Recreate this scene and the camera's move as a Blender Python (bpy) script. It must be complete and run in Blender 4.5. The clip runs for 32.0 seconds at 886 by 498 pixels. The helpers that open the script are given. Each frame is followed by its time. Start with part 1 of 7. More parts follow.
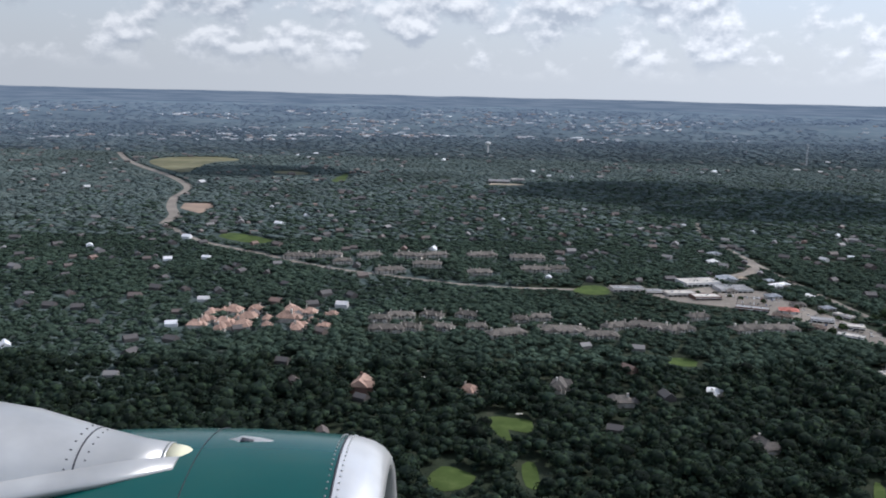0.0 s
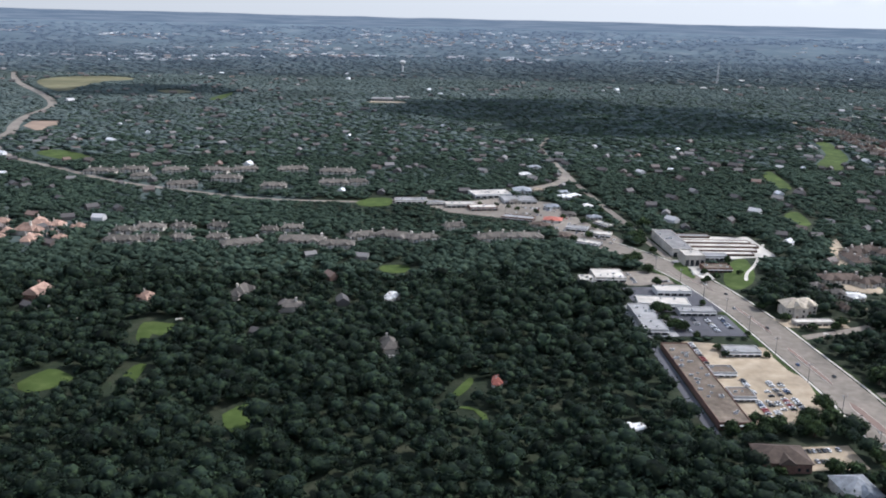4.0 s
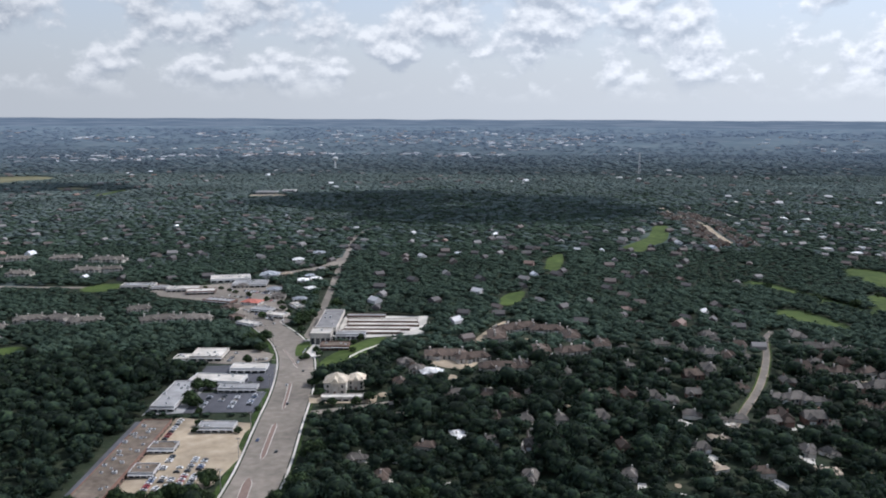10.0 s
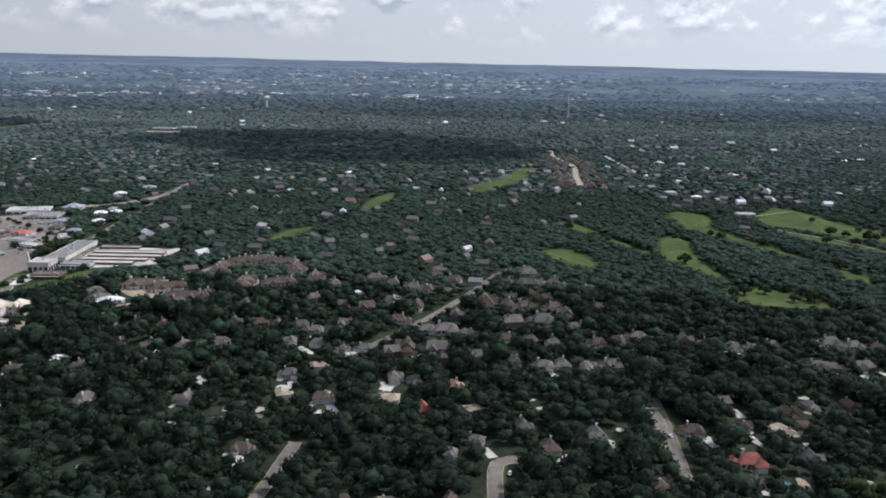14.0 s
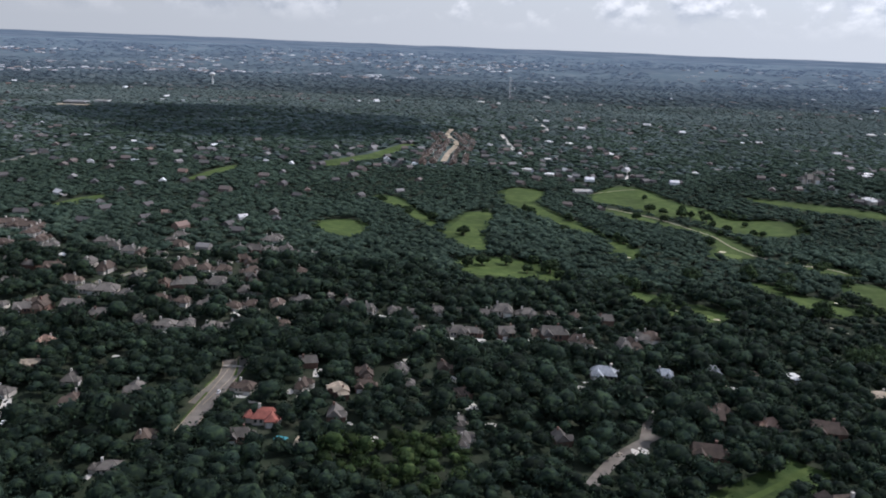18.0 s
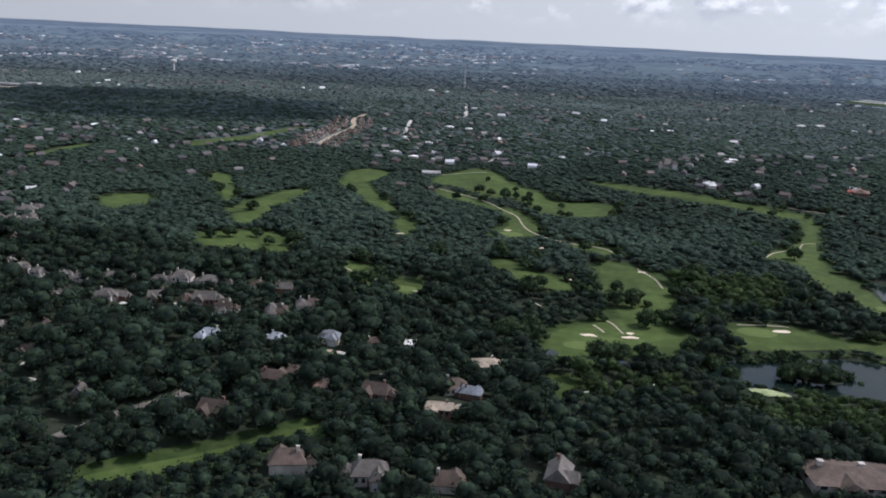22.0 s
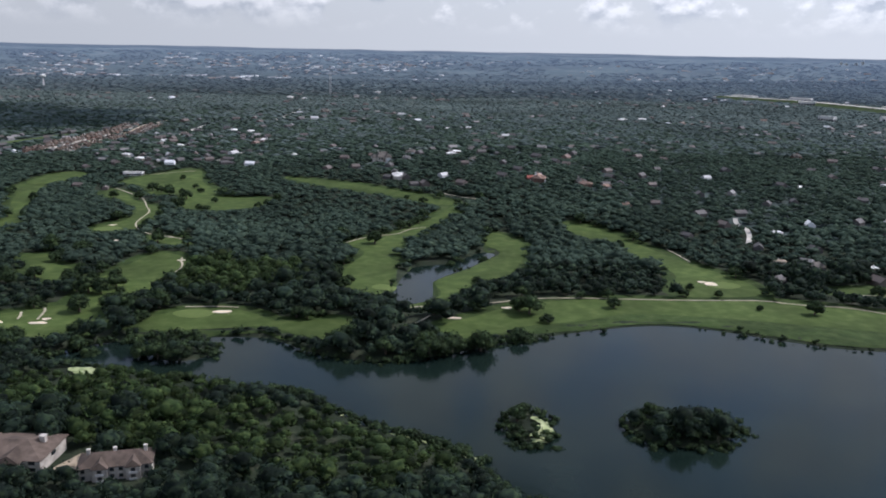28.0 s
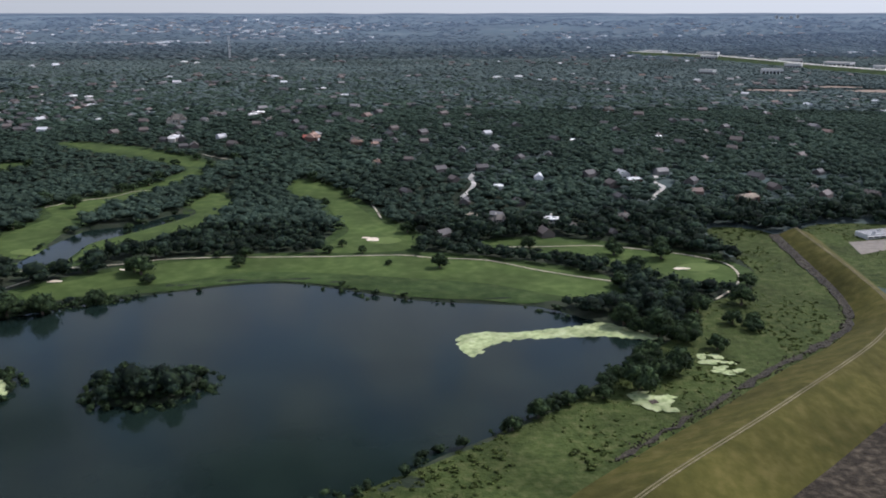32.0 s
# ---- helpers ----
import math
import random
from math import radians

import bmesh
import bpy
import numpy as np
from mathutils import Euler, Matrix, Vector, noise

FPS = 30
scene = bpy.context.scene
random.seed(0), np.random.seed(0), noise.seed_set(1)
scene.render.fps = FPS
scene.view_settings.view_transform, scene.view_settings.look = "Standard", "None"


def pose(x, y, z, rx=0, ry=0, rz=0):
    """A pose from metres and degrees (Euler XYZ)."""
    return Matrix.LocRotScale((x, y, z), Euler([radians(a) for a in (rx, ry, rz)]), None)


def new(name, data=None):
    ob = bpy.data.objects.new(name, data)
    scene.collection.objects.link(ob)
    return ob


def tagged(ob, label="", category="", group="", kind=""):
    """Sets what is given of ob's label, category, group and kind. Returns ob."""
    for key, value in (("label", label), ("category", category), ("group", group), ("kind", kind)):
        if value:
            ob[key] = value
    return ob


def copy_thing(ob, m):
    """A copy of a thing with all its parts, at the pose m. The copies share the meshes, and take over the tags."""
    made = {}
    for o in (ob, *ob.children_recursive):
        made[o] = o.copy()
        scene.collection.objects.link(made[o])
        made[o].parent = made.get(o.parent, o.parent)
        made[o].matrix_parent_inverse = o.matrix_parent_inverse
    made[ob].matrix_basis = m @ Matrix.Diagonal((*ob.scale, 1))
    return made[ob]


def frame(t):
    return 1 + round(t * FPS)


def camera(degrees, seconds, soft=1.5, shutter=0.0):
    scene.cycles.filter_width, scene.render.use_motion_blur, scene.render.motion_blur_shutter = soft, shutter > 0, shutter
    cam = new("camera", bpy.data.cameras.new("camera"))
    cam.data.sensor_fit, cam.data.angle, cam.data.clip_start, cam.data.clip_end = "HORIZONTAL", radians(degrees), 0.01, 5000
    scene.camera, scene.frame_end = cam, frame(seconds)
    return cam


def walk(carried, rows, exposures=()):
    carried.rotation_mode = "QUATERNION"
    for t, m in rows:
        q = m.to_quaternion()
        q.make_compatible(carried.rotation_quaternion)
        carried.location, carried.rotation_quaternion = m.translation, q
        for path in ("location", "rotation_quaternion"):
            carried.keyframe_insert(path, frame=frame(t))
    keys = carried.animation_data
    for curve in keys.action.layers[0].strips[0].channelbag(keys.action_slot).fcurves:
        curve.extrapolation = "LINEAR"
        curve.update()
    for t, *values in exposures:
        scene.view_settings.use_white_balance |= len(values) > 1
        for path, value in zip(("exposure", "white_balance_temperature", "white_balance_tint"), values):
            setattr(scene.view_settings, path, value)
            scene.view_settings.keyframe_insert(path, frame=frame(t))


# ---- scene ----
# Camera: seconds, x, y, z, and the turn in degrees.
cam = camera(55.8, 32.0, soft=1.9)
ROWS = [
    (0.0, 0.37, 0.05, 141.96, 79.66, -1.34, 0.62),
    (0.5, 17.56, 0.66, 140.89, 79.14, -1.05, 0.94),
    (1.0, 34.92, 1.09, 139.87, 79.72, -1.48, 0.91),
    (1.5, 52.40, 1.40, 138.89, 79.32, -2.04, 0.40),
    (2.0, 69.98, 1.63, 137.94, 76.83, -1.92, -0.12),
    (2.5, 87.64, 1.81, 137.02, 75.54, -1.29, -0.33),
    (3.0, 105.35, 1.96, 136.14, 74.23, -1.24, -0.79),
    (3.5, 123.12, 2.09, 135.27, 73.46, -1.45, -1.31),
    (4.0, 140.91, 2.23, 134.43, 74.61, -1.32, -1.40),
    (4.5, 158.73, 2.36, 133.61, 75.41, -1.63, -1.37),
    (6.5, 230.13, 2.97, 130.53, 75.39, -0.33, -0.68),
    (7.0, 247.99, 3.12, 129.81, 75.56, 0.12, -0.29),
    (7.5, 265.86, 3.26, 129.10, 75.66, 0.12, -0.21),
    (8.0, 283.73, 3.39, 128.41, 76.56, -0.10, -0.30),
    (8.5, 301.61, 3.49, 127.73, 78.45, -0.21, -0.18),
    (9.0, 319.49, 3.57, 127.07, 80.21, -0.12, 0.15),
    (9.5, 337.38, 3.62, 126.42, 81.35, -0.30, 0.16),
    (10.0, 355.29, 3.63, 125.79, 81.22, -0.25, -0.39),
    (10.5, 373.20, 3.61, 125.16, 80.71, -0.12, -0.99),
    (11.0, 391.14, 3.54, 124.54, 79.25, -0.74, -0.97),
    (11.5, 409.09, 3.44, 123.93, 78.01, -1.39, -0.69),
    (12.0, 427.06, 3.29, 123.33, 77.14, -1.54, -0.86),
    (12.5, 445.06, 3.10, 122.72, 76.29, -1.08, -1.19),
    (13.0, 463.09, 2.88, 122.12, 76.30, -0.70, -1.15),
    (13.5, 481.14, 2.62, 121.52, 76.95, -0.93, -1.14),
    (14.0, 499.23, 2.34, 120.91, 77.48, -1.28, -1.01),
    (14.5, 517.35, 2.03, 120.30, 77.48, -1.50, -0.77),
    (16.5, 590.19, 0.65, 117.79, 76.33, -1.04, -0.34),
    (17.0, 608.50, 0.31, 117.14, 76.45, -1.30, -0.48),
    (17.5, 626.85, -0.02, 116.48, 77.00, -1.78, -0.63),
    (18.0, 645.25, -0.33, 115.81, 76.39, -2.14, -0.68),
    (18.5, 663.70, -0.61, 115.13, 75.34, -2.12, -0.56),
    (19.0, 682.19, -0.86, 114.45, 75.36, -2.02, -0.20),
    (19.5, 700.73, -1.08, 113.76, 75.27, -2.10, -0.05),
    (20.0, 719.32, -1.26, 113.07, 75.27, -2.03, 0.10),
    (20.5, 737.97, -1.40, 112.37, 76.05, -2.07, 0.39),
    (21.0, 756.66, -1.49, 111.68, 76.82, -2.44, 0.70),
    (21.5, 775.41, -1.54, 110.99, 76.78, -2.52, 0.74),
    (22.0, 794.21, -1.55, 110.31, 75.93, -2.64, 0.65),
    (22.5, 813.07, -1.52, 109.65, 76.08, -2.74, 0.74),
    (23.0, 831.99, -1.45, 108.99, 77.03, -2.51, 0.70),
    (23.5, 850.97, -1.36, 108.36, 77.39, -2.36, 0.67),
    (24.0, 870.00, -1.23, 107.75, 77.59, -2.34, 0.27),
    (24.5, 889.09, -1.09, 107.16, 76.95, -1.94, -0.40),
    (25.0, 908.23, -0.93, 106.60, 77.14, -1.12, -0.97),
    (25.5, 927.43, -0.77, 106.07, 77.77, -0.86, -1.49),
    (26.0, 946.68, -0.61, 105.57, 77.24, -1.26, -2.04),
    (26.5, 965.98, -0.46, 105.11, 77.36, -1.22, -2.74),
    (28.5, 1043.56, -0.08, 103.52, 75.95, -1.05, -1.51),
    (29.0, 1063.00, -0.06, 103.16, 75.23, -0.93, -1.78),
    (29.5, 1082.44, -0.07, 102.79, 75.88, -0.80, -2.14),
    (30.0, 1101.86, -0.09, 102.41, 75.42, -0.94, -2.14),
    (30.5, 1121.23, -0.11, 101.98, 74.94, -1.13, -2.13),
    (31.0, 1140.54, -0.12, 101.50, 75.84, -0.69, -2.58),
    (31.5, 1159.75, -0.09, 100.92, 75.25, -0.09, -3.32),
    (32.0, 1178.83, 0.03, 100.22, 74.28, 0.02, -3.73),
]
walk(cam, [(t, pose(x, y, z, rx, ry, rz)) for t, x, y, z, rx, ry, rz in ROWS],
     exposures=[(t, stops, 5850, 15 if t < 15 else 18) for t, stops in ((0.0, 0.2), (2.0, 0.35), (4.0, 0.5), (7.0, 0.35), (9.0, 0.2), (13.0, 0.22), (20.0, 0.15), (26.0, 0.2), (32.0, 0.22))])

# ---------------------------------------------------------------- light
SUN_AZIMUTH, SUN_HEIGHT = 70.0, 47.0   # degrees: from +y towards +x, above the horizon
TO_SUN = Vector((math.sin(radians(SUN_AZIMUTH)) * math.cos(radians(SUN_HEIGHT)),
                 math.cos(radians(SUN_AZIMUTH)) * math.cos(radians(SUN_HEIGHT)), math.sin(radians(SUN_HEIGHT))))
world = bpy.data.worlds.new("world")
scene.world = world
world.use_nodes = True


def sky_nodes():
    """Pale summer sky: hazy towards the horizon, with broken cumulus low down."""
    nt = world.node_tree
    nt.nodes.clear()
    n = lambda kind: nt.nodes.new("ShaderNode" + kind)
    link = nt.links.new
    out, veil_mix, cloud_mix = n("OutputWorld"), n("MixShader"), n("MixShader")
    sky, bg, veil_bg, cloud_bg = n("TexSky"), n("Background"), n("Background"), n("Background")
    sky.sky_type, sky.sun_disc = "NISHITA", False
    sky.sun_elevation, sky.sun_rotation = radians(SUN_HEIGHT), radians(SUN_AZIMUTH)
    sky.altitude, sky.dust_density, sky.air_density = 200.0, 0.5, 1.0
    bg.inputs["Strength"].default_value = 0.15
    link(sky.outputs[0], bg.inputs["Color"])
    veil_bg.inputs["Color"].default_value, veil_bg.inputs["Strength"].default_value = (0.555, 0.580, 0.575, 1), 1.0
    tc, split = n("TexCoord"), n("SeparateXYZ")
    link(tc.outputs["Generated"], split.inputs[0])
    # haze thins out with height
    veil = n("MapRange")
    veil.interpolation_type = "SMOOTHSTEP"
    for key, value in (("From Min", 0.0), ("From Max", 0.42), ("To Min", 1.0), ("To Max", 0.0)):
        veil.inputs[key].default_value = value
    link(split.outputs["Z"], veil.inputs["Value"])
    link(veil.outputs[0], veil_mix.inputs[0])
    link(bg.outputs[0], veil_mix.inputs[1])
    link(veil_bg.outputs[0], veil_mix.inputs[2])

    def puffs(shift):
        mp, tex = n("Mapping"), n("TexNoise")
        mp.inputs["Scale"].default_value = (11.0, 11.0, 16.0)
        mp.inputs["Location"].default_value = (3.1, 0.7, 0.15 + shift)
        tex.inputs["Scale"].default_value, tex.inputs["Detail"].default_value = 1.25, 9.0
        tex.inputs["Roughness"].default_value = 0.55
        link(tc.outputs["Generated"], mp.inputs["Vector"])
        link(mp.outputs[0], tex.inputs["Vector"])
        return tex.outputs["Fac"]
    here, above = puffs(0.0), puffs(0.14)
    cover, band, both, slope, lit, ramp = n("MapRange"), n("MapRange"), n("Math"), n("Math"), n("MapRange"), n("ValToRGB")
    cover.inputs["From Min"].default_value, cover.inputs["From Max"].default_value = 0.41, 0.54
    cover.inputs["To Max"].default_value = 0.92
    band.inputs["From Min"].default_value, band.inputs["From Max"].default_value = 0.016, 0.06
    cover.interpolation_type = band.interpolation_type = "SMOOTHSTEP"
    link(here, cover.inputs["Value"])
    link(split.outputs["Z"], band.inputs["Value"])
    both.operation, slope.operation = "MULTIPLY", "SUBTRACT"
    link(cover.outputs[0], both.inputs[0])
    link(band.outputs[0], both.inputs[1])
    link(here, slope.inputs[0])
    link(above, slope.inputs[1])
    lit.inputs["From Min"].default_value, lit.inputs["From Max"].default_value = -0.07, 0.08
    link(slope.outputs[0], lit.inputs["Value"])
    e = ramp.color_ramp.elements
    e[0].position, e[0].color = 0.0, (0.425, 0.465, 0.495, 1)
    e[1].position, e[1].color = 1.0, (0.86, 0.87, 0.835, 1)
    link(lit.outputs[0], ramp.inputs["Fac"])
    link(ramp.outputs[0], cloud_bg.inputs["Color"])
    link(both.outputs[0], cloud_mix.inputs[0])
    link(veil_mix.outputs[0], cloud_mix.inputs[1])
    link(cloud_bg.outputs[0], cloud_mix.inputs[2])
    # brighter towards the sun's side
    glow = n("MapRange")
    for key, value in (("From Min", -0.45), ("From Max", 0.5), ("To Min", 0.80), ("To Max", 1.10)):
        glow.inputs[key].default_value = value
    link(split.outputs["X"], glow.inputs["Value"])
    for sky_bg in (veil_bg, cloud_bg):
        link(glow.outputs[0], sky_bg.inputs["Strength"])
    # the land goes on beyond the last rise as a low blue-grey strip with faint streaks
    land_mix, land_bg, edge, hills, hill_map, rise = n("MixShader"), n("Background"), n("MapRange"), n("TexNoise"), n("Mapping"), n("Math")
    streak, streak_map, tone = n("TexNoise"), n("Mapping"), n("ValToRGB")
    streak_map.inputs["Scale"].default_value = (22.0, 22.0, 900.0)
    hill_map.inputs["Scale"].default_value = (9.0, 9.0, 0.0)
    for mp in (streak_map, hill_map):
        link(tc.outputs["Generated"], mp.inputs["Vector"])
    link(streak_map.outputs[0], streak.inputs["Vector"])
    link(hill_map.outputs[0], hills.inputs["Vector"])
    streak.inputs["Scale"].default_value, hills.inputs["Scale"].default_value = 1.0, 1.0
    t = tone.color_ramp.elements
    t[0].position, t[0].color = 0.42, (0.118, 0.160, 0.210, 1)
    t[1].position, t[1].color = 0.60, (0.172, 0.214, 0.262, 1)
    link(streak.outputs["Fac"], tone.inputs["Fac"])
    link(tone.outputs[0], land_bg.inputs["Color"])
    rise.operation = "MULTIPLY_ADD"
    rise.inputs[1].default_value, rise.inputs[2].default_value = -0.0042, 0.0018
    link(hills.outputs["Fac"], rise.inputs[0])
    height = n("Math")
    link(split.outputs["Z"], height.inputs[0])
    link(rise.outputs[0], height.inputs[1])
    edge.interpolation_type = "SMOOTHSTEP"
    for key, value in (("From Min", -0.0006), ("From Max", 0.0006), ("To Min", 1.0), ("To Max", 0.0)):
        edge.inputs[key].default_value = value
    link(height.outputs[0], edge.inputs["Value"])
    link(edge.outputs[0], land_mix.inputs[0])
    link(cloud_mix.outputs[0], land_mix.inputs[1])
    link(land_bg.outputs[0], land_mix.inputs[2])
    link(land_mix.outputs[0], out.inputs["Surface"])


sky_nodes()
sun = new("sun", bpy.data.lights.new("sun", "SUN"))
sun.data.energy, sun.data.angle, sun.data.color = 3.3, radians(0.53), (1.0, 0.95, 0.87)
sun.rotation_mode = "QUATERNION"
sun.rotation_quaternion = TO_SUN.to_track_quat("Z", "Y")
sun.location = (600, 400, 900)


# ---------------------------------------------------------------- materials
def material(name, colours, rough=0.9, scale=0.3, bump=0.0, bump_scale=None, per_piece=0.0, island=False, metal=0.0,
             spec=0.3, sheen=0.0, sheen_tint=(0.6, 0.75, 1.0), coarse=0.0, spread=0.2, through_leaf=0.0):
    """Grain between two or three colours at one size, broad staining at another, optional relief and change from piece to piece."""
    m = bpy.data.materials.new(name)
    m.use_nodes = True
    nt = m.node_tree
    b = nt.nodes["Principled BSDF"]
    n = lambda kind: nt.nodes.new("ShaderNode" + kind)
    geo = n("NewGeometry")
    tex = n("TexNoise")
    tex.inputs["Scale"].default_value, tex.inputs["Detail"].default_value = scale, 5.0
    nt.links.new(geo.outputs["Position"], tex.inputs["Vector"])
    ramp = n("ValToRGB")
    e = ramp.color_ramp.elements
    while len(e) < len(colours):
        e.new(0.5)
    for i, c in enumerate(colours):
        e[i].position = 0.5 - spread + 2 * spread * i / max(1, len(colours) - 1)
        e[i].color = (*c, 1)
    nt.links.new(tex.outputs["Fac"], ramp.inputs["Fac"])
    last = ramp.outputs[0]
    if coarse:
        wide = n("TexNoise")
        wide.inputs["Scale"].default_value, wide.inputs["Detail"].default_value = coarse, 3.0
        nt.links.new(geo.outputs["Position"], wide.inputs["Vector"])
        rng = n("MapRange")
        rng.inputs["From Min"].default_value, rng.inputs["From Max"].default_value = 0.3, 0.7
        rng.inputs["To Min"].default_value, rng.inputs["To Max"].default_value = 0.72, 1.25
        nt.links.new(wide.outputs["Fac"], rng.inputs["Value"])
        hsv = n("HueSaturation")
        nt.links.new(rng.outputs[0], hsv.inputs["Value"])
        nt.links.new(last, hsv.inputs["Color"])
        last = hsv.outputs[0]
    if per_piece:
        rng, hsv = n("MapRange"), n("HueSaturation")
        rng.inputs["To Min"].default_value, rng.inputs["To Max"].default_value = 1 - per_piece, 1 + per_piece
        if island:
            nt.links.new(geo.outputs["Random Per Island"], rng.inputs["Value"])
        else:
            nt.links.new(n("ObjectInfo").outputs["Random"], rng.inputs["Value"])
        nt.links.new(rng.outputs[0], hsv.inputs["Value"])
        nt.links.new(last, hsv.inputs["Color"])
        last = hsv.outputs[0]
    nt.links.new(last, b.inputs["Base Color"])
    b.inputs["Roughness"].default_value, b.inputs["Metallic"].default_value = rough, metal
    b.inputs["Specular IOR Level"].default_value = spec
    if sheen:
        b.inputs["Sheen Weight"].default_value = sheen
        b.inputs["Sheen Tint"].default_value = (*sheen_tint, 1)
    if bump:
        relief, bm_node = n("TexNoise"), n("Bump")
        relief.inputs["Scale"].default_value = bump_scale or scale * 3
        relief.inputs["Detail"].default_value = 6.0
        nt.links.new(geo.outputs["Position"], relief.inputs["Vector"])
        bm_node.inputs["Strength"].default_value, bm_node.inputs["Distance"].default_value = 1.0, bump
        nt.links.new(relief.outputs["Fac"], bm_node.inputs["Height"])
        nt.links.new(bm_node.outputs[0], b.inputs["Normal"])
    if through_leaf:
        thin, mix = n("BsdfTranslucent"), n("MixShader")
        nt.links.new(last, thin.inputs["Color"])
        mix.inputs[0].default_value = through_leaf
        nt.links.new(b.outputs[0], mix.inputs[1])
        nt.links.new(thin.outputs[0], mix.inputs[2])
        nt.links.new(mix.outputs[0], nt.nodes["Material Output"].inputs["Surface"])
    return m


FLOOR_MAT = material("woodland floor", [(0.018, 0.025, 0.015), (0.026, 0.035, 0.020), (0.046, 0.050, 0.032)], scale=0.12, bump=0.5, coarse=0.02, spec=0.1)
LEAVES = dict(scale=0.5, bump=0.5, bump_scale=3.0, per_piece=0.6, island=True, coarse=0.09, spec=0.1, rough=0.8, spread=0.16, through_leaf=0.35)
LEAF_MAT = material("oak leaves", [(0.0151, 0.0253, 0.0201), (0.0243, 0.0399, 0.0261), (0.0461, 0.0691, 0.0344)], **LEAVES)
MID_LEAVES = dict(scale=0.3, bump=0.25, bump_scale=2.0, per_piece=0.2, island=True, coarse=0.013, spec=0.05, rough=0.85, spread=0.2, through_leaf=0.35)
# oak leaves made paler and bluer: haze of the middle distance put into the colour
MID_LEAF_MAT = material("haze-paled oak leaves", [(0.0383, 0.0596, 0.0450), (0.0540, 0.0809, 0.0589), (0.0809, 0.1122, 0.0728)], **MID_LEAVES)
# lighter copy of the oak leaves, with sunlight put into the colour
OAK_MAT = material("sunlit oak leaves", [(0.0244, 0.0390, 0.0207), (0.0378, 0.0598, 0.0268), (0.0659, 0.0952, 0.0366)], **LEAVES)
YOUNG_LEAF_MAT = material("light green leaves", [(0.0228, 0.0396, 0.0156), (0.0396, 0.0648, 0.0216), (0.0744, 0.1044, 0.0336)], **LEAVES)
BARK_MAT = material("bark", [(0.07, 0.055, 0.04), (0.13, 0.10, 0.08)], scale=3.0, bump=0.05)
FAIRWAY_MAT = material("mown fairway grass", [(0.044, 0.068, 0.017), (0.057, 0.084, 0.022), (0.080, 0.108, 0.032)], scale=0.16, bump=0.05, coarse=0.03, spec=0.1)
GREEN_MAT = material("putting green grass", [(0.094, 0.128, 0.038), (0.110, 0.144, 0.045)], scale=0.3, spec=0.1)
ROUGH_MAT = material("rough grass", [(0.024, 0.042, 0.011), (0.036, 0.058, 0.016), (0.057, 0.077, 0.025)], scale=0.18, bump=0.25, coarse=0.04, spec=0.1)
WEED_LEAF_MAT = material("weeds and low willows", [(0.046, 0.066, 0.016), (0.072, 0.096, 0.024), (0.120, 0.140, 0.045)], **LEAVES)
WEED_MAT = material("weedy yellow-green ground", [(0.028, 0.042, 0.010), (0.046, 0.062, 0.016), (0.078, 0.086, 0.030)], scale=0.35, bump=0.4, coarse=0.05, spec=0.1)
DIRT_MAT = material("pale trodden dirt", [(0.125, 0.106, 0.060), (0.17, 0.145, 0.084), (0.215, 0.182, 0.11)], scale=0.5, coarse=0.06, spec=0.1)
FIELD_MAT = material("dark stone field", [(0.018, 0.0145, 0.010), (0.036, 0.029, 0.020), (0.085, 0.068, 0.046)], scale=0.45, bump=0.5, coarse=0.05, spec=0.1)
DAM_MAT = material("dry embankment grass", [(0.050, 0.050, 0.010), (0.070, 0.064, 0.014), (0.100, 0.086, 0.024)], scale=0.22, bump=0.2, coarse=0.03, spec=0.1)
RIPRAP_MAT = material("grey riprap stone", [(0.018, 0.0155, 0.0100), (0.034, 0.028, 0.018), (0.066, 0.056, 0.036)], scale=0.7, bump=0.4, coarse=0.09)
ROAD_MAT = material("grey worn asphalt", [(0.160, 0.138, 0.112), (0.196, 0.170, 0.138), (0.235, 0.204, 0.166)], scale=0.35, coarse=0.03)
EARTH_MAT = material("bare tan earth", [(0.20, 0.14, 0.10), (0.30, 0.22, 0.16)], scale=0.03, coarse=0.01)
LOT_MAT = material("dark parking asphalt", [(0.07, 0.07, 0.078), (0.10, 0.10, 0.11)], scale=0.3, coarse=0.04)
STREET_MAT = material("dark grey street asphalt", [(0.130, 0.114, 0.096), (0.160, 0.140, 0.118), (0.19, 0.168, 0.142)], scale=0.35, coarse=0.05)
CONCRETE_MAT = material("pale concrete", [(0.42, 0.39, 0.34), (0.50, 0.47, 0.41), (0.58, 0.54, 0.48)], scale=0.25, coarse=0.05)
TAN_LOT_MAT = material("tan concrete lot", [(0.285, 0.225, 0.150), (0.345, 0.278, 0.192), (0.41, 0.335, 0.24)], scale=0.25, coarse=0.05)
CART_MAT = material("cream gravel", [(0.33, 0.285, 0.205), (0.41, 0.36, 0.265), (0.48, 0.425, 0.32)], scale=0.6, coarse=0.08)
SAND_MAT = material("bunker sand", [(0.60, 0.50, 0.37), (0.70, 0.60, 0.46)], scale=0.5, bump=0.05)
MEDIAN_MAT = material("brown paved median", [(0.17, 0.118, 0.096), (0.215, 0.152, 0.122)], scale=0.6)
MEADOW_MAT = material("dry meadow grass", [(0.115, 0.112, 0.060), (0.145, 0.138, 0.078), (0.175, 0.165, 0.100)], scale=0.05, coarse=0.01, spec=0.1)
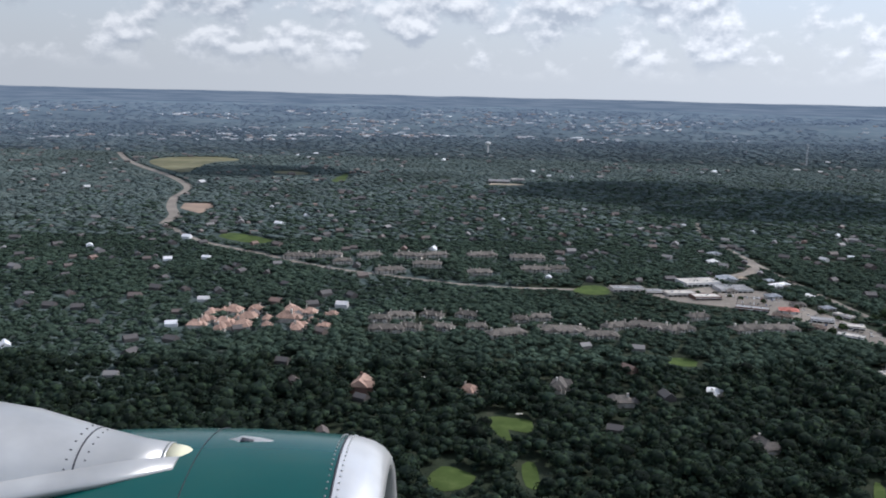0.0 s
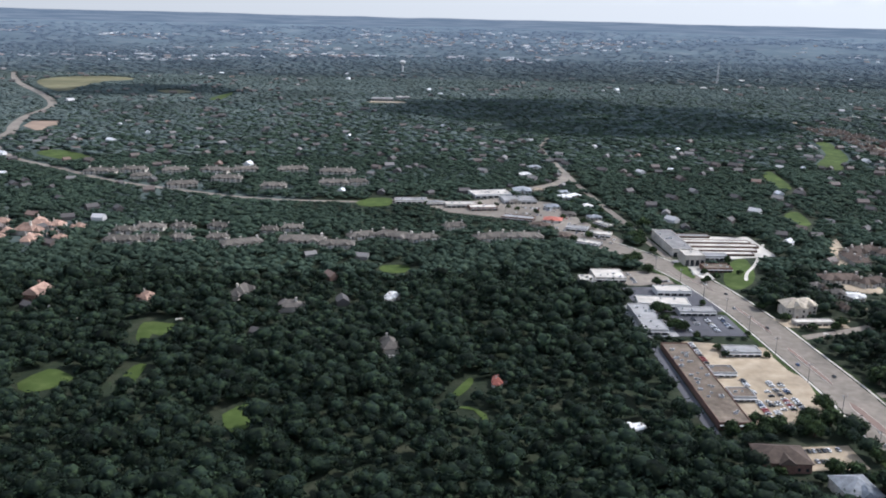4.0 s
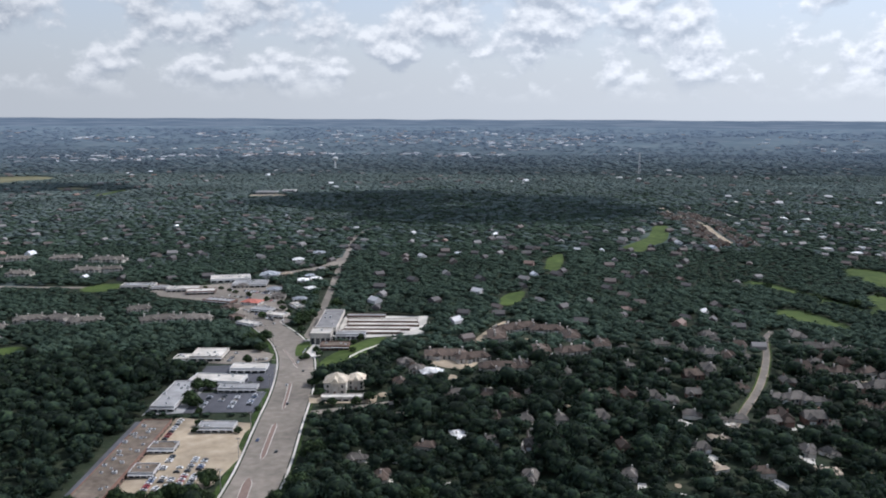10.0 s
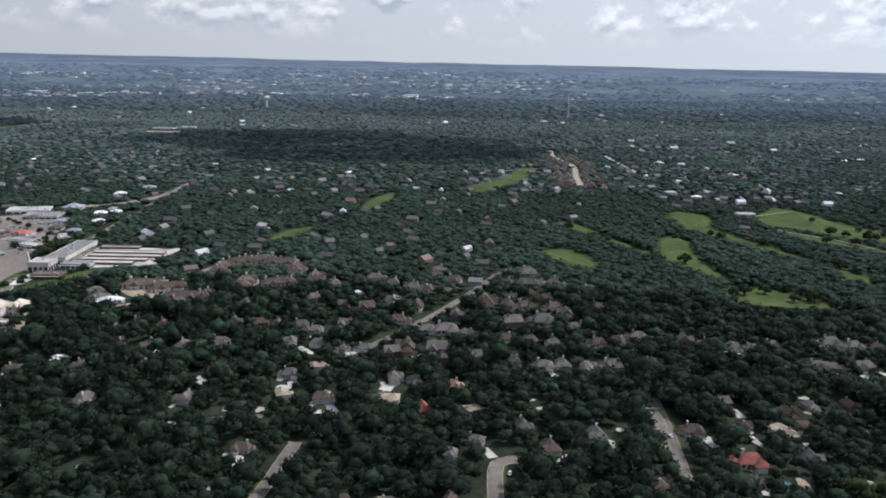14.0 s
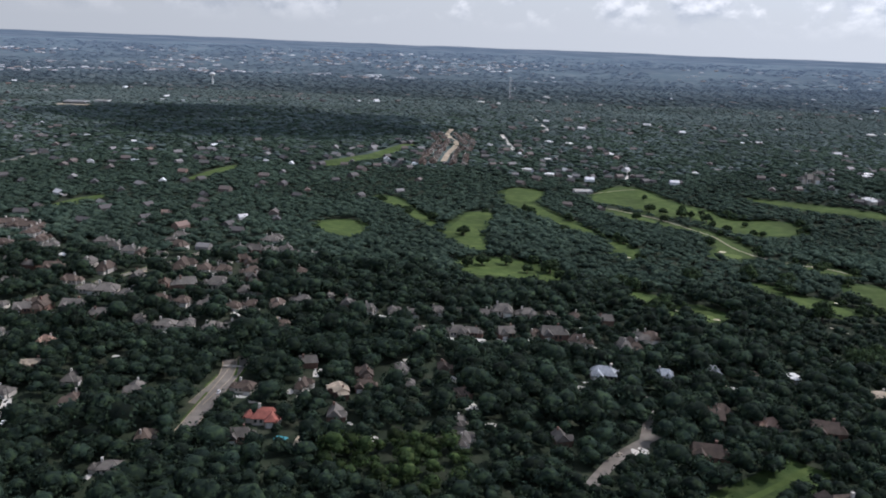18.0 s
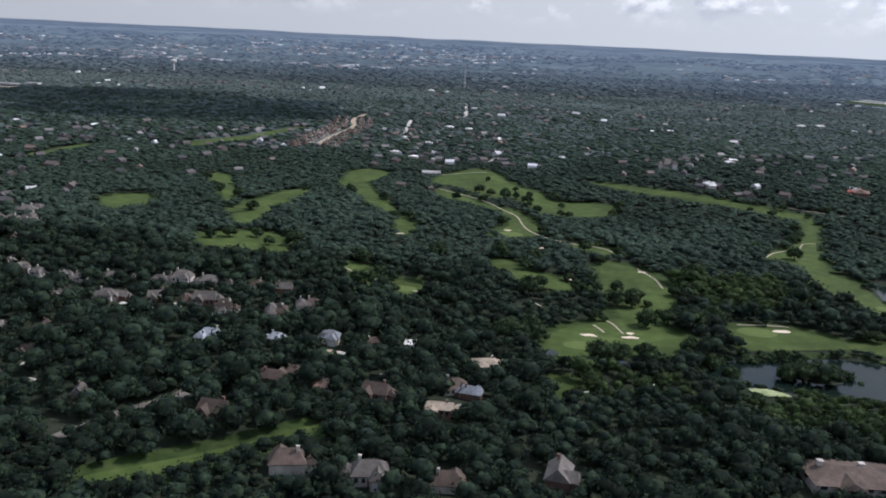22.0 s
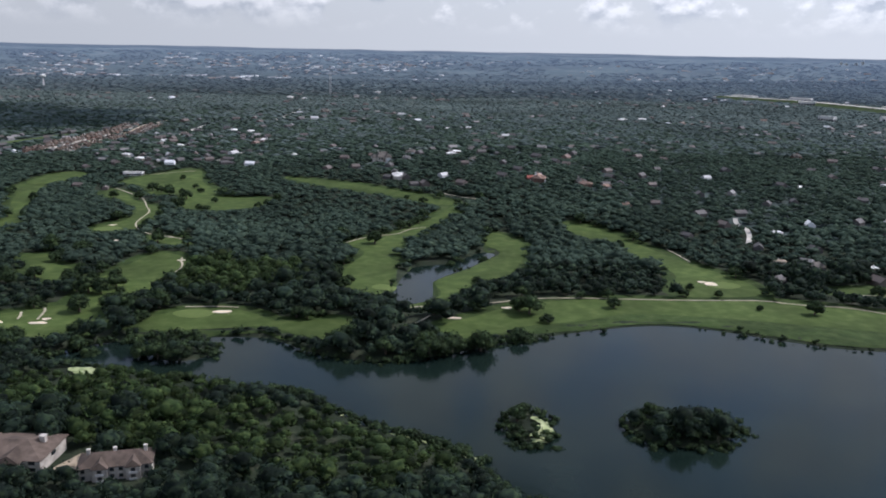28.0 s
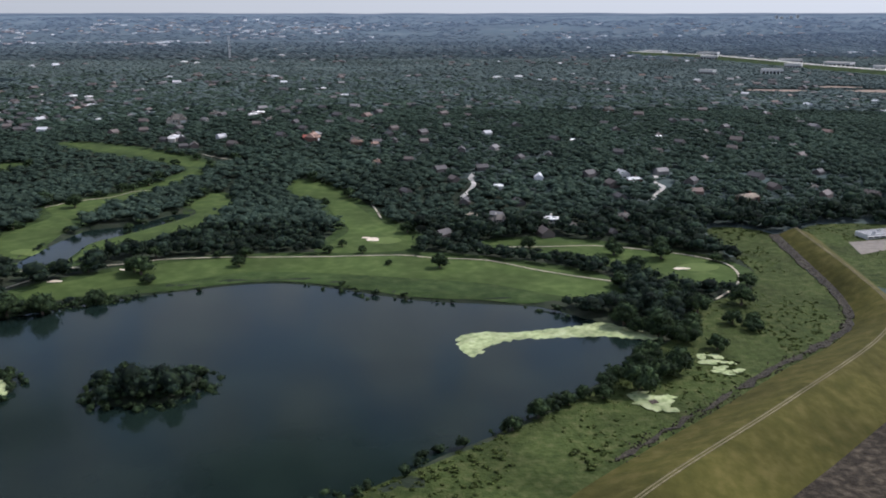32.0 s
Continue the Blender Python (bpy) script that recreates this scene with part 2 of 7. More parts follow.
ALGAE_MAT = material("pale algae mat", [(0.169, 0.215, 0.085), (0.312, 0.351, 0.163), (0.442, 0.468, 0.260)], scale=0.5, coarse=0.12)

# ---------------------------------------------------------------- helpers of the place
def smooth_line(pts, step=6.0, closed=False):
    """A smooth curve through the given plan points, as points about one step apart."""
    p = [np.array(q, float) for q in pts]
    n = len(p)
    out = []
    for i in range(n if closed else n - 1):
        a, b = p[i], p[(i + 1) % n]
        before = p[i - 1] if (closed or i > 0) else 2 * a - b
        after = p[(i + 2) % n] if (closed or i + 2 < n) else 2 * b - a
        k = max(2, int(np.hypot(*(b - a)) / step))
        for j in range(k):
            u = j / k
            out.append(0.5 * (2 * a + (b - before) * u + (2 * before - 5 * a + 4 * b - after) * u * u + (3 * a - before - 3 * b + after) * u ** 3))
    if not closed:
        out.append(p[-1])
    return np.array(out)


def ribbon(line, width):
    """The outline of a strip of the given width (one, or one at each end) along a line."""
    d = np.gradient(line, axis=0)
    d /= np.linalg.norm(d, axis=1)[:, None] + 1e-9
    side = np.c_[-d[:, 1], d[:, 0]]
    w = np.linspace(*(width if isinstance(width, tuple) else (width, width)), len(line))[:, None] / 2
    return np.r_[line + side * w, (line - side * w)[::-1]]


def soft_noise(x, y, size, seed):
    """Smooth value noise in 0..1."""
    x, y = np.asarray(x) / size + 1000, np.asarray(y) / size + 1000
    i, j = np.floor(x).astype(int), np.floor(y).astype(int)
    u, v = x - i, y - j
    u, v = u * u * (3 - 2 * u), v * v * (3 - 2 * v)

    def h(a, b):
        s = np.sin(a * 127.1 + b * 311.7 + seed * 74.7) * 43758.5453
        return s - np.floor(s)
    return (h(i, j) * (1 - u) + h(i + 1, j) * u) * (1 - v) + (h(i, j + 1) * (1 - u) + h(i + 1, j + 1) * u) * v


# The lie of the land: broad rises and the shallow valley of the golf course (x, y, height, reach).
HILLS = [(330, 300, 7, 170), (560, 400, 4, 150), (740, 640, -7, 140), (920, 430, -7, 150), (1150, 360, -7, 180),
         (1240, 270, -5, 140), (1080, 820, 8, 120), (1400, 740, 10, 260), (150, 1300, 6, 400)]
WATER = -7.0
MIDDLE = np.array((590.0, 0.0))
RIM, FLAT = 4600.0, 3000.0     # beyond FLAT the land is raised towards eye height at RIM, to fit the camera's horizon

LAKE = smooth_line([(890, 292), (905, 306), (926, 310), (955, 315), (970, 310), (990, 294), (1015, 288), (1039, 298), (1075, 316),
                    (1101, 326), (1118, 331), (1141, 330), (1167, 317), (1189, 306), (1213, 301), (1234, 296), (1250, 281), (1273, 262),
                    (1260, 253), (1253, 240), (1235, 224), (1220, 211), (1203, 197), (1188, 187), (1165, 170), (1120, 160), (1075, 172), (1060, 186),
                    (1044, 200), (1041, 214), (1024, 227), (1012, 233), (997, 247), (984, 259), (963, 265), (940, 272), (919, 280), (899, 284)], 4, True)
POND = smooth_line([(1025, 427), (1043, 434), (1061, 461), (1070, 458), (1057, 435), (1045, 417), (1033, 400), (1031, 369), (1017, 360), (1014, 375), (1019, 405)], 4, True)
ISLAND = smooth_line([(1088, 235), (1094, 244), (1106, 246), (1120, 244), (1123, 236), (1120, 226), (1107, 220), (1095, 223)], 3, True)
ISLET = smooth_line([(1053, 241), (1060, 248), (1066, 240), (1068, 232), (1062, 222), (1055, 219), (1056, 228), (1051, 231)], 3, True)
ISLET_WEST = smooth_line([(925, 295), (933, 304), (946, 306), (951, 300), (947, 290), (936, 287)], 3, True)

# A chart of what covers the ground, in squares of 2 m.
CHART_X0, CHART_Y0, CELL = -900.0, 120.0, 2.0
CHART = np.zeros((900, 1600), np.uint8)     # 0: may bear trees


def inside(outline, x, y):
    """Which of the points lie within a closed outline."""
    hit = np.zeros(x.shape, bool)
    for (x0, y0), (x1, y1) in zip(outline, np.roll(outline, -1, 0)):
        if y0 != y1:
            cross = ((y0 > y) != (y1 > y)) & (x < (x1 - x0) * (y - y0) / (y1 - y0) + x0)
            hit ^= cross
    return hit


def mark(outline, value):
    """Enters an outline in the chart."""
    lo, hi = outline.min(0), outline.max(0)
    i0, i1 = max(0, int((lo[0] - CHART_X0) / CELL)), min(CHART.shape[1], int((hi[0] - CHART_X0) / CELL) + 2)
    j0, j1 = max(0, int((lo[1] - CHART_Y0) / CELL)), min(CHART.shape[0], int((hi[1] - CHART_Y0) / CELL) + 2)
    if i1 <= i0 or j1 <= j0:
        return
    gx, gy = np.meshgrid(CHART_X0 + (np.arange(i0, i1) + 0.5) * CELL, CHART_Y0 + (np.arange(j0, j1) + 0.5) * CELL)
    CHART[j0:j1, i0:i1][inside(outline, gx, gy)] = value


def chart_at(x, y):
    i, j = ((np.asarray(x) - CHART_X0) / CELL).astype(int), ((np.asarray(y) - CHART_Y0) / CELL).astype(int)
    ok = (i >= 0) & (i < CHART.shape[1]) & (j >= 0) & (j < CHART.shape[0])
    return np.where(ok, CHART[np.clip(j, 0, CHART.shape[0] - 1), np.clip(i, 0, CHART.shape[1] - 1)], 0)


def blurred(mask, times):
    m = mask.astype(float)
    for _ in range(times):
        m = (m + np.roll(m, 1, 0) + np.roll(m, -1, 0) + np.roll(m, 1, 1) + np.roll(m, -1, 1)) / 5
    return m


for shore in (LAKE, POND):
    mark(shore, 1)
for shore in (ISLAND, ISLET, ISLET_WEST):
    mark(shore, 0)
BASIN = blurred(CHART == 1, 7)
mark(ISLET, 5)


def land(x, y):
    """Height of the ground."""
    x, y = np.asarray(x, float), np.asarray(y, float)
    z = sum(h * np.exp(-((x - a) ** 2 + (y - b) ** 2) / (2 * r * r)) for a, b, h, r in HILLS)
    z = np.where(z < -4, -6 + 2 * np.exp((z + 4) / 2), z)
    u, v = (x - CHART_X0) / CELL - 0.5, (y - CHART_Y0) / CELL - 0.5
    i, j = np.clip(u.astype(int), 0, CHART.shape[1] - 2), np.clip(v.astype(int), 0, CHART.shape[0] - 2)
    u, v = np.clip(u - i, 0, 1), np.clip(v - j, 0, 1)
    w = (BASIN[j, i] * (1 - u) + BASIN[j, i + 1] * u) * (1 - v) + (BASIN[j + 1, i] * (1 - u) + BASIN[j + 1, i + 1] * u) * v
    near = np.clip(w * 4, 0, 1)
    z = z * (1 - near) + np.maximum(z, WATER + 0.8) * near
    z = z * (1 - w) + (WATER - 0.8 - (1.6 * w)) * w
    r = np.hypot(x - MIDDLE[0], y - MIDDLE[1])
    far = 1 - (r - FLAT) / (RIM - FLAT)
    rise = 88.0 * (1 - r / FLAT * far)
    roll = 8 * (soft_noise(x, y, 420, 3) - 0.5) * np.clip((r - 1500) / 1500, 0, 1) + 9 * (soft_noise(x, y, 900, 8) - 0.5) * np.clip((r - 3600) / 900, 0, 1)
    return z + np.where(r > FLAT, rise, 0) + roll


def part(name, bm, mat, parent=None, label=""):
    """Links a bmesh as one mesh object, under a thing or a part."""
    me = bpy.data.meshes.new(name)
    bm.to_mesh(me)
    bm.free()
    me.materials.append(mat)
    ob = new(name, me)
    if parent:
        ob.parent = parent
    if label:
        ob["label"] = label
    return ob


def sheet(name, verts, faces, mat, parent=None):
    me = bpy.data.meshes.new(name)
    me.from_pydata([tuple(map(float, v)) for v in verts], [], [tuple(map(int, q)) for q in faces])
    me.materials.append(mat)
    ob = new(name, me)
    if parent:
        ob.parent = parent
    return ob


def fast_mesh(name, verts, tris, mat, smooth=True):
    """One mesh of triangles from arrays."""
    me = bpy.data.meshes.new(name)
    me.vertices.add(len(verts))
    me.vertices.foreach_set("co", np.ascontiguousarray(verts, np.float32).ravel())
    me.loops.add(tris.size)
    me.loops.foreach_set("vertex_index", np.ascontiguousarray(tris, np.int32).ravel())
    me.polygons.add(len(tris))
    me.polygons.foreach_set("loop_start", np.arange(0, tris.size, 3, dtype=np.int32))
    me.update(calc_edges=True)
    me.polygons.foreach_set("use_smooth", np.full(len(tris), smooth))
    me.materials.append(mat)
    return me


def draped(outline, lift, cell=10.0):
    """Points and faces of a patch that lies on the land."""
    from mathutils.geometry import delaunay_2d_cdt
    lo, hi = outline.min(0), outline.max(0)
    gx, gy = np.meshgrid(np.arange(lo[0] + cell / 2, hi[0], cell), np.arange(lo[1] + cell / 2, hi[1], cell))
    gx, gy = gx.ravel(), gy.ravel()
    keep = inside(outline, gx, gy)
    pts = np.r_[outline, np.c_[gx[keep], gy[keep]]]
    n = len(outline)
    v, _, fcs, *_ = delaunay_2d_cdt([Vector(q) for q in pts], [(i, (i + 1) % n) for i in range(n)], [list(range(n))], 1, 0.001)
    v = np.array([tuple(q) for q in v])
    z = land(v[:, 0], v[:, 1]) + lift
    return np.c_[v, z], [list(q) for q in fcs]


def patch(name, outline, mat, lift=0.12, cell=10.0, flat=None, kind="structure", label="", category="", chart=2, parent=None):
    v, fcs = draped(outline, lift, cell)
    if flat is not None:
        v[:, 2] = flat
    ob = sheet(name, v, fcs, mat, parent)
    if chart:
        mark(outline, chart)
    if not parent:
        tagged(ob, label, category, kind=kind)
    return ob


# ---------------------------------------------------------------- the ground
# lighter, bluer base colour that paints distance haze onto the far woods
FAR_MAT = material("haze-blue woods", [(0.072, 0.094, 0.088), (0.088, 0.112, 0.104), (0.114, 0.136, 0.122)], scale=0.03, coarse=0.006, spec=0.0, per_piece=0.12, island=True)


def haze_glow_material():
    """Woods and suburbs of the outer land before the horizon, with haze painted on as a blue glow."""
    m = material("horizon haze glow", [(0.056, 0.074, 0.072), (0.070, 0.090, 0.086), (0.10, 0.112, 0.104)], scale=0.02, coarse=0.003, spec=0.0)
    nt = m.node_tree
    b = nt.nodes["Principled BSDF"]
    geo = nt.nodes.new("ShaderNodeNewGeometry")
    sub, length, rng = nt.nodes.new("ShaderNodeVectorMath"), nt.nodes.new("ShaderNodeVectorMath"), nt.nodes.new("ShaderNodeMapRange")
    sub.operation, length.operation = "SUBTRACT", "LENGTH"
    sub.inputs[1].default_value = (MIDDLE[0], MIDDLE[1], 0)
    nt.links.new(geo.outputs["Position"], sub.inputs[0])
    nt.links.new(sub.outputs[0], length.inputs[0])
    # blue emission grows with distance and stands in for haze
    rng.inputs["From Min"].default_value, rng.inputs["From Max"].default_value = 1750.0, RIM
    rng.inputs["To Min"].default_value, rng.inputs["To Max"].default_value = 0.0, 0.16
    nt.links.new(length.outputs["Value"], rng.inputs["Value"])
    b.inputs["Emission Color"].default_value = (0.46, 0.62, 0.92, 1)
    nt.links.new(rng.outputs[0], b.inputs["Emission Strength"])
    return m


HAZE_GLOW_MAT = haze_glow_material()


def axis(parts):
    out = [parts[0][0]]
    for start, stop, step in parts:
        k = max(1, round((stop - start) / step))
        out += list(np.linspace(start, stop, k + 1)[1:])
    return np.array(out)


def build_ground():
    xs = axis([(-4000, -1600, 100), (-1600, -400, 30), (-400, 850, 10), (850, 1460, 5), (1460, 2400, 20), (2400, 5200, 100)])
    ys = axis([(-700, 140, 60), (140, 480, 5), (480, 1100, 10), (1100, 2200, 30), (2200, 4700, 80)])
    gx, gy = np.meshgrid(xs, ys)
    gz = land(gx, gy)
    v = np.c_[gx.ravel(), gy.ravel(), gz.ravel()]
    nx, ny = len(xs), len(ys)
    r = np.hypot(v[:, 0] - MIDDLE[0], v[:, 1])
    i, j = np.meshgrid(np.arange(nx - 1), np.arange(ny - 1))
    a = (j * nx + i).ravel()
    q = np.c_[a, a + 1, a + 1 + nx, a + nx]
    q = q[r[q].max(1) <= 2800]
    me = bpy.data.meshes.new("ground")
    me.vertices.add(len(v))
    me.vertices.foreach_set("co", v.astype(np.float32).ravel())
    me.loops.add(q.size)
    me.loops.foreach_set("vertex_index", q.astype(np.int32).ravel())
    me.polygons.add(len(q))
    me.polygons.foreach_set("loop_start", np.arange(0, q.size, 4, dtype=np.int32))
    # beyond 820 m the floor takes the painted haze colour too
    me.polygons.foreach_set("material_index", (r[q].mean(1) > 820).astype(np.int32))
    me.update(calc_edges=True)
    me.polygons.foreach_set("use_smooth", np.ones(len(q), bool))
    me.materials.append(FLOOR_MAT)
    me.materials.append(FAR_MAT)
    return tagged(new("ground", me), "dark leaf-strewn woodland floor running to the hazy horizon", "ground", kind="structure")


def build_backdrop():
    """The outer land, raised to fit the camera's horizon, in rings round the middle."""
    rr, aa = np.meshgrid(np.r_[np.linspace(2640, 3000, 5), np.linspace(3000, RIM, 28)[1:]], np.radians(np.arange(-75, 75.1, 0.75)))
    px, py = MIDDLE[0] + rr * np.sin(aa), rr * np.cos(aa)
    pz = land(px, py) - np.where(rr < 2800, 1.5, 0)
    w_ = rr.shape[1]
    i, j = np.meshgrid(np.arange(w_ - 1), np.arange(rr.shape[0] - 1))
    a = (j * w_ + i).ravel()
    ob = sheet("backdrop", np.c_[px.ravel(), py.ravel(), pz.ravel()], np.c_[a, a + w_, a + w_ + 1, a + 1], HAZE_GLOW_MAT)
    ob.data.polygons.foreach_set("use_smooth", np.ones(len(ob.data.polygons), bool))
    return tagged(ob, "raised wooded land at the horizon with a painted blue haze glow", "backdrop", kind="structure")


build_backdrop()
ground = build_ground()

# ---------------------------------------------------------------- water
def water_material():
    m = material("dark lake water", [(0.006, 0.012, 0.010), (0.010, 0.018, 0.014)], rough=0.12, scale=0.05, bump=0.02, bump_scale=0.5, spec=0.09)
    return m


WATER_MAT = water_material()


def build_water(name, shore, label):
    grown = MIDDLE * 0 + shore.mean(0) + (shore - shore.mean(0)) * 1.05
    lo, hi = grown.min(0) - 6, grown.max(0) + 6
    return tagged(sheet(name, [(lo[0], lo[1], WATER), (hi[0], lo[1], WATER), (hi[0], hi[1], WATER), (lo[0], hi[1], WATER)], [(0, 1, 2, 3)], WATER_MAT), label, "water", kind="structure")


build_water("water", LAKE, "dark still lake water mirroring the sky")
build_water("water", POND, "small grey pond between fairways")

# ---------------------------------------------------------------- roads
ROADS = [
    ("road", [(300, -620), (300, -300), (299, 0), (297, 150), (295, 208), (295, 233), (296, 272), (294, 315), (292, 356), (288, 392), (282, 423), (271, 456), (252, 494), (232, 534), (204, 577), (176, 594), (149, 606)], 16.5, "wide grey five-lane arterial road", ROAD_MAT),
    ("road", [(151, 605.5), (125, 610), (102, 612), (48, 614), (9, 622), (-39, 643), (-105, 676), (-170, 728), (-239, 785), (-305, 882)], 6.0, "grey arterial road winding west through woods", ROAD_MAT),
    ("road", [(-302, 877), (-313, 942), (-337, 1005), (-361, 1091), (-381, 1212), (-452, 1357), (-586, 1574), (-668, 1722), (-747, 1890)], 12.1, "pale highway winding through far woods", ROAD_MAT),
    ("road", [(283, 446), (283, 480), (281, 544), (277, 626), (274, 690), (272, 775), (270, 883), (289, 965)], 5.0, "grey two-lane road between shops and woods", ROAD_MAT),
    ("road", [(215, 660), (245, 682), (262, 705), (272, 748)], 10.0, "short grey access road", ROAD_MAT),
    ("road", [(300, 327.5), (310, 331), (320, 334), (330, 338), (340, 342)], 4.8, "grey side street", ROAD_MAT),
    ("road", [(470, 312), (481, 331), (501, 366), (522, 412), (540, 459), (552, 480)], 2.9, "grey residential street", STREET_MAT),
    ("road", [(576, 222), (578, 240), (580, 258), (582, 284)], 4.6, "grey residential street ending in a court", STREET_MAT),
    ("road", [(692, 205), (700, 218), (708, 228), (719, 239)], 3.8, "grey curving residential street", STREET_MAT),
    ("road", [(519, 195), (520, 212), (522, 230), (530, 233)], 4.2, "grey residential court", STREET_MAT),
    ("road", [(577, 280), (579, 266), (575, 243)], 4.5, "grey residential street", STREET_MAT),
    ("road", [(713, 230), (715, 237), (720, 252), (724, 270)], 3.2, "grey residential street", STREET_MAT),
    ("road", [(1220, 474), (1226, 488), (1231, 505), (1230, 520), (1234, 533)], 3.0, "pale residential street seen between trees", CONCRETE_MAT),
    ("road", [(1324, 449), (1333, 464), (1341, 478), (1339, 490), (1345, 505)], 3.0, "pale residential street seen between trees", CONCRETE_MAT),
    ("road", [(660, 860), (667, 930), (678, 1016), (669, 1110), (676, 1193)], 6.4, "tan curving street of a new neighbourhood", TAN_LOT_MAT),
    ("road", [(744, 969), (743, 1056), (743, 1141)], 5.0, "pale street rising through far trees", CONCRETE_MAT),
    ("road", [(834, 788), (846, 836), (856, 886)], 2.6, "pale lane behind the golf course", CONCRETE_MAT),
    ("road", [(818, 1221), (822, 1391), (823, 1515)], 6.0, "pale street far behind the golf course", CONCRETE_MAT),
    ("road", [(300, 271), (305, 273), (310, 274)], 4.0, "grey side street", ROAD_MAT),
    ("road", [(455, 205), (458, 222), (461, 240)], 3.6, "grey residential street", STREET_MAT),
]
for name, pts, width, label, mat in ROADS:
    patch(name, ribbon(smooth_line(pts, 8), width), mat, 0.16, 6.0, label=label, category="road", chart=3 if width > 12 else 6 if pts[0][0] > 690 and pts[0][1] < 300 else 8)



def build_highway():
    """A far highway with its two carriageways, on an added bank that lifts it into the camera's view."""
    line = smooth_line([(1806, 2140), (1821, 2087), (1916, 1939), (1961, 1738), (1985, 1548), (2020, 1390), (2060, 1260)], 20)
    d = np.gradient(line, axis=0)
    d /= np.linalg.norm(d, axis=1)[:, None]
    side = np.c_[-d[:, 1], d[:, 0]]
    # bank added, 7 m high, so the trees in front don't hide the road
    offs = [(-34, -0.4), (-14, 7.0), (14, 7.0), (34, -0.4)]
    verts = [(p[0] + q[0] * o, p[1] + q[1] * o, float(land(p[0], p[1])) + up) for p, q in zip(line, side) for o, up in offs]
    quads = [(i * 4 + j, i * 4 + j + 1, i * 4 + j + 5, i * 4 + j + 4) for i in range(len(line) - 1) for j in range(3)]
    bank = tagged(sheet("highway_bank", verts, quads, ROUGH_MAT), "added grassy bank lifting a far highway into view", "embankment", kind="structure")
    for c in (-7, 7):
        verts = [(p[0] + q[0] * o, p[1] + q[1] * o, float(land(p[0], p[1])) + 7.2) for p, q in zip(line, side) for o in (c - 5, c + 5)]
        sheet("carriageway", verts, [(i * 2, i * 2 + 1, i * 2 + 3, i * 2 + 2) for i in range(len(line) - 1)], CONCRETE_MAT, bank)["label"] = "pale concrete carriageway"
    mark(ribbon(line, 76), 3)


build_highway()
# kerbs and front lawns along the residential streets
for name, pts, width, label, mat in ROADS:
    if "residential" in label and mat is STREET_MAT and pts[0][0] < 690:
        base = smooth_line(pts, 5)
        d = np.gradient(base, axis=0)
        d /= np.linalg.norm(d, axis=1)[:, None]
        out = np.c_[-d[:, 1], d[:, 0]]
        for side in (-1, 1):
            patch("kerb", ribbon(base + out * side * (width / 2 + 0.1), 0.24), TAN_LOT_MAT, 0.24, 5, label="pale concrete kerb of a residential street", category="kerb", chart=8)
            n = len(base)
            a, b = (int(n * 0.1), int(n * 0.55)) if side > 0 else (int(n * 0.35), int(n * 0.85))
            if b - a > 2:
                patch("lawn", ribbon((base + out * side * (width / 2 + 0.7))[a:b], (0.4, 0.9)), FAIRWAY_MAT, 0.2, 5, label="bright green front lawn beside the street", category="grass", chart=8)

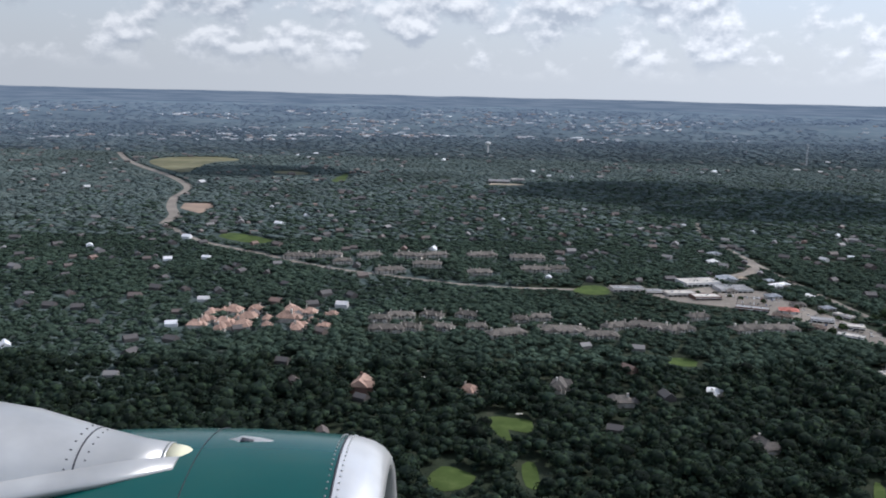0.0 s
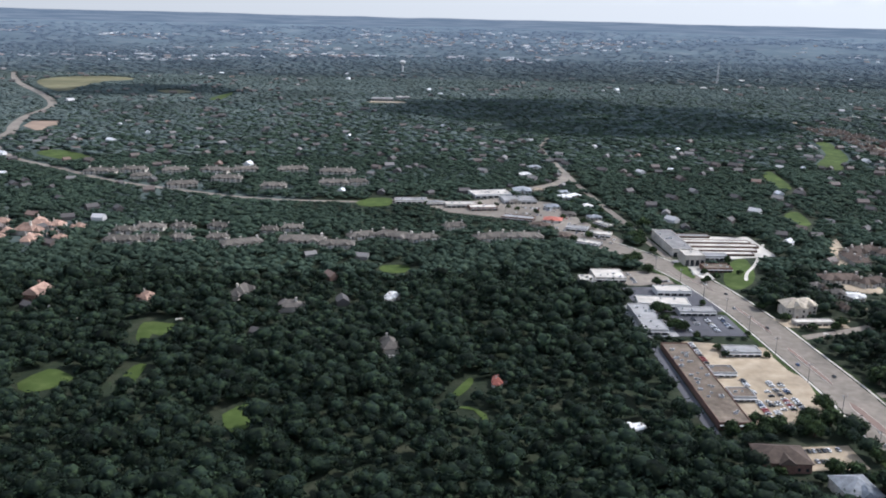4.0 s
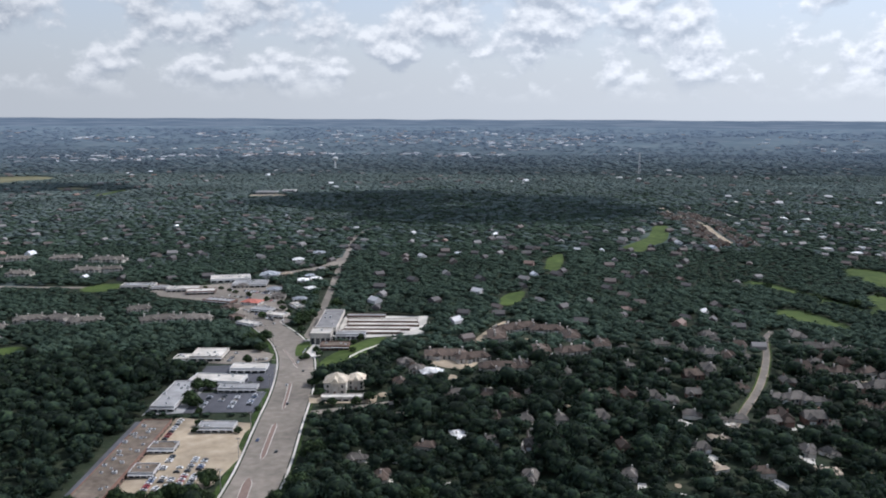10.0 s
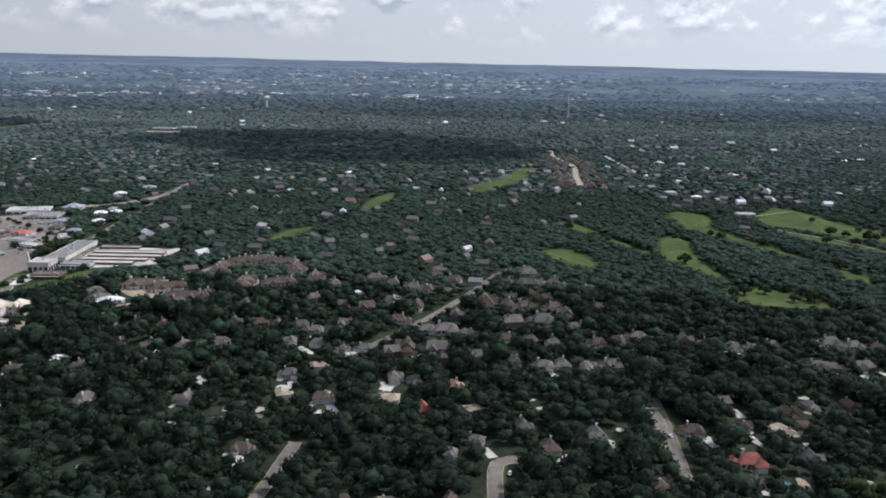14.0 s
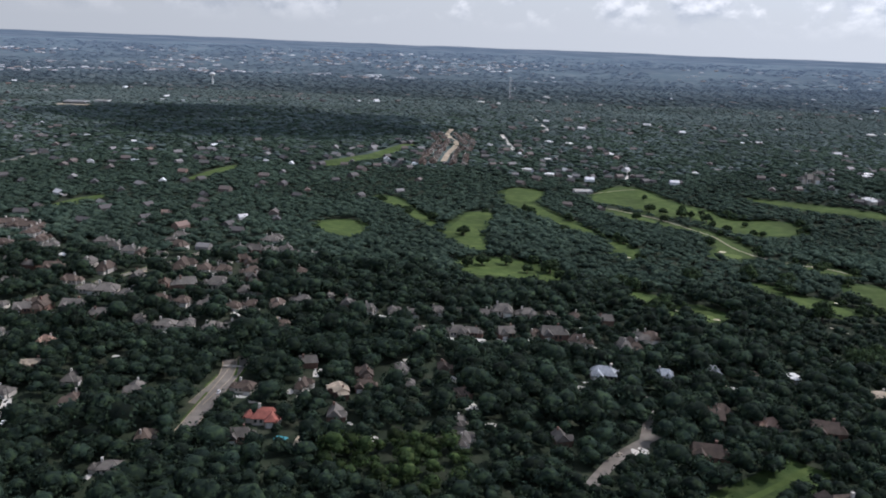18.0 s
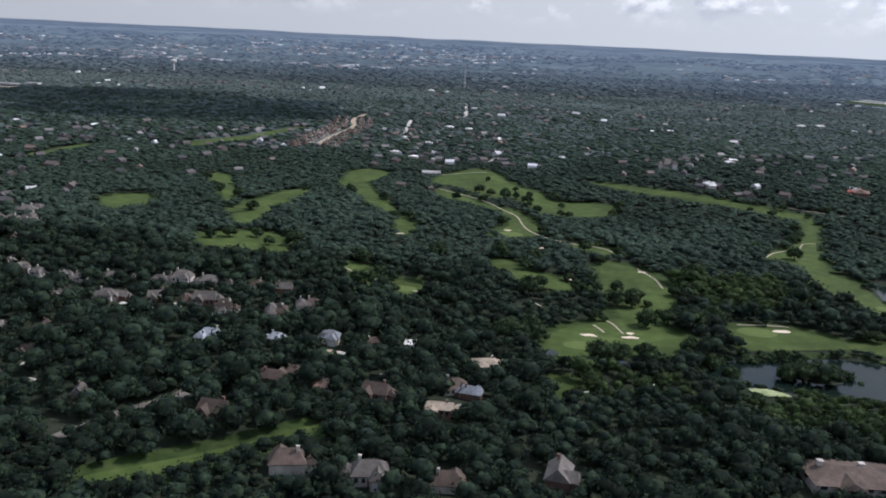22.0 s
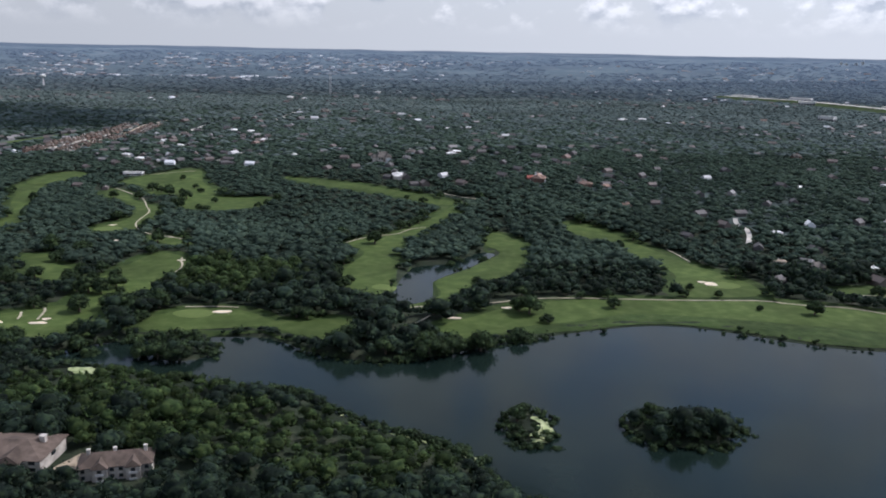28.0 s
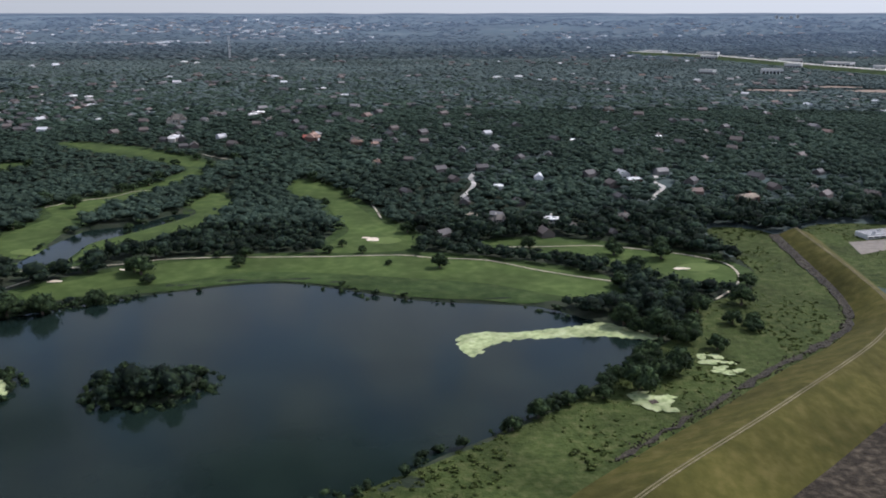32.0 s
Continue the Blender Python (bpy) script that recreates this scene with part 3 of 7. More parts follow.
# ---------------------------------------------------------------- golf course
FAIRWAYS = [
    [(710, 663), (725, 676), (746, 610), (763, 561), (777, 509), (768, 493), (755, 558), (741, 585), (726, 626)],
    [(784, 691), (803, 737), (831, 748), (850, 686), (868, 654), (879, 624), (915, 616), (918, 590), (896, 574), (868, 576), (857, 593), (849, 631), (823, 635), (806, 670)],
    [(785, 655), (801, 640), (820, 607), (836, 590), (848, 573), (855, 516), (837, 500), (826, 508), (837, 536), (833, 570), (813, 606), (793, 623)],
    [(660, 448), (684, 465), (705, 459), (721, 435), (707, 419), (690, 423), (668, 424)],
    [(662, 512), (670, 527), (669, 550), (675, 585), (686, 575), (680, 537), (682, 492), (672, 486)],
    [(575, 525), (583, 546), (597, 549), (605, 512), (599, 494), (588, 499)],
    [(605, 654), (618, 661), (649, 575), (647, 554), (624, 615)],
    [(744, 406), (752, 415), (763, 396), (763, 374), (756, 374)],
    [(770, 385), (781, 392), (786, 376), (777, 364)],
    [(817, 440), (834, 439), (837, 422), (850, 415), (859, 396), (853, 389), (837, 399), (828, 419)],
    [(866, 490), (884, 488), (896, 472), (889, 465), (874, 476)],
    [(837, 317), (835, 303), (841, 298), (851, 301), (866, 307), (879, 308), (895, 315), (896, 325), (886, 332), (882, 344), (872, 350), (860, 341), (845, 331)],
    [(884, 447), (876, 410), (887, 403), (899, 398), (897, 383), (903, 374), (908, 400), (906, 420), (901, 438)],
    [(913, 330), (926, 346), (944, 348), (958, 340), (967, 331), (990, 335), (1003, 326), (992, 312), (976, 316), (964, 324), (940, 320), (918, 318)],
    [(985, 478), (1008, 504), (1030, 537), (1050, 580), (1056, 578), (1043, 545), (1025, 503), (1018, 478), (1010, 443), (1016, 432), (1012, 395), (1013, 375), (1004, 374), (989, 385), (989, 421), (996, 454)],
    [(1072, 507), (1085, 488), (1088, 464), (1073, 412), (1054, 392), (1032, 357), (1021, 354), (1036, 372), (1034, 397), (1046, 413), (1060, 435), (1072, 458), (1065, 477)],
    [(915, 697), (952, 658), (999, 624), (1040, 584), (1052, 591), (1008, 634), (962, 670)],
    [(1120, 531), (1137, 522), (1151, 490), (1160, 467), (1170, 440), (1189, 399), (1189, 377), (1168, 372), (1150, 374), (1151, 391), (1158, 414), (1149, 445), (1138, 486), (1122, 497)],
    [(1033, 325), (1051, 341), (1068, 355), (1094, 365), (1133, 368), (1184, 366), (1219, 357), (1260, 332), (1266, 312), (1248, 304), (1219, 322), (1187, 332), (1152, 341), (1119, 345), (1093, 334), (1070, 327), (1056, 316), (1043, 312)],
    [(1224, 383), (1252, 387), (1287, 372), (1315, 351), (1325, 332), (1322, 318), (1307, 317), (1291, 331), (1276, 349), (1254, 368)],
    [(23, 334), (29, 328), (28, 340), (37, 336), (39, 350), (31, 353), (20, 354)],
    [(31, 287), (36, 286), (36, 307), (31, 305)],
    [(-6, 290), (0, 303), (7, 300), (13, 294), (9, 286), (1, 282)],
    [(75, 264), (84, 273), (87, 258), (81, 251)],
    [(153, 276), (157, 277), (162, 287), (161, 292)],
    [(121, 443), (122, 431), (134, 429), (136, 443)],
    [(154, 267), (161, 265), (165, 253), (165, 262), (159, 268)],
    [(299, 411), (314, 445), (327, 457), (321, 426), (311, 405), (300, 396)],
    [(538, 822), (566, 868), (586, 905), (612, 985), (628, 985), (606, 900), (590, 862), (578, 846), (556, 806), (544, 802)],
    [(457, 755), (473, 775), (460, 700), (446, 688)],
    [(403, 581), (419, 596), (409, 551), (397, 546)],
    [(-601, 1670), (-598, 1781), (-511, 1826), (-435, 1746), (-465, 1690), (-465, 1530), (-454, 1428), (-525, 1526)],
    [(-314, 1480), (-287, 1500), (-241, 1460), (-268, 1425)],
    [(706, 185), (728, 199), (746, 212), (759, 223), (757, 218), (739, 204), (720, 186)],
    [(677, 614), (694, 607), (664, 522), (654, 519)],
    [(835, 276), (833, 266), (839, 263), (843, 270), (840, 274)],
    [(874, 405), (893, 435), (901, 397), (902, 371), (891, 359), (891, 341), (897, 325), (882, 317), (876, 339), (874, 368)],
    [(710, 680), (716, 728), (737, 731), (743, 707), (726, 668)],
]
for pts in FAIRWAYS[:20] + FAIRWAYS[33:]:
    line = smooth_line(pts, 9, True)
    d = np.roll(line, -1, 0) - np.roll(line, 1, 0)
    turn = np.sign(np.sum(line[:, 0] * np.roll(line[:, 1], -1) - np.roll(line[:, 0], -1) * line[:, 1]))
    d /= np.linalg.norm(d, axis=1)[:, None] + 1e-9
    patch("rough_grass", line + turn * 6.5 * np.c_[d[:, 1], -d[:, 0]], ROUGH_MAT, 0.07, 8, label="darker rough grass round a fairway under trees", category="grass", chart=0)
for k, pts in enumerate(FAIRWAYS):
    ob = patch("lawn" if 20 <= k <= 32 else "fairway", smooth_line(pts, 5, True), MEADOW_MAT if pts[0][0] < -200 else FAIRWAY_MAT, 0.16 + 0.01 * (k % 3) if k < 29 or pts[0][1] < 500 else 0.5, 5.0 if pts[0][0] > 820 else 10.0,
               label="bright green lawn in a woodland clearing" if 20 <= k <= 32 else "mown green golf fairway between trees", category="grass")

# ---------------------------------------------------------------- trees
OCTA = np.array([(1, 0, 0), (0, 1, 0), (-1, 0, 0), (0, -1, 0), (0, 0, 1), (0, 0, -1)], float)
PHI = (1 + 5 ** 0.5) / 2
ICO = np.array([(-1, PHI, 0), (1, PHI, 0), (-1, -PHI, 0), (1, -PHI, 0), (0, -1, PHI), (0, 1, PHI), (0, -1, -PHI), (0, 1, -PHI), (PHI, 0, -1), (PHI, 0, 1), (-PHI, 0, -1), (-PHI, 0, 1)]) / math.hypot(1, PHI)
ICO_TRI = np.array([(0, 11, 5), (0, 5, 1), (0, 1, 7), (0, 7, 10), (0, 10, 11), (1, 5, 9), (5, 11, 4), (11, 10, 2), (10, 7, 6), (7, 1, 8), (3, 9, 4), (3, 4, 2), (3, 2, 6), (3, 6, 8), (3, 8, 9), (4, 9, 5), (2, 4, 11), (6, 2, 10), (8, 6, 7), (9, 8, 1)])
OCTA_TRI = np.array([(0, 1, 4), (1, 2, 4), (2, 3, 4), (3, 0, 4), (1, 0, 5), (2, 1, 5), (3, 2, 5), (0, 3, 5)])


def leafy(rng, centres, sizes, tufts, leaf, flat=0.8):
    """Leaf clumps: an uneven core for each centre, and loose tufts of leaves standing off it on all sides but below."""
    V, F, n = [], [], 0
    core, faces = (ICO, ICO_TRI) if tufts > 8 else (OCTA * 1.2, OCTA_TRI)
    for c, s in zip(centres, sizes):
        V.append(core * s * rng.uniform(0.62, 0.92, (len(core), 1)) * (1, 1, flat) + c)
        F.append(faces + n)
        n += len(core)
    m = tufts * len(centres)
    which = np.repeat(np.arange(len(centres)), tufts)
    d = rng.normal(0, 1, (m, 3))
    d[:, 2] = np.abs(d[:, 2]) - 0.35
    d /= np.linalg.norm(d, axis=1)[:, None]
    c, s = np.asarray(centres)[which], np.asarray(sizes)[which][:, None]
    p = c + d * s * rng.uniform(0.74, 1.18, (m, 1)) * (1, 1, flat)
    normal = d + rng.normal(0, 0.55, (m, 3))
    normal /= np.linalg.norm(normal, axis=1)[:, None]
    u = np.cross(normal, rng.normal(0, 1, (m, 3)))
    u /= np.linalg.norm(u, axis=1)[:, None] + 1e-9
    w = np.cross(normal, u)
    tri = []
    for k in range(3):
        a = 2.094 * k + rng.uniform(-0.45, 0.45, (m, 1))
        tri.append(p + (u * np.cos(a) + w * np.sin(a)) * leaf * rng.uniform(0.6, 1.3, (m, 1)))
    V.append(np.stack(tri, 1).reshape(-1, 3))
    F.append(np.arange(3 * m).reshape(-1, 3) + n)
    return np.concatenate(V), np.concatenate(F)


def clump_tree(rng, clumps, tufts, leaf):
    """A crown about 1 across: leaf clumps under an uneven dome."""
    centres, sizes = [], []
    for k in range(clumps):
        a = 2.4 * k + rng.uniform(-0.5, 0.5)
        rad = (0.04 if k == 0 else 0.29 * math.sqrt((k + 0.8) / clumps)) * rng.uniform(0.8, 1.15) if clumps > 1 else 0.0
        centres.append((rad * math.cos(a), rad * math.sin(a), rng.uniform(0.34, 0.48) + 0.20 * (1 - rad * 3.2)))
        sizes.append((rng.uniform(0.40, 0.46) if k == 0 else rng.uniform(0.24, 0.32)) if clumps > 2 else rng.uniform(0.36, 0.44) if clumps > 1 else rng.uniform(0.52, 0.62))
    return leafy(rng, centres, sizes, tufts, leaf)


def forest(name, x, y, size, tall, clumps, seed, label, mat=None, kinds=10, fit=True, tufts=8, leaf=0.12):
    """Many trees in one mesh: crowns of leaf clumps at the given places."""
    rng = np.random.default_rng(seed)
    if fit:
        cap = clear_height(x, y)
        keep = cap > 1.5
        x, y, size, tall, cap = x[keep], y[keep], size[keep], tall[keep], cap[keep]
        shrink = np.minimum(1.0, np.maximum(cap - 0.1, 1.0) / tall)
        size, tall = size * np.maximum(shrink, 0.55), tall * shrink
    z = land(x, y)
    which = rng.integers(0, kinds, len(x))
    verts, tris, n = [], [], 0
    for k in range(kinds):
        V, F = clump_tree(rng, clumps, tufts, leaf)
        s = np.nonzero(which == k)[0]
        if not len(s):
            continue
        a = rng.uniform(0, 2 * math.pi, len(s))
        ca, sa = np.cos(a)[:, None], np.sin(a)[:, None]
        w, h = size[s][:, None], tall[s][:, None]
        vx = (V[:, 0] * ca - V[:, 1] * sa) * w + x[s][:, None]
        vy = (V[:, 0] * sa + V[:, 1] * ca) * w + y[s][:, None]
        vz = V[:, 2] * h + z[s][:, None]
        verts.append(np.stack([vx, vy, vz], -1).reshape(-1, 3))
        tris.append((F[None] + (np.arange(len(s)) * len(V))[:, None, None] + n).reshape(-1, 3))
        n += len(s) * len(V)
    me = fast_mesh(name, np.concatenate(verts), np.concatenate(tris), mat or LEAF_MAT)
    return tagged(new(name, me), label, "trees", kind="stuff")


BLOCKED = {}


def blocked_at(x, y):
    """Whether something other than woodland covers the ground there or within a crown's reach."""
    if "map" not in BLOCKED:
        b = CHART > 0
        for _ in range(1):
            b = b | np.roll(b, 1, 0) | np.roll(b, -1, 0) | np.roll(b, 1, 1) | np.roll(b, -1, 1)
        grass = CHART == 2
        for _ in range(2):
            grass = grass | np.roll(grass, 1, 0) | np.roll(grass, -1, 0) | np.roll(grass, 1, 1) | np.roll(grass, -1, 1)
        BLOCKED["map"] = b | grass
    b = BLOCKED["map"]
    i, j = ((x - CHART_X0) / CELL).astype(int), ((y - CHART_Y0) / CELL).astype(int)
    ok = (i >= 0) & (i < b.shape[1]) & (j >= 0) & (j < b.shape[0])
    return ok & b[np.clip(j, 0, b.shape[0] - 1), np.clip(i, 0, b.shape[1] - 1)]


def scatter(x0, x1, y0, y1, step, seed, keep=1.0):
    """Places for trees: a loose grid less what the chart keeps clear."""
    rng = np.random.default_rng(seed)
    gx, gy = np.meshgrid(np.arange(x0, x1, step), np.arange(y0, y1, step))
    gx = gx.ravel() + rng.uniform(-0.5, 0.5, gx.size) * step
    gy = gy.ravel() + rng.uniform(-0.5, 0.5, gy.size) * step
    # what the camera's side of the land can show: a widening wedge
    ok = (gx > -80 - 0.62 * np.abs(gy)) & (gx < 1230 + 0.62 * np.abs(gy))
    ok &= ~blocked_at(gx, gy) & (rng.uniform(0, 1, gx.size) < keep)
    ok &= soft_noise(gx, gy, 30, seed) > 0.04
    return gx[ok], gy[ok], rng


def clear_height(x, y):
    """How tall a tree may stand there without hiding the open ground that shows beyond it."""
    cap = np.full(x.shape, 99.0)
    for k in range(20, 0, -1):
        c = chart_at(x, y + CELL * k)
        open_ground = (c == 1) | (c == 2) | (c == 3) | (c == 4) | (c == 5) | (c == 7)
        cap = np.where(open_ground, CELL * k * 128.0 / np.maximum(y, 150), cap)
        cap = np.where((c == 8) & (k < 10), np.minimum(cap, 0.8 + CELL * k * 150.0 / np.maximum(y, 150)), cap)
        cap = np.where((c == 6) & (k < 9), np.minimum(cap, 1.45 + CELL * k * 128.0 / np.maximum(y, 150)), cap)
    return cap

# ---------------------------------------------------------------- golf course details
def blob(cx, cy, a, b, seed=0, turn=0.0, n=9, rough=0.18):
    rng = random.Random(seed * 7 + 3)
    pts = []
    for k in range(n):
        u = 2 * math.pi * k / n
        s = 1 + rng.uniform(-rough, rough)
        px, py = a * s * math.cos(u), b * s * math.sin(u)
        pts.append((cx + px * math.cos(turn) - py * math.sin(turn), cy + px * math.sin(turn) + py * math.cos(turn)))
    return smooth_line(pts, 1.5, True)


GREENS = [(931, 340, 9, 6), (851, 312, 7, 5), (836, 507, 8, 7), (777, 375, 6, 5), (1176, 392, 9, 6), (1311, 337, 9, 6), (1010, 384, 7, 5)]
for k, (x, y, a, b) in enumerate(GREENS):
    patch("putting_green", blob(x, y, a, b, k, rough=0.08), GREEN_MAT, 0.28, 3, label="smooth light green putting green", category="grass")
BUNKERS = [(942, 343, 3.6, 2.2), (851, 475, 2.2, 2.2), (835, 518, 2.6, 2.2), (856, 325, 3.8, 1.6), (873, 325, 3.2, 1.5), (874, 330, 1.6, 1.2), (901, 431, 2.2, 1.4), (859, 410, 2.4, 1.4), (1041, 337, 3.4, 1.5), (1171, 394, 3.0, 3.4), (1167, 398, 2.4, 1.6),
           (1303, 336, 3.4, 1.8), (1065, 352, 2.2, 1.4), (1038, 359, 1.8, 1.2), (768, 493, 2.4, 1.6), (753, 397, 1.5, 1.2), (783, 372, 1.6, 1.0), (880, 486, 2.0, 1.4)]
for k, (x, y, a, b) in enumerate(BUNKERS):
    patch("bunker", blob(x, y, a, b, k + 20, rough=0.3), SAND_MAT, 0.34, 3, label="pale sand bunker beside a green", category="sand")
CART_PATHS = [
    [(788, 658), (803, 640), (823, 614), (837, 580), (844, 562), (848, 522), (863, 496), (881, 487)],
    [(984, 476), (992, 488), (1003, 496), (1013, 501), (1022, 516), (1031, 519)],
    [(988, 402), (990, 386), (988, 365)],
    [(1020, 351), (1042, 356), (1061, 360), (1076, 366), (1100, 368), (1120, 367), (1149, 366), (1183, 366), (1197, 361), (1219, 356), (1230, 349), (1240, 340), (1256, 329), (1272, 320)],
    [(1231, 376), (1248, 375), (1275, 374), (1296, 365), (1313, 354), (1324, 341), (1324, 326), (1317, 311), (1303, 296)],
    [(1016, 322), (1023, 327), (1031, 340)],
    [(860, 339), (862, 334), (863, 329)],
    [(867, 345), (869, 341), (870, 335), (871, 329)],
    [(900, 437), (902, 428), (905, 419), (905, 401)],
    [(869, 488), (880, 486), (889, 480), (894, 472)],
    [(835, 369), (838, 365), (840, 361)],
    [(1042, 621), (1057, 606), (1083, 590)],
    [(1169, 466), (1171, 456), (1174, 437)],
    [(925, 349), (938, 350), (948, 349)],
    [(790, 722), (815, 735), (830, 740)],
    [(744, 404), (755, 392), (770, 380)],
]
for pts in CART_PATHS:
    patch("cart_path", ribbon(smooth_line(pts, 4), 0.95), CART_MAT, 0.40, 4, label="narrow pale tan cart path", category="path")

# ---------------------------------------------------------------- dam and lake shore
DAM_LINE = smooth_line([(1150, 70), (1192, 114), (1230, 153), (1282, 195), (1332, 237), (1353, 265), (1362, 304), (1368, 345), (1372, 376)], 5)


def build_dam():
    d = np.gradient(DAM_LINE, axis=0)
    d /= np.linalg.norm(d, axis=1)[:, None]
    side = np.c_[-d[:, 1], d[:, 0]]
    k = np.linspace(0, 1, len(DAM_LINE))
    taper = 1 - 0.5 * np.clip((k - 0.55) / 0.25, 0, 1)
    crest = 1.5
    offs = [(18.0, None), (10.0, 0.45), (2.2, 1.0), (0, 1.02), (-2.2, 1.0), (-10, 0.5), (-18.5, None)]
    verts, n = [], len(offs)
    for p, s, w in zip(DAM_LINE, side, taper):
        for o, up in offs:
            q = p + s * o * w
            base = float(land(q[0], q[1]))
            verts.append((q[0], q[1], base - 0.3 if up is None else base * (1 - up) + crest * up))
    faces = [(i * n + j, i * n + j + 1, (i + 1) * n + j + 1, (i + 1) * n + j) for i in range(len(DAM_LINE) - 1) for j in range(n - 1)]
    ob = sheet("dam_embankment", verts, faces, DAM_MAT)
    for f_ in ob.data.polygons:
        f_.use_smooth = True
    tagged(ob, "long grassy earth dam with yellow-green turf", "dam", kind="structure")
    mark(ribbon(DAM_LINE, 40), 5)
    m = len(DAM_LINE)
    for o in (-0.42, 0.42):
        out = ribbon(DAM_LINE + side * o, 0.42)
        sheet("wheel_track", [(x, y, crest + 0.16) for x, y in out], [(i, i + 1, 2 * m - 2 - i, 2 * m - 1 - i) for i in range(m - 1)], DIRT_MAT, ob)["label"] = "pale worn wheel track"
    # riprap along the upstream foot at the bend
    sel = DAM_LINE[int(0.34 * len(DAM_LINE)):]
    s2 = side[int(0.34 * len(DAM_LINE)):]
    w2 = taper[int(0.34 * len(DAM_LINE)):]
    band = ribbon(sel + s2 * (19.0 * w2)[:, None], (0.9, 5.4))
    patch("riprap", band + np.random.default_rng(5).normal(0, 0.7, band.shape), RIPRAP_MAT, 0.5, 3, label="dark grey riprap stone along the dam foot", category="stones", chart=5)
    foot = DAM_LINE[:int(0.62 * len(DAM_LINE))] - side[:int(0.62 * len(DAM_LINE))] * 34
    patch("riprap", ribbon(foot, 32), FIELD_MAT, 0.2, 6, label="broad field of dark grey stone below the dam", category="stones", chart=5)
    return ob


shore_rough = smooth_line([(1165, 126), (1230, 165), (1304, 231), (1343, 268), (1354, 330), (1362, 380), (1335, 392), (1332, 330), (1320, 306), (1292, 288), (1277, 263), (1263, 249), (1254, 237), (1237, 221), (1222, 208), (1205, 194), (1190, 184), (1166, 166)], 5, True)
patch("rough_grass", shore_rough, WEED_MAT, 0.2, 8, label="weedy bright green rough grass on the lake shore", category="grass", chart=4)
patch("rough_grass", smooth_line([(1372, 300), (1440, 300), (1440, 372), (1380, 385)], 8, True), WEED_MAT, 0.15, 8, label="dry rough grass behind the dam", category="grass", chart=4)
patch("rough_grass", smooth_line([(1066, 318), (1090, 324), (1118, 333), (1141, 332), (1167, 320), (1189, 309), (1213, 304), (1234, 299), (1246, 306), (1219, 324), (1187, 334), (1152, 343), (1119, 347), (1093, 336), (1070, 329)], 5, True), ROUGH_MAT, 0.10, 6, label="green rough grass along the lake shore", category="grass", chart=2)
build_dam()
for k, pts in enumerate([
        [(1201, 267), (1210, 272), (1223, 271), (1240, 275), (1257, 278), (1275, 265), (1268, 261), (1254, 265), (1238, 265), (1222, 264), (1212, 260), (1207, 252), (1203, 252)],
        [(1243, 218), (1248, 219), (1257, 216), (1261, 212), (1256, 205), (1251, 203), (1246, 209)],
        [(1277, 246), (1282, 247), (1281, 239), (1285, 235), (1287, 228), (1281, 223), (1278, 230), (1275, 237)],
        [(1060, 242), (1064, 240), (1068, 233), (1065, 225), (1061, 222), (1060, 229), (1063, 234)],
        [(905, 276), (914, 276), (918, 271), (910, 270)],
        [(1000, 244), (1012, 233), (1026, 227), (1042, 215), (1041, 205), (1037, 213), (1022, 223), (1008, 231)],
        [(1256, 246), (1262, 255), (1264, 250), (1257, 240), (1248, 231)]]):
    if k in (1, 2, 3):
        rng_a = random.Random(k)
        c = np.array(pts).mean(0)
        for q in range(18 if k == 2 else 9):
            p = np.array(rng_a.choice(pts)) * 0.6 + c * 0.4
            patch("algae_mat", blob(p[0] + rng_a.uniform(-1.5, 1.5), p[1] + rng_a.uniform(-2, 2), rng_a.uniform(0.9, 2.6), rng_a.uniform(0.7, 1.8), q + k * 9, rough=0.5, n=8), ALGAE_MAT, 0.5, 5, label="pale yellow-green algae mat by the shore", category="algae", chart=5)
        if k == 2:
            continue
        pts = [(x * 0.7 + c[0] * 0.3, y * 0.7 + c[1] * 0.3) for x, y in pts]
    high = {1: 0.9, 2: 0.9, 3: 0.9, 4: 0.9}.get(k, 0)
    lift = WATER + 0.05 if not high else None
    rim = smooth_line(pts, 1.2, True)
    rim = rim + np.random.default_rng(k).normal(0, 0.45, rim.shape)
    ob = patch("algae_mat", rim, ALGAE_MAT, 0.5, 5, flat=lift, label="pale yellow-green algae mat floating by the shore", category="algae", chart=5)

# a sunken brown raft on the algae
raft = tagged(new("raft"), "broken brown wooden raft lying on the algae", "raft")
for k in range(6):
    bm = bmesh.new()
    bmesh.ops.create_cube(bm, size=1.0, matrix=Matrix.Translation((0, 0.34 * k - 0.85, 0.12)) @ Matrix.Rotation(0.06 * (k % 3 - 1), 4, "Z") @ Matrix.Diagonal((2.4 - 0.25 * (k % 2), 0.30, 0.12, 1)))
    part("board", bm, BARK_MAT, raft)
for x in (-0.8, 0.8):
    bm = bmesh.new()
    bmesh.ops.create_cube(bm, size=1.0, matrix=Matrix.Translation((x, 0, 0.0)) @ Matrix.Diagonal((0.2, 2.0, 0.14, 1)))
    part("bearer", bm, BARK_MAT, raft)
raft.matrix_basis = Matrix.Translation((1252, 211, float(land(1252, 211)) + 0.57)) @ Matrix.Rotation(0.3, 4, "Z")

# ---------------------------------------------------------------- building materials
def roof_mat(name, c):
    return material(name, [tuple(v * 0.8 for v in c), c, tuple(min(1, v * 1.2) for v in c)], scale=0.8, per_piece=0.22, rough=0.85, coarse=0.25, spec=0.2)


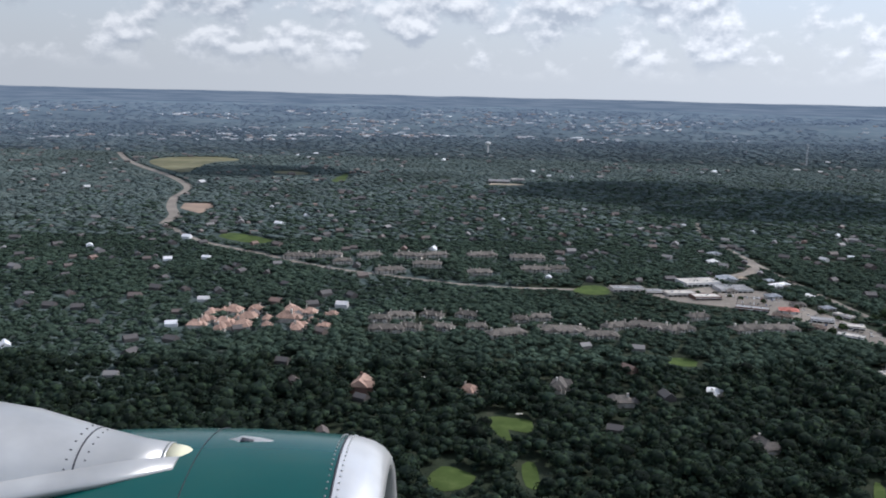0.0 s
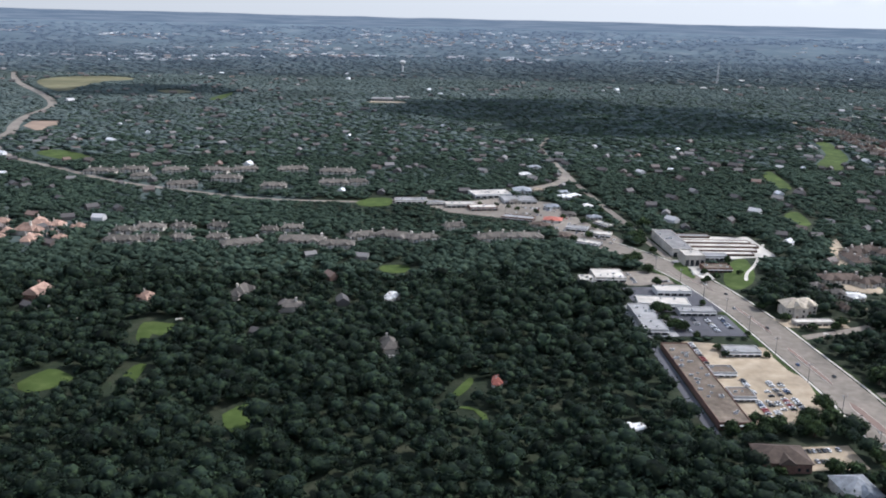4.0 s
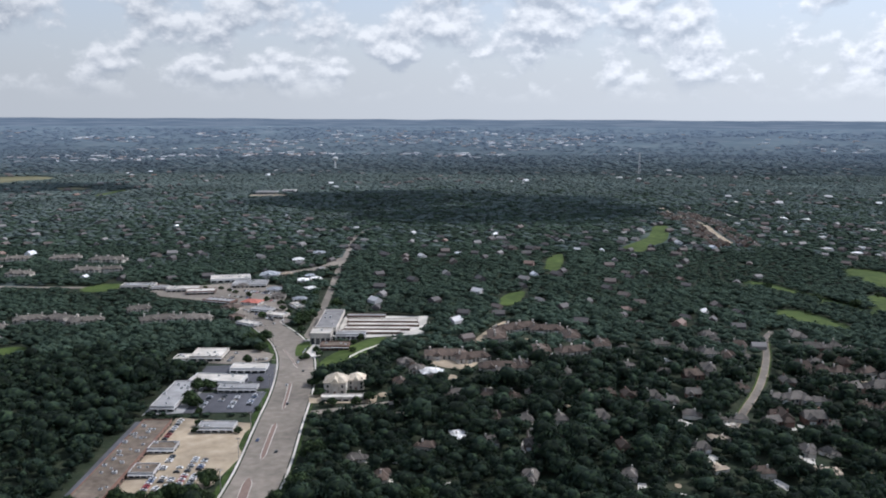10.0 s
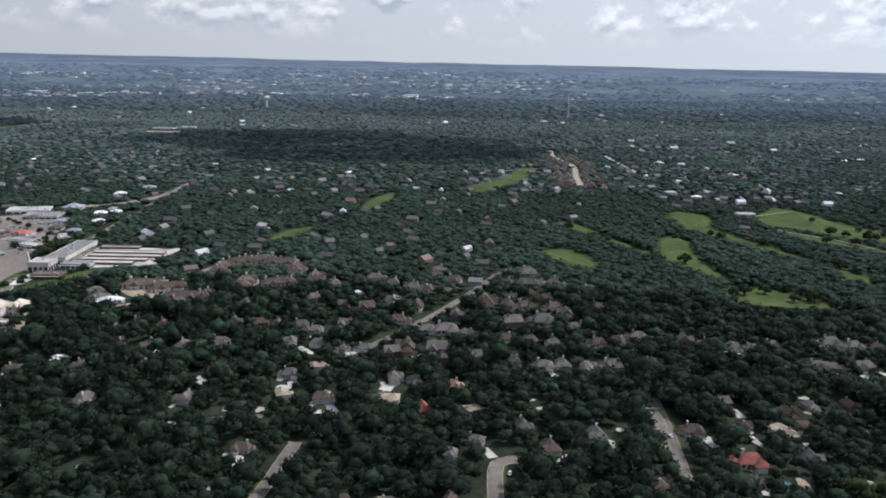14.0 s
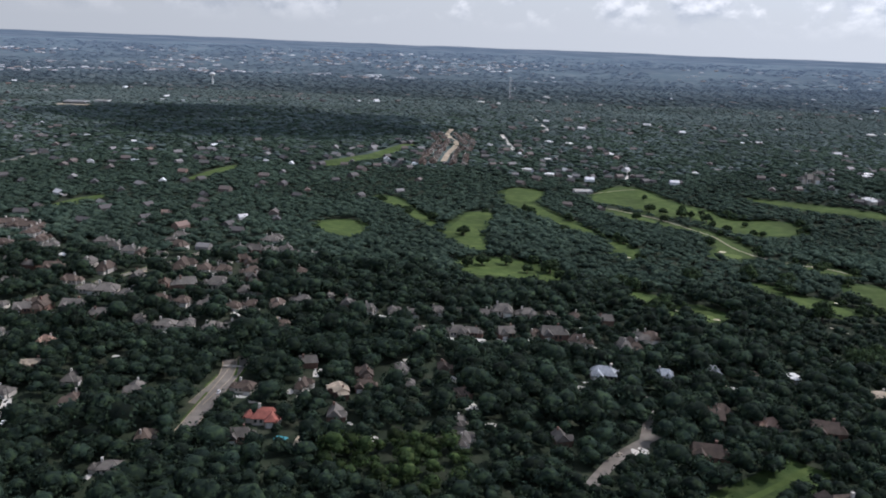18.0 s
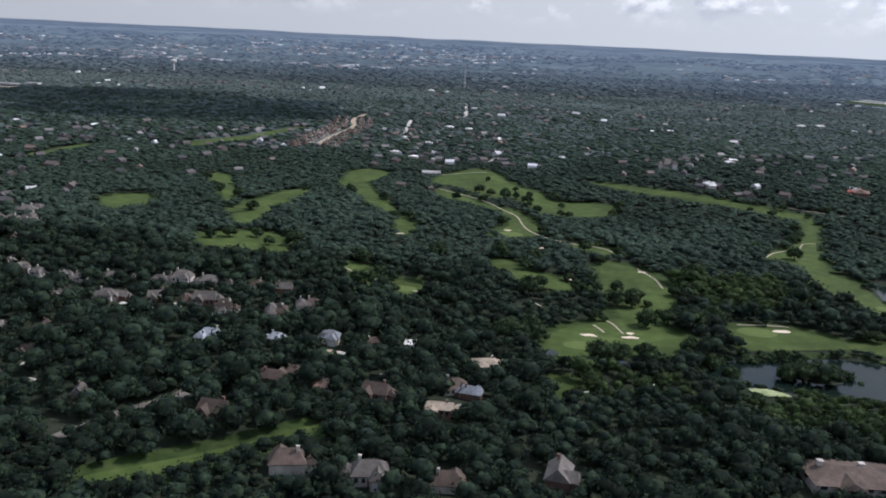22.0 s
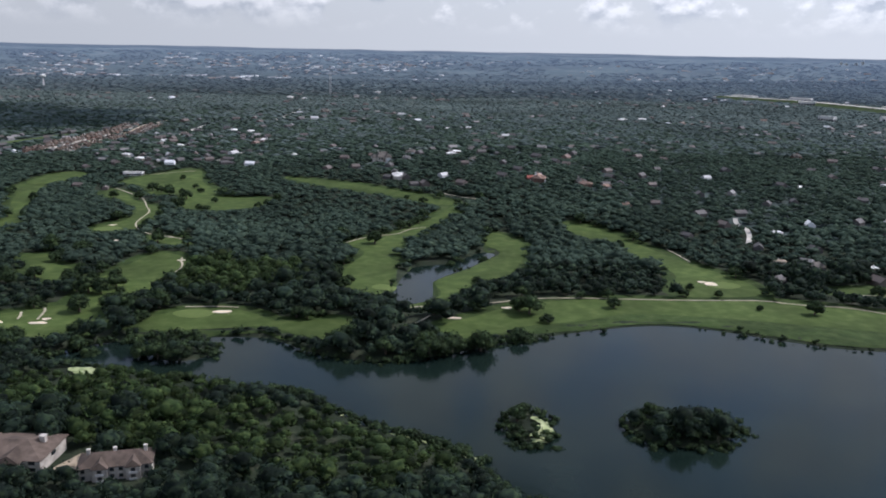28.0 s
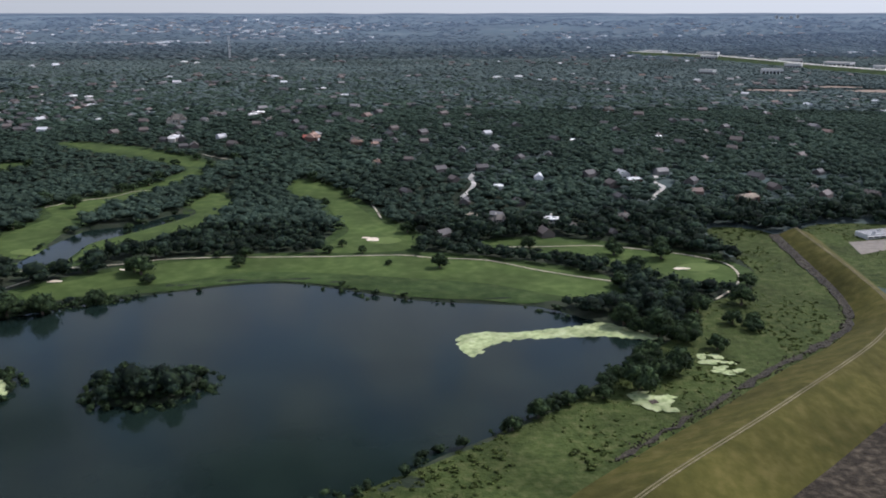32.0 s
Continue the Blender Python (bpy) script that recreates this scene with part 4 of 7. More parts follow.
ROOFS = {
    "grey": roof_mat("grey shingle", (0.120, 0.107, 0.093)),
    "brown": roof_mat("brown shingle", (0.094, 0.070, 0.055)),
    "white": roof_mat("white metal roofing", (0.68, 0.665, 0.63)),
    "tan": roof_mat("tan roofing", (0.33, 0.27, 0.20)),
    "orange": roof_mat("orange clay tile", (0.34, 0.225, 0.17)),
    "cream": roof_mat("cream metal roofing", (0.52, 0.45, 0.35)),
    "pale grey": roof_mat("weathered grey shingle", (0.124, 0.110, 0.093)),
    "red": roof_mat("red roofing", (0.34, 0.12, 0.09)),
    "blue": roof_mat("blue-grey metal roofing", (0.27, 0.285, 0.30)),
}
WALL_MAT = material("limestone and stucco wall", [(0.40, 0.36, 0.31), (0.55, 0.51, 0.45)], scale=0.7, per_piece=0.2, coarse=0.2)
BRICK_MAT = material("red-brown brick wall", [(0.13, 0.075, 0.058), (0.19, 0.115, 0.088)], scale=1.5, per_piece=0.2)
STONE_MAT = material("grey block wall", [(0.36, 0.35, 0.34), (0.46, 0.45, 0.43)], scale=0.8, coarse=0.1)
GLASS_MAT = material("dark window glass", [(0.02, 0.025, 0.03), (0.03, 0.035, 0.04)], rough=0.12, scale=1.0, spec=0.6)
TRIM_MAT = material("white painted trim", [(0.52, 0.51, 0.49), (0.62, 0.61, 0.58)], scale=1.0, rough=0.6)
UNIT_MAT = material("grey sheet metal", [(0.40, 0.40, 0.40), (0.55, 0.55, 0.54)], scale=1.0, rough=0.5, metal=0.3)
DOOR_MAT = material("brown painted door", [(0.12, 0.08, 0.06), (0.17, 0.11, 0.08)], scale=2.0, rough=0.5)


def add_box(bm, x0, x1, y0, y1, z0, z1):
    v = [bm.verts.new(p) for p in ((x0, y0, z0), (x1, y0, z0), (x1, y1, z0), (x0, y1, z0), (x0, y0, z1), (x1, y0, z1), (x1, y1, z1), (x0, y1, z1))]
    for q in ((3, 2, 1, 0), (4, 5, 6, 7), (0, 1, 5, 4), (1, 2, 6, 5), (2, 3, 7, 6), (3, 0, 4, 7)):
        bm.faces.new([v[i] for i in q])


def boxes(*sizes):
    bm = bmesh.new()
    for s in sizes:
        add_box(bm, *s)
    return bm


def add_hip(bm, x0, x1, y0, y1, z0, rise, thick=0.14, hip=1.0):
    """A hipped roof with a fascia; hip 0 gives gables."""
    w, d = x1 - x0, y1 - y0
    if w >= d:
        a, b = (x0 + hip * d / 2, (y0 + y1) / 2), (x1 - hip * d / 2, (y0 + y1) / 2)
    else:
        a, b = ((x0 + x1) / 2, y0 + hip * w / 2), ((x0 + x1) / 2, y1 - hip * w / 2)
    lo = [bm.verts.new((x, y, z0 - thick)) for x, y in ((x0, y0), (x1, y0), (x1, y1), (x0, y1))]
    hi = [bm.verts.new((x, y, z0)) for x, y in ((x0, y0), (x1, y0), (x1, y1), (x0, y1))]
    r0, r1 = bm.verts.new((*a, z0 + rise)), bm.verts.new((*b, z0 + rise))
    bm.faces.new(lo[::-1])
    for i in range(4):
        bm.faces.new((lo[i], lo[(i + 1) % 4], hi[(i + 1) % 4], hi[i]))
    if w >= d:
        for q in ((hi[0], hi[1], r1, r0), (hi[1], hi[2], r1), (hi[2], hi[3], r0, r1), (hi[3], hi[0], r0)):
            bm.faces.new(q)
    else:
        for q in ((hi[0], hi[1], r0), (hi[1], hi[2], r1, r0), (hi[2], hi[3], r1), (hi[3], hi[0], r0, r1)):
            bm.faces.new(q)


def make_house(style, roof, wall, w, d, h, rise, hip, wing, label, detail=True):
    """A house of main block and wing: walls, roof, chimney, windows, door and garage door."""
    house = new("house")
    tagged(house, label, "house", "houses of the neighbourhood")
    ww, wd = w * 0.42, d * 0.55
    wx = w * 0.22 * wing
    bm = boxes((-w / 2, w / 2, -d / 2, d / 2, -0.8, h), (wx - ww / 2, wx + ww / 2, -d / 2 - wd * 0.6, -d / 2 + 0.01, -0.8, h * 0.97))
    add_box(bm, -wing * w * 0.62 - w * 0.16, -wing * w * 0.62 + w * 0.16, -d * 0.28, d * 0.38, -0.8, h * 0.85)
    part("wall", bm, wall, house)
    bm = bmesh.new()
    add_hip(bm, -wing * w * 0.62 - w * 0.16 - 0.3, -wing * w * 0.62 + w * 0.2, -d * 0.28 - 0.3, d * 0.38 + 0.3, h * 0.85, rise * 0.62, hip=0.9)
    add_hip(bm, -w / 2 - 0.35, w / 2 + 0.35, -d / 2 - 0.35, d / 2 + 0.35, h, rise, hip=hip)
    add_hip(bm, wx - ww / 2 - 0.3, wx + ww / 2 + 0.3, -d / 2 - wd * 0.6 - 0.35, d * 0.12, h - 0.05, rise * 0.72, hip=hip * 0.8)
    part("roof", bm, roof, house)
    cx = -w * 0.28 * wing
    part("chimney", boxes((cx - 0.35, cx + 0.35, -0.3 + d * 0.12, 0.3 + d * 0.12, h * 0.6, h + rise + 0.7), (cx - 0.42, cx + 0.42, -0.37 + d * 0.12, 0.37 + d * 0.12, h + rise + 0.55, h + rise + 0.72)), wall, house)
    if detail:
        fy = -d / 2
        for x in (-w * 0.36 * wing, -w * 0.16 * wing):
            part("window", boxes((x - 0.42, x + 0.42, fy - 0.05, fy + 0.02, h * 0.38, h * 0.82)), GLASS_MAT, house)
        part("door", boxes((-w * 0.03 * wing - 0.28, -w * 0.03 * wing + 0.28, fy - 0.06, fy + 0.02, -0.1, h * 0.72)), DOOR_MAT, house)
        gy = -d / 2 - wd * 0.6
        part("garage_door", boxes((wx - ww * 0.36, wx + ww * 0.36, gy - 0.05, gy + 0.02, 0.0, h * 0.72)), TRIM_MAT, house)
    return house


ROOF_WORDS = {"grey": "dark grey shingle", "brown": "brown shingle", "white": "bright white metal", "tan": "flat tan", "orange": "orange clay tile", "red": "red", "blue": "blue-grey metal"}
PROTOTYPES = {}


def house_at(x, y, size, colour, style, turn, detail=True):
    key = (colour, style, detail)
    if key not in PROTOTYPES:
        rng = random.Random(style * 31 + len(colour))
        two = style % 2
        w = 8.2
        d = w * rng.uniform(0.62, 0.8)
        PROTOTYPES[key] = make_house(style, ROOFS[colour], BRICK_MAT if style == 3 else WALL_MAT, w, d, 2.7 if two else 2.1, rng.uniform(2.0, 2.8) if colour not in ("white", "tan") else 1.1,
                                     (1.0, 0.75, 0.9, 0.2)[style % 4], 1 if style < 2 else -1,
                                     f"{'two-storey' if two else 'single-storey'} suburban house with a {ROOF_WORDS[colour]} roof among trees", detail)
        house = PROTOTYPES[key]
    else:
        house = copy_thing(PROTOTYPES[key], Matrix())
    k = size / 8.2
    house.matrix_basis = Matrix.Translation((x, y, float(land(x, y)) + 0.05)) @ Matrix.Rotation(radians(turn), 4, "Z") @ Matrix.Diagonal((k, k, k, 1))
    r = size * 0.52
    mark(blob(x, y - size * 0.15, r * 1.0, r * 1.1, int(x + y)), 6)
    return house


# where the houses of the near streets stand: x, y, breadth
HOUSES_A = [
    (352, 291, 6), (375, 295, 4), (390, 292, 6), (451, 291, 5), (420, 267, 6), (465, 270, 5), (516, 243, 5), (507, 233, 5),
    (478, 204, 6), (507, 205, 6), (56, 390, 11), (82, 370, 13), (130, 320, 11), (327, 281, 6), (337, 267, 6), (387, 266, 7),
    (339, 366, 7), (364, 349, 8), (342, 396, 6), (347, 388, 6), (392, 300, 6), (401, 303, 6), (588, 255, 7), (606, 259, 6),
    (567, 219, 6), (564, 201, 7),
]
HOUSES_B = [
    (593, 221, 7), (466, 350, 7), (446, 326, 7), (416, 381, 7), (398, 390, 7), (385, 379, 7), (605, 278, 7), (626, 271, 7),
    (532, 254, 7), (539, 239, 7), (555, 248, 7), (619, 238, 7), (446, 393, 7),
]
HOUSES_ROWS_A = [
    (377, 349, 6.9), (379, 322, 6), (388, 346, 6.2), (391, 319, 6.9), (397, 352, 6.9), (404, 319, 6.8), (409, 347, 6.8), (418, 350, 6),
    (419, 319, 8.6), (423, 291, 6), (428, 349, 6), (437, 347, 6.8), (446, 233, 6.1), (447, 346, 7.3), (453, 422, 8.2), (454, 341, 6),
    (457, 324, 6), (461, 380, 6.7), (466, 320, 6), (473, 376, 8.3), (473, 436, 8.8), (476, 321, 6.1), (484, 427, 6.6), (485, 388, 9.6),
    (487, 317, 7.2), (488, 359, 7.9), (489, 290, 6), (493, 321, 9.1), (493, 424, 7.4), (494, 416, 7.5), (496, 381, 9.4), (497, 289, 6),
]
HOUSES_ROWS_B = [
    (501, 347, 8), (502, 413, 7.4), (505, 321, 9), (507, 447, 6.9), (507, 460, 8.1), (509, 313, 6.9), (509, 346, 10.6), (511, 413, 6),
    (514, 369, 7.4), (515, 432, 8.6), (518, 344, 7), (519, 314, 7.8), (529, 362, 6), (529, 389, 11), (534, 339, 6.8), (535, 313, 6.8),
    (539, 360, 9.2), (540, 388, 8.2), (544, 338, 7.3), (545, 408, 6.5), (545, 438, 6.9), (546, 308, 8), (548, 390, 8.3), (552, 414, 6),
    (553, 362, 10.3), (554, 310, 7.6), (554, 337, 7.7), (554, 433, 8.8), (557, 405, 6.5), (558, 461, 9.9), (559, 469, 8.1), (561, 439, 7.7),
]
HOUSES_ROWS_C = [
    (562, 390, 8.2), (562, 410, 6.3), (563, 309, 7.6), (566, 335, 6.7), (566, 377, 8.4), (567, 357, 9.1), (570, 441, 7.7), (573, 311, 8.5),
    (573, 337, 6.7), (574, 432, 6.9), (583, 341, 7.7), (584, 397, 6.9), (587, 431, 7.5), (590, 315, 6.3), (593, 349, 8.6), (603, 355, 6.3),
    (612, 347, 7.9), (622, 343, 6.8), (626, 261, 6), (632, 342, 6.1), (638, 280, 6), (640, 266, 6), (640, 341, 6.1), (642, 318, 6),
    (651, 347, 6.5), (653, 281, 6), (657, 238, 6), (658, 259, 6), (659, 321, 7.4), (661, 351, 6), (665, 322, 6), (671, 349, 7.1),
]
HOUSES_ROWS_D = [
    (679, 323, 8.1), (680, 353, 9.2), (690, 327, 6), (691, 354, 8.5), (698, 325, 9.6), (702, 357, 6), (708, 319, 8.1), (713, 356, 6),
    (725, 351, 7.9), (730, 320, 9.3), (741, 333, 8.2),
]
HOUSES = HOUSES_A + HOUSES_B + HOUSES_ROWS_A + HOUSES_ROWS_B + HOUSES_ROWS_C + HOUSES_ROWS_D
HOUSES_COLOURED = {
    "white": [(363, 302, 6.5), (353, 384, 7), (467, 403, 6), (213, 249, 6), (129, 384, 8), (784.1, 294.5, 7.4)],
    "tan": [(451, 274, 6), (460, 300, 6), (515, 264, 7), (488, 271, 7), (491, 206, 3), (811.6, 281.1, 8.6), (795.3, 237.5, 8.2)],
    "orange": [(510, 286, 5), (-40, 386, 15), (12, 385, 8), (759.4, 250.3, 6.4)],
    "red": [(500, 263, 6), (599, 234, 8.5), (171, 286, 4)],
    "blue": [(711.4, 285, 9.1), (734.8, 288.5, 6.3), (753.3, 293.6, 7.7), (805.8, 251.7, 6.7)],
    "brown": [(769.7, 294, 6), (740.7, 251.5, 7.5), (746.3, 260, 6), (775.1, 245.6, 8.6), (729.8, 223.8, 8.8), (800.3, 256, 8.7), (756.4, 196.5, 9.3), (798.2, 192.1, 9)],
    "grey": [(726.6, 319.5, 7.3), (736.4, 331.7, 7.1), (708, 319.3, 6), (778.1, 193.5, 9.4), (827.7, 198.7, 9.6)],
}
rng_h = random.Random(5)
for x, y, size in HOUSES:
    house_at(x, y, max(5.8, min(10.5, size * 0.93)), "grey" if rng_h.random() < 0.6 else "brown", rng_h.randrange(4), rng_h.choice((0, 0, 90, -90, 180)) + rng_h.uniform(-18, 18))
for colour, places in HOUSES_COLOURED.items():
    for x, y, size in places:
        house_at(x, y, max(5.5, min(12.0, size * 1.0)), colour, rng_h.randrange(4), rng_h.choice((0, 0, 90, 180)) + rng_h.uniform(-20, 20))
# the tile-roofed quarter in the west
for x, y, size in [(-150, 517, 11), (-137, 523, 13), (-124, 528, 11), (-101, 527, 13), (-88, 524, 11), (-73, 521, 9), (-149, 500, 11), (-137, 497, 11), (-124, 506, 13), (-112, 507, 9), (-100, 508, 15), (-84, 506, 8), (-152, 489, 11), (-135, 485, 11), (-123, 490, 13), (-110, 494, 8), (-90, 489, 12), (-74, 495, 8)]:
    house_at(x, y, size * 0.82, "orange", rng_h.choice((0, 2)), rng_h.choice((0, 90, 180)) + rng_h.uniform(-8, 8))


ROWS_OF_HOUSES = []


def fill_streets(x0, x1, y0, y1, gap_x, gap_y, seed, keep, detail=False, size=(6.4, 9.0), bright=0.06):
    """Rows of houses along streets that the trees hide."""
    rng = random.Random(seed)
    y = y0
    while y < y1:
        x = x0 + rng.uniform(0, gap_x)
        while x < x1:
            hx, hy = x + rng.uniform(-2, 2), y + rng.uniform(-3, 3) + 6 * math.sin(x / 60 + seed)
            if rng.random() < keep and int(chart_at(hx, hy)) == 0 and int(chart_at(hx, hy - 4)) == 0:
                u = rng.random()
                colour = "white" if u < bright else "blue" if u < bright * 1.7 else "tan" if u < bright * 2.4 else "orange" if u < bright * 2.8 else "grey" if u < 0.7 else "brown"
                if detail:
                    house_at(hx, hy, rng.uniform(*size), colour, rng.randrange(4), rng.choice((0, 90, -90, 180)) + rng.uniform(-25, 25))
                else:
                    w = rng.uniform(*size)
                    ROWS_OF_HOUSES.append((hx, hy, w))
                    mark(blob(hx, hy - w * 0.2, w * 0.6, w * 0.7, int(hx + hy)), 6)
            x += gap_x * rng.uniform(0.8, 1.3)
        y += gap_y * rng.uniform(0.85, 1.2)


# ---------------------------------------------------------------- apartment houses
def make_apartment(roof, wall, w, d, h, label, group):
    block = new("apartment_building")
    tagged(block, label, "building", group)
    part("wall", boxes((-w / 2, w / 2, -d / 2, d / 2, -1, h), (-w * 0.3, -w * 0.1, -d / 2 - 1.0, -d / 2 + 0.01, -1, h * 0.97), (w * 0.15, w * 0.35, -d / 2 - 1.0, -d / 2 + 0.01, -1, h * 0.97)), wall, block)
    bm = bmesh.new()
    add_hip(bm, -w / 2 - 0.4, w / 2 + 0.4, -d / 2 - 0.4, d / 2 + 0.4, h, 2.3, hip=0.9)
    part("roof", bm, roof, block)
    for a, b in ((-0.3, -0.1), (0.15, 0.35)):
        bm = bmesh.new()
        add_hip(bm, w * a - 0.3, w * b + 0.3, -d / 2 - 1.4, 0, h - 0.02, 1.7, hip=0.3)
        part("gable_roof", bm, roof, block)
    for x in (-0.38, -0.02, 0.4):
        part("chimney", boxes((w * x - 0.4, w * x + 0.4, d * 0.1 - 0.4, d * 0.1 + 0.4, h * 0.7, h + 2.9), (w * x - 0.5, w * x + 0.5, d * 0.1 - 0.5, d * 0.1 + 0.5, h + 2.7, h + 2.95)), wall, block)
    for z in (0.35, 0.35 + h * 0.47):
        for x in (-0.43, -0.04, 0.08, 0.43):
            part("window", boxes((w * x - 0.5, w * x + 0.5, -d / 2 - 0.06, -d / 2 + 0.02, z + 0.3, z + 1.3)), GLASS_MAT, block)
        for x in (-0.2, 0.25):
            balcony = part("balcony", boxes((w * x - 1.0, w * x + 1.0, -d / 2 - 1.7, -d / 2 - 0.99, z - 0.12, z), (w * x - 1.0, w * x + 1.0, -d / 2 - 1.72, -d / 2 - 1.66, z, z + 0.55)), TRIM_MAT, block)
            part("balcony_door", boxes((w * x - 0.55, w * x + 0.55, -d / 2 - 1.06, -d / 2 - 0.99, z, z + 1.2)), GLASS_MAT, balcony)
    for s in (-1, 1):
        part("window", boxes((s * w / 2 - 0.05, s * w / 2 + 0.05, -0.7, 0.7, h * 0.5, h * 0.78)), GLASS_MAT, block)
    return block


APARTMENTS = {}


def apartment_at(key, x, y, w, turn, roof, wall, h, label, group):
    if key not in APARTMENTS:
        APARTMENTS[key] = make_apartment(roof, wall, 18.0, 8.5, h, label, group)
        block = APARTMENTS[key]
    else:
        block = copy_thing(APARTMENTS[key], Matrix())
    k = w / 18.0
    block.matrix_basis = Matrix.Translation((x, y, float(land(x, y)) + 0.05)) @ Matrix.Rotation(radians(turn), 4, "Z") @ Matrix.Diagonal((k, max(k, 0.85), 0.95, 1))
    t = radians(turn)
    a, b = w / 2 + 0.5, 5.5
    out = np.array([(x + u * math.cos(t) - v * math.sin(t), y + u * math.sin(t) + v * math.cos(t)) for u, v in ((-a, -b - 1), (a, -b - 1), (a, b), (-a, b))])
    mark(out, 6)


for x, y, w in [(-42, 513, 14), (-29, 522, 18), (-36, 491, 21), (-21, 495, 14), (-2, 496, 14), (-9, 524, 15), (19, 498, 13), (36, 486, 24), (14, 526, 15), (61, 523, 15), (71, 495, 28), (93, 484, 20), (47, 517, 11), (127, 506, 25), (144, 500, 18), (186, 503, 22), (207, 504, 22), (106, 505, 18), (164, 531, 15)]:
    apartment_at("grey", x, y, w, rng_h.choice((0, 0, 0, 25, -25)), ROOFS["pale grey"], WALL_MAT, 2.5, "two-storey apartment building with grey shingle roof and chimneys", "grey-roofed apartments")
for x, y, w in [(-128, 708, 30), (-103, 717, 25), (-68, 717, 25), (-34, 721, 30), (-10, 725, 25), (-17, 685, 28), (30, 730, 30), (26, 656, 23), (70, 723, 35), (72, 673, 28), (91, 676, 19), (-46, 658, 27), (-88, 688, 19)]:
    apartment_at("far grey", x, y, w * 0.85, rng_h.choice((0, 0, 15, -15)), ROOFS["pale grey"], WALL_MAT, 3.4, "three-storey apartment building with pale walls and grey roof", "pale apartments by the road")
for x, y, w in [(360, 411, 21), (373, 405, 17), (385, 388, 19), (388, 451, 19), (395, 466, 16), (404, 474, 20), (418, 467, 19), (429, 452, 16), (408, 417, 18), (425, 418, 17), (396, 389, 11), (442, 432, 12)]:
    apartment_at("brown", x, y, w, rng_h.choice((0, 20, -20, 90)), ROOFS["brown"], WALL_MAT, 2.7, "two-storey apartment building with brown shingle roof", "brown-roofed apartments")
for x, y, w, a in [(913, 208, 31, -3), (947, 202, 18, 12), (321, 236, 23, -2), (320, 218, 21, 6), (357, 231, 15, 88), (328, 199, 19, 4), (342, 205, 14, 80)]:
    apartment_at("near brown", x, y, w, a, ROOFS["brown"], WALL_MAT, 4.0, "two-storey apartment building with brown hipped roof and stone chimneys", "apartments near the road")

# ---------------------------------------------------------------- commercial strip
def make_shop(name, cx, cy, w, d, h, turn, wall, roof, label, bays=6, units=4, parapet=True, canopy=True, seed=0):
    """A flat-roofed commercial building: walls, roof deck, parapet, shop windows, canopy and roof units."""
    rng = random.Random(seed)
    b = new(name)
    tagged(b, label, "building")
    part("wall", boxes((-w / 2, w / 2, -d / 2, d / 2, -1, h)), wall, b)
    part("roof", boxes((-w / 2 + 0.25, w / 2 - 0.25, -d / 2 + 0.25, d / 2 - 0.25, h - 0.1, h + 0.04)), roof, b)
    if parapet:
        for s in ((-w / 2, w / 2, -d / 2, -d / 2 + 0.22), (-w / 2, w / 2, d / 2 - 0.22, d / 2), (-w / 2, -w / 2 + 0.22, -d / 2 + 0.22, d / 2 - 0.22), (w / 2 - 0.22, w / 2, -d / 2 + 0.22, d / 2 - 0.22)):
            part("parapet", boxes((*s, h, h + 0.4)), wall, b)
    for k in range(bays):
        x = -w / 2 + w * (k + 0.5) / bays
        part("shop_window", boxes((x - w / bays * 0.36, x + w / bays * 0.36, -d / 2 - 0.06, -d / 2 + 0.02, 0.2, h * 0.6)), GLASS_MAT, b)
    nb = max(2, int(bays * d / w))
    for k in range(nb):
        y = -d / 2 + d * (k + 0.5) / nb
        part("shop_window", boxes((w / 2 - 0.02, w / 2 + 0.06, y - d / nb * 0.34, y + d / nb * 0.34, 0.2, h * 0.6)), GLASS_MAT, b)
    if canopy:
        part("canopy", boxes((-w / 2, w / 2, -d / 2 - 1.0, -d / 2 - 0.002, h * 0.66, h * 0.74)), STONE_MAT, b)
    for k in range(units):
        x, y, s = rng.uniform(-0.42, 0.42) * w, rng.uniform(-0.4, 0.4) * d, rng.uniform(0.4, 0.8)
        unit = part("roof_unit", boxes((x - s, x + s, y - s * 0.7, y + s * 0.7, h + 0.04, h + 0.04 + s)), UNIT_MAT, b)
        part("fan_grille", boxes((x - s * 0.5, x + s * 0.5, y - s * 0.5, y + s * 0.5, h + 0.04 + s, h + 0.09 + s)), GLASS_MAT, unit)
    b.matrix_basis = Matrix.Translation((cx, cy, float(land(cx, cy)) + 0.1)) @ Matrix.Rotation(radians(turn), 4, "Z")
    t = radians(turn)
    out = np.array([(cx + u * math.cos(t) - v * math.sin(t), cy + u * math.sin(t) + v * math.cos(t)) for u, v in ((-w / 2 - 1, -d / 2 - 3), (w / 2 + 1, -d / 2 - 3), (w / 2 + 1, d / 2 + 1), (-w / 2 - 1, d / 2 + 1))])
    mark(out, 6)
    return b


GRAVEL_ROOF = material("tan gravel roof", [(0.105, 0.082, 0.060), (0.140, 0.110, 0.082), (0.18, 0.145, 0.112)], scale=0.5, coarse=0.12)
MID_ROOF = material("weathered grey roof", [(0.17, 0.165, 0.16), (0.235, 0.225, 0.215)], scale=0.3, coarse=0.1)
PALE_ROOF = material("pale membrane roof", [(0.42, 0.39, 0.34), (0.54, 0.50, 0.44)], scale=0.3, coarse=0.1)
GREY_ROOF = material("grey membrane roof", [(0.235, 0.23, 0.225), (0.30, 0.295, 0.285)], scale=0.3, coarse=0.1)

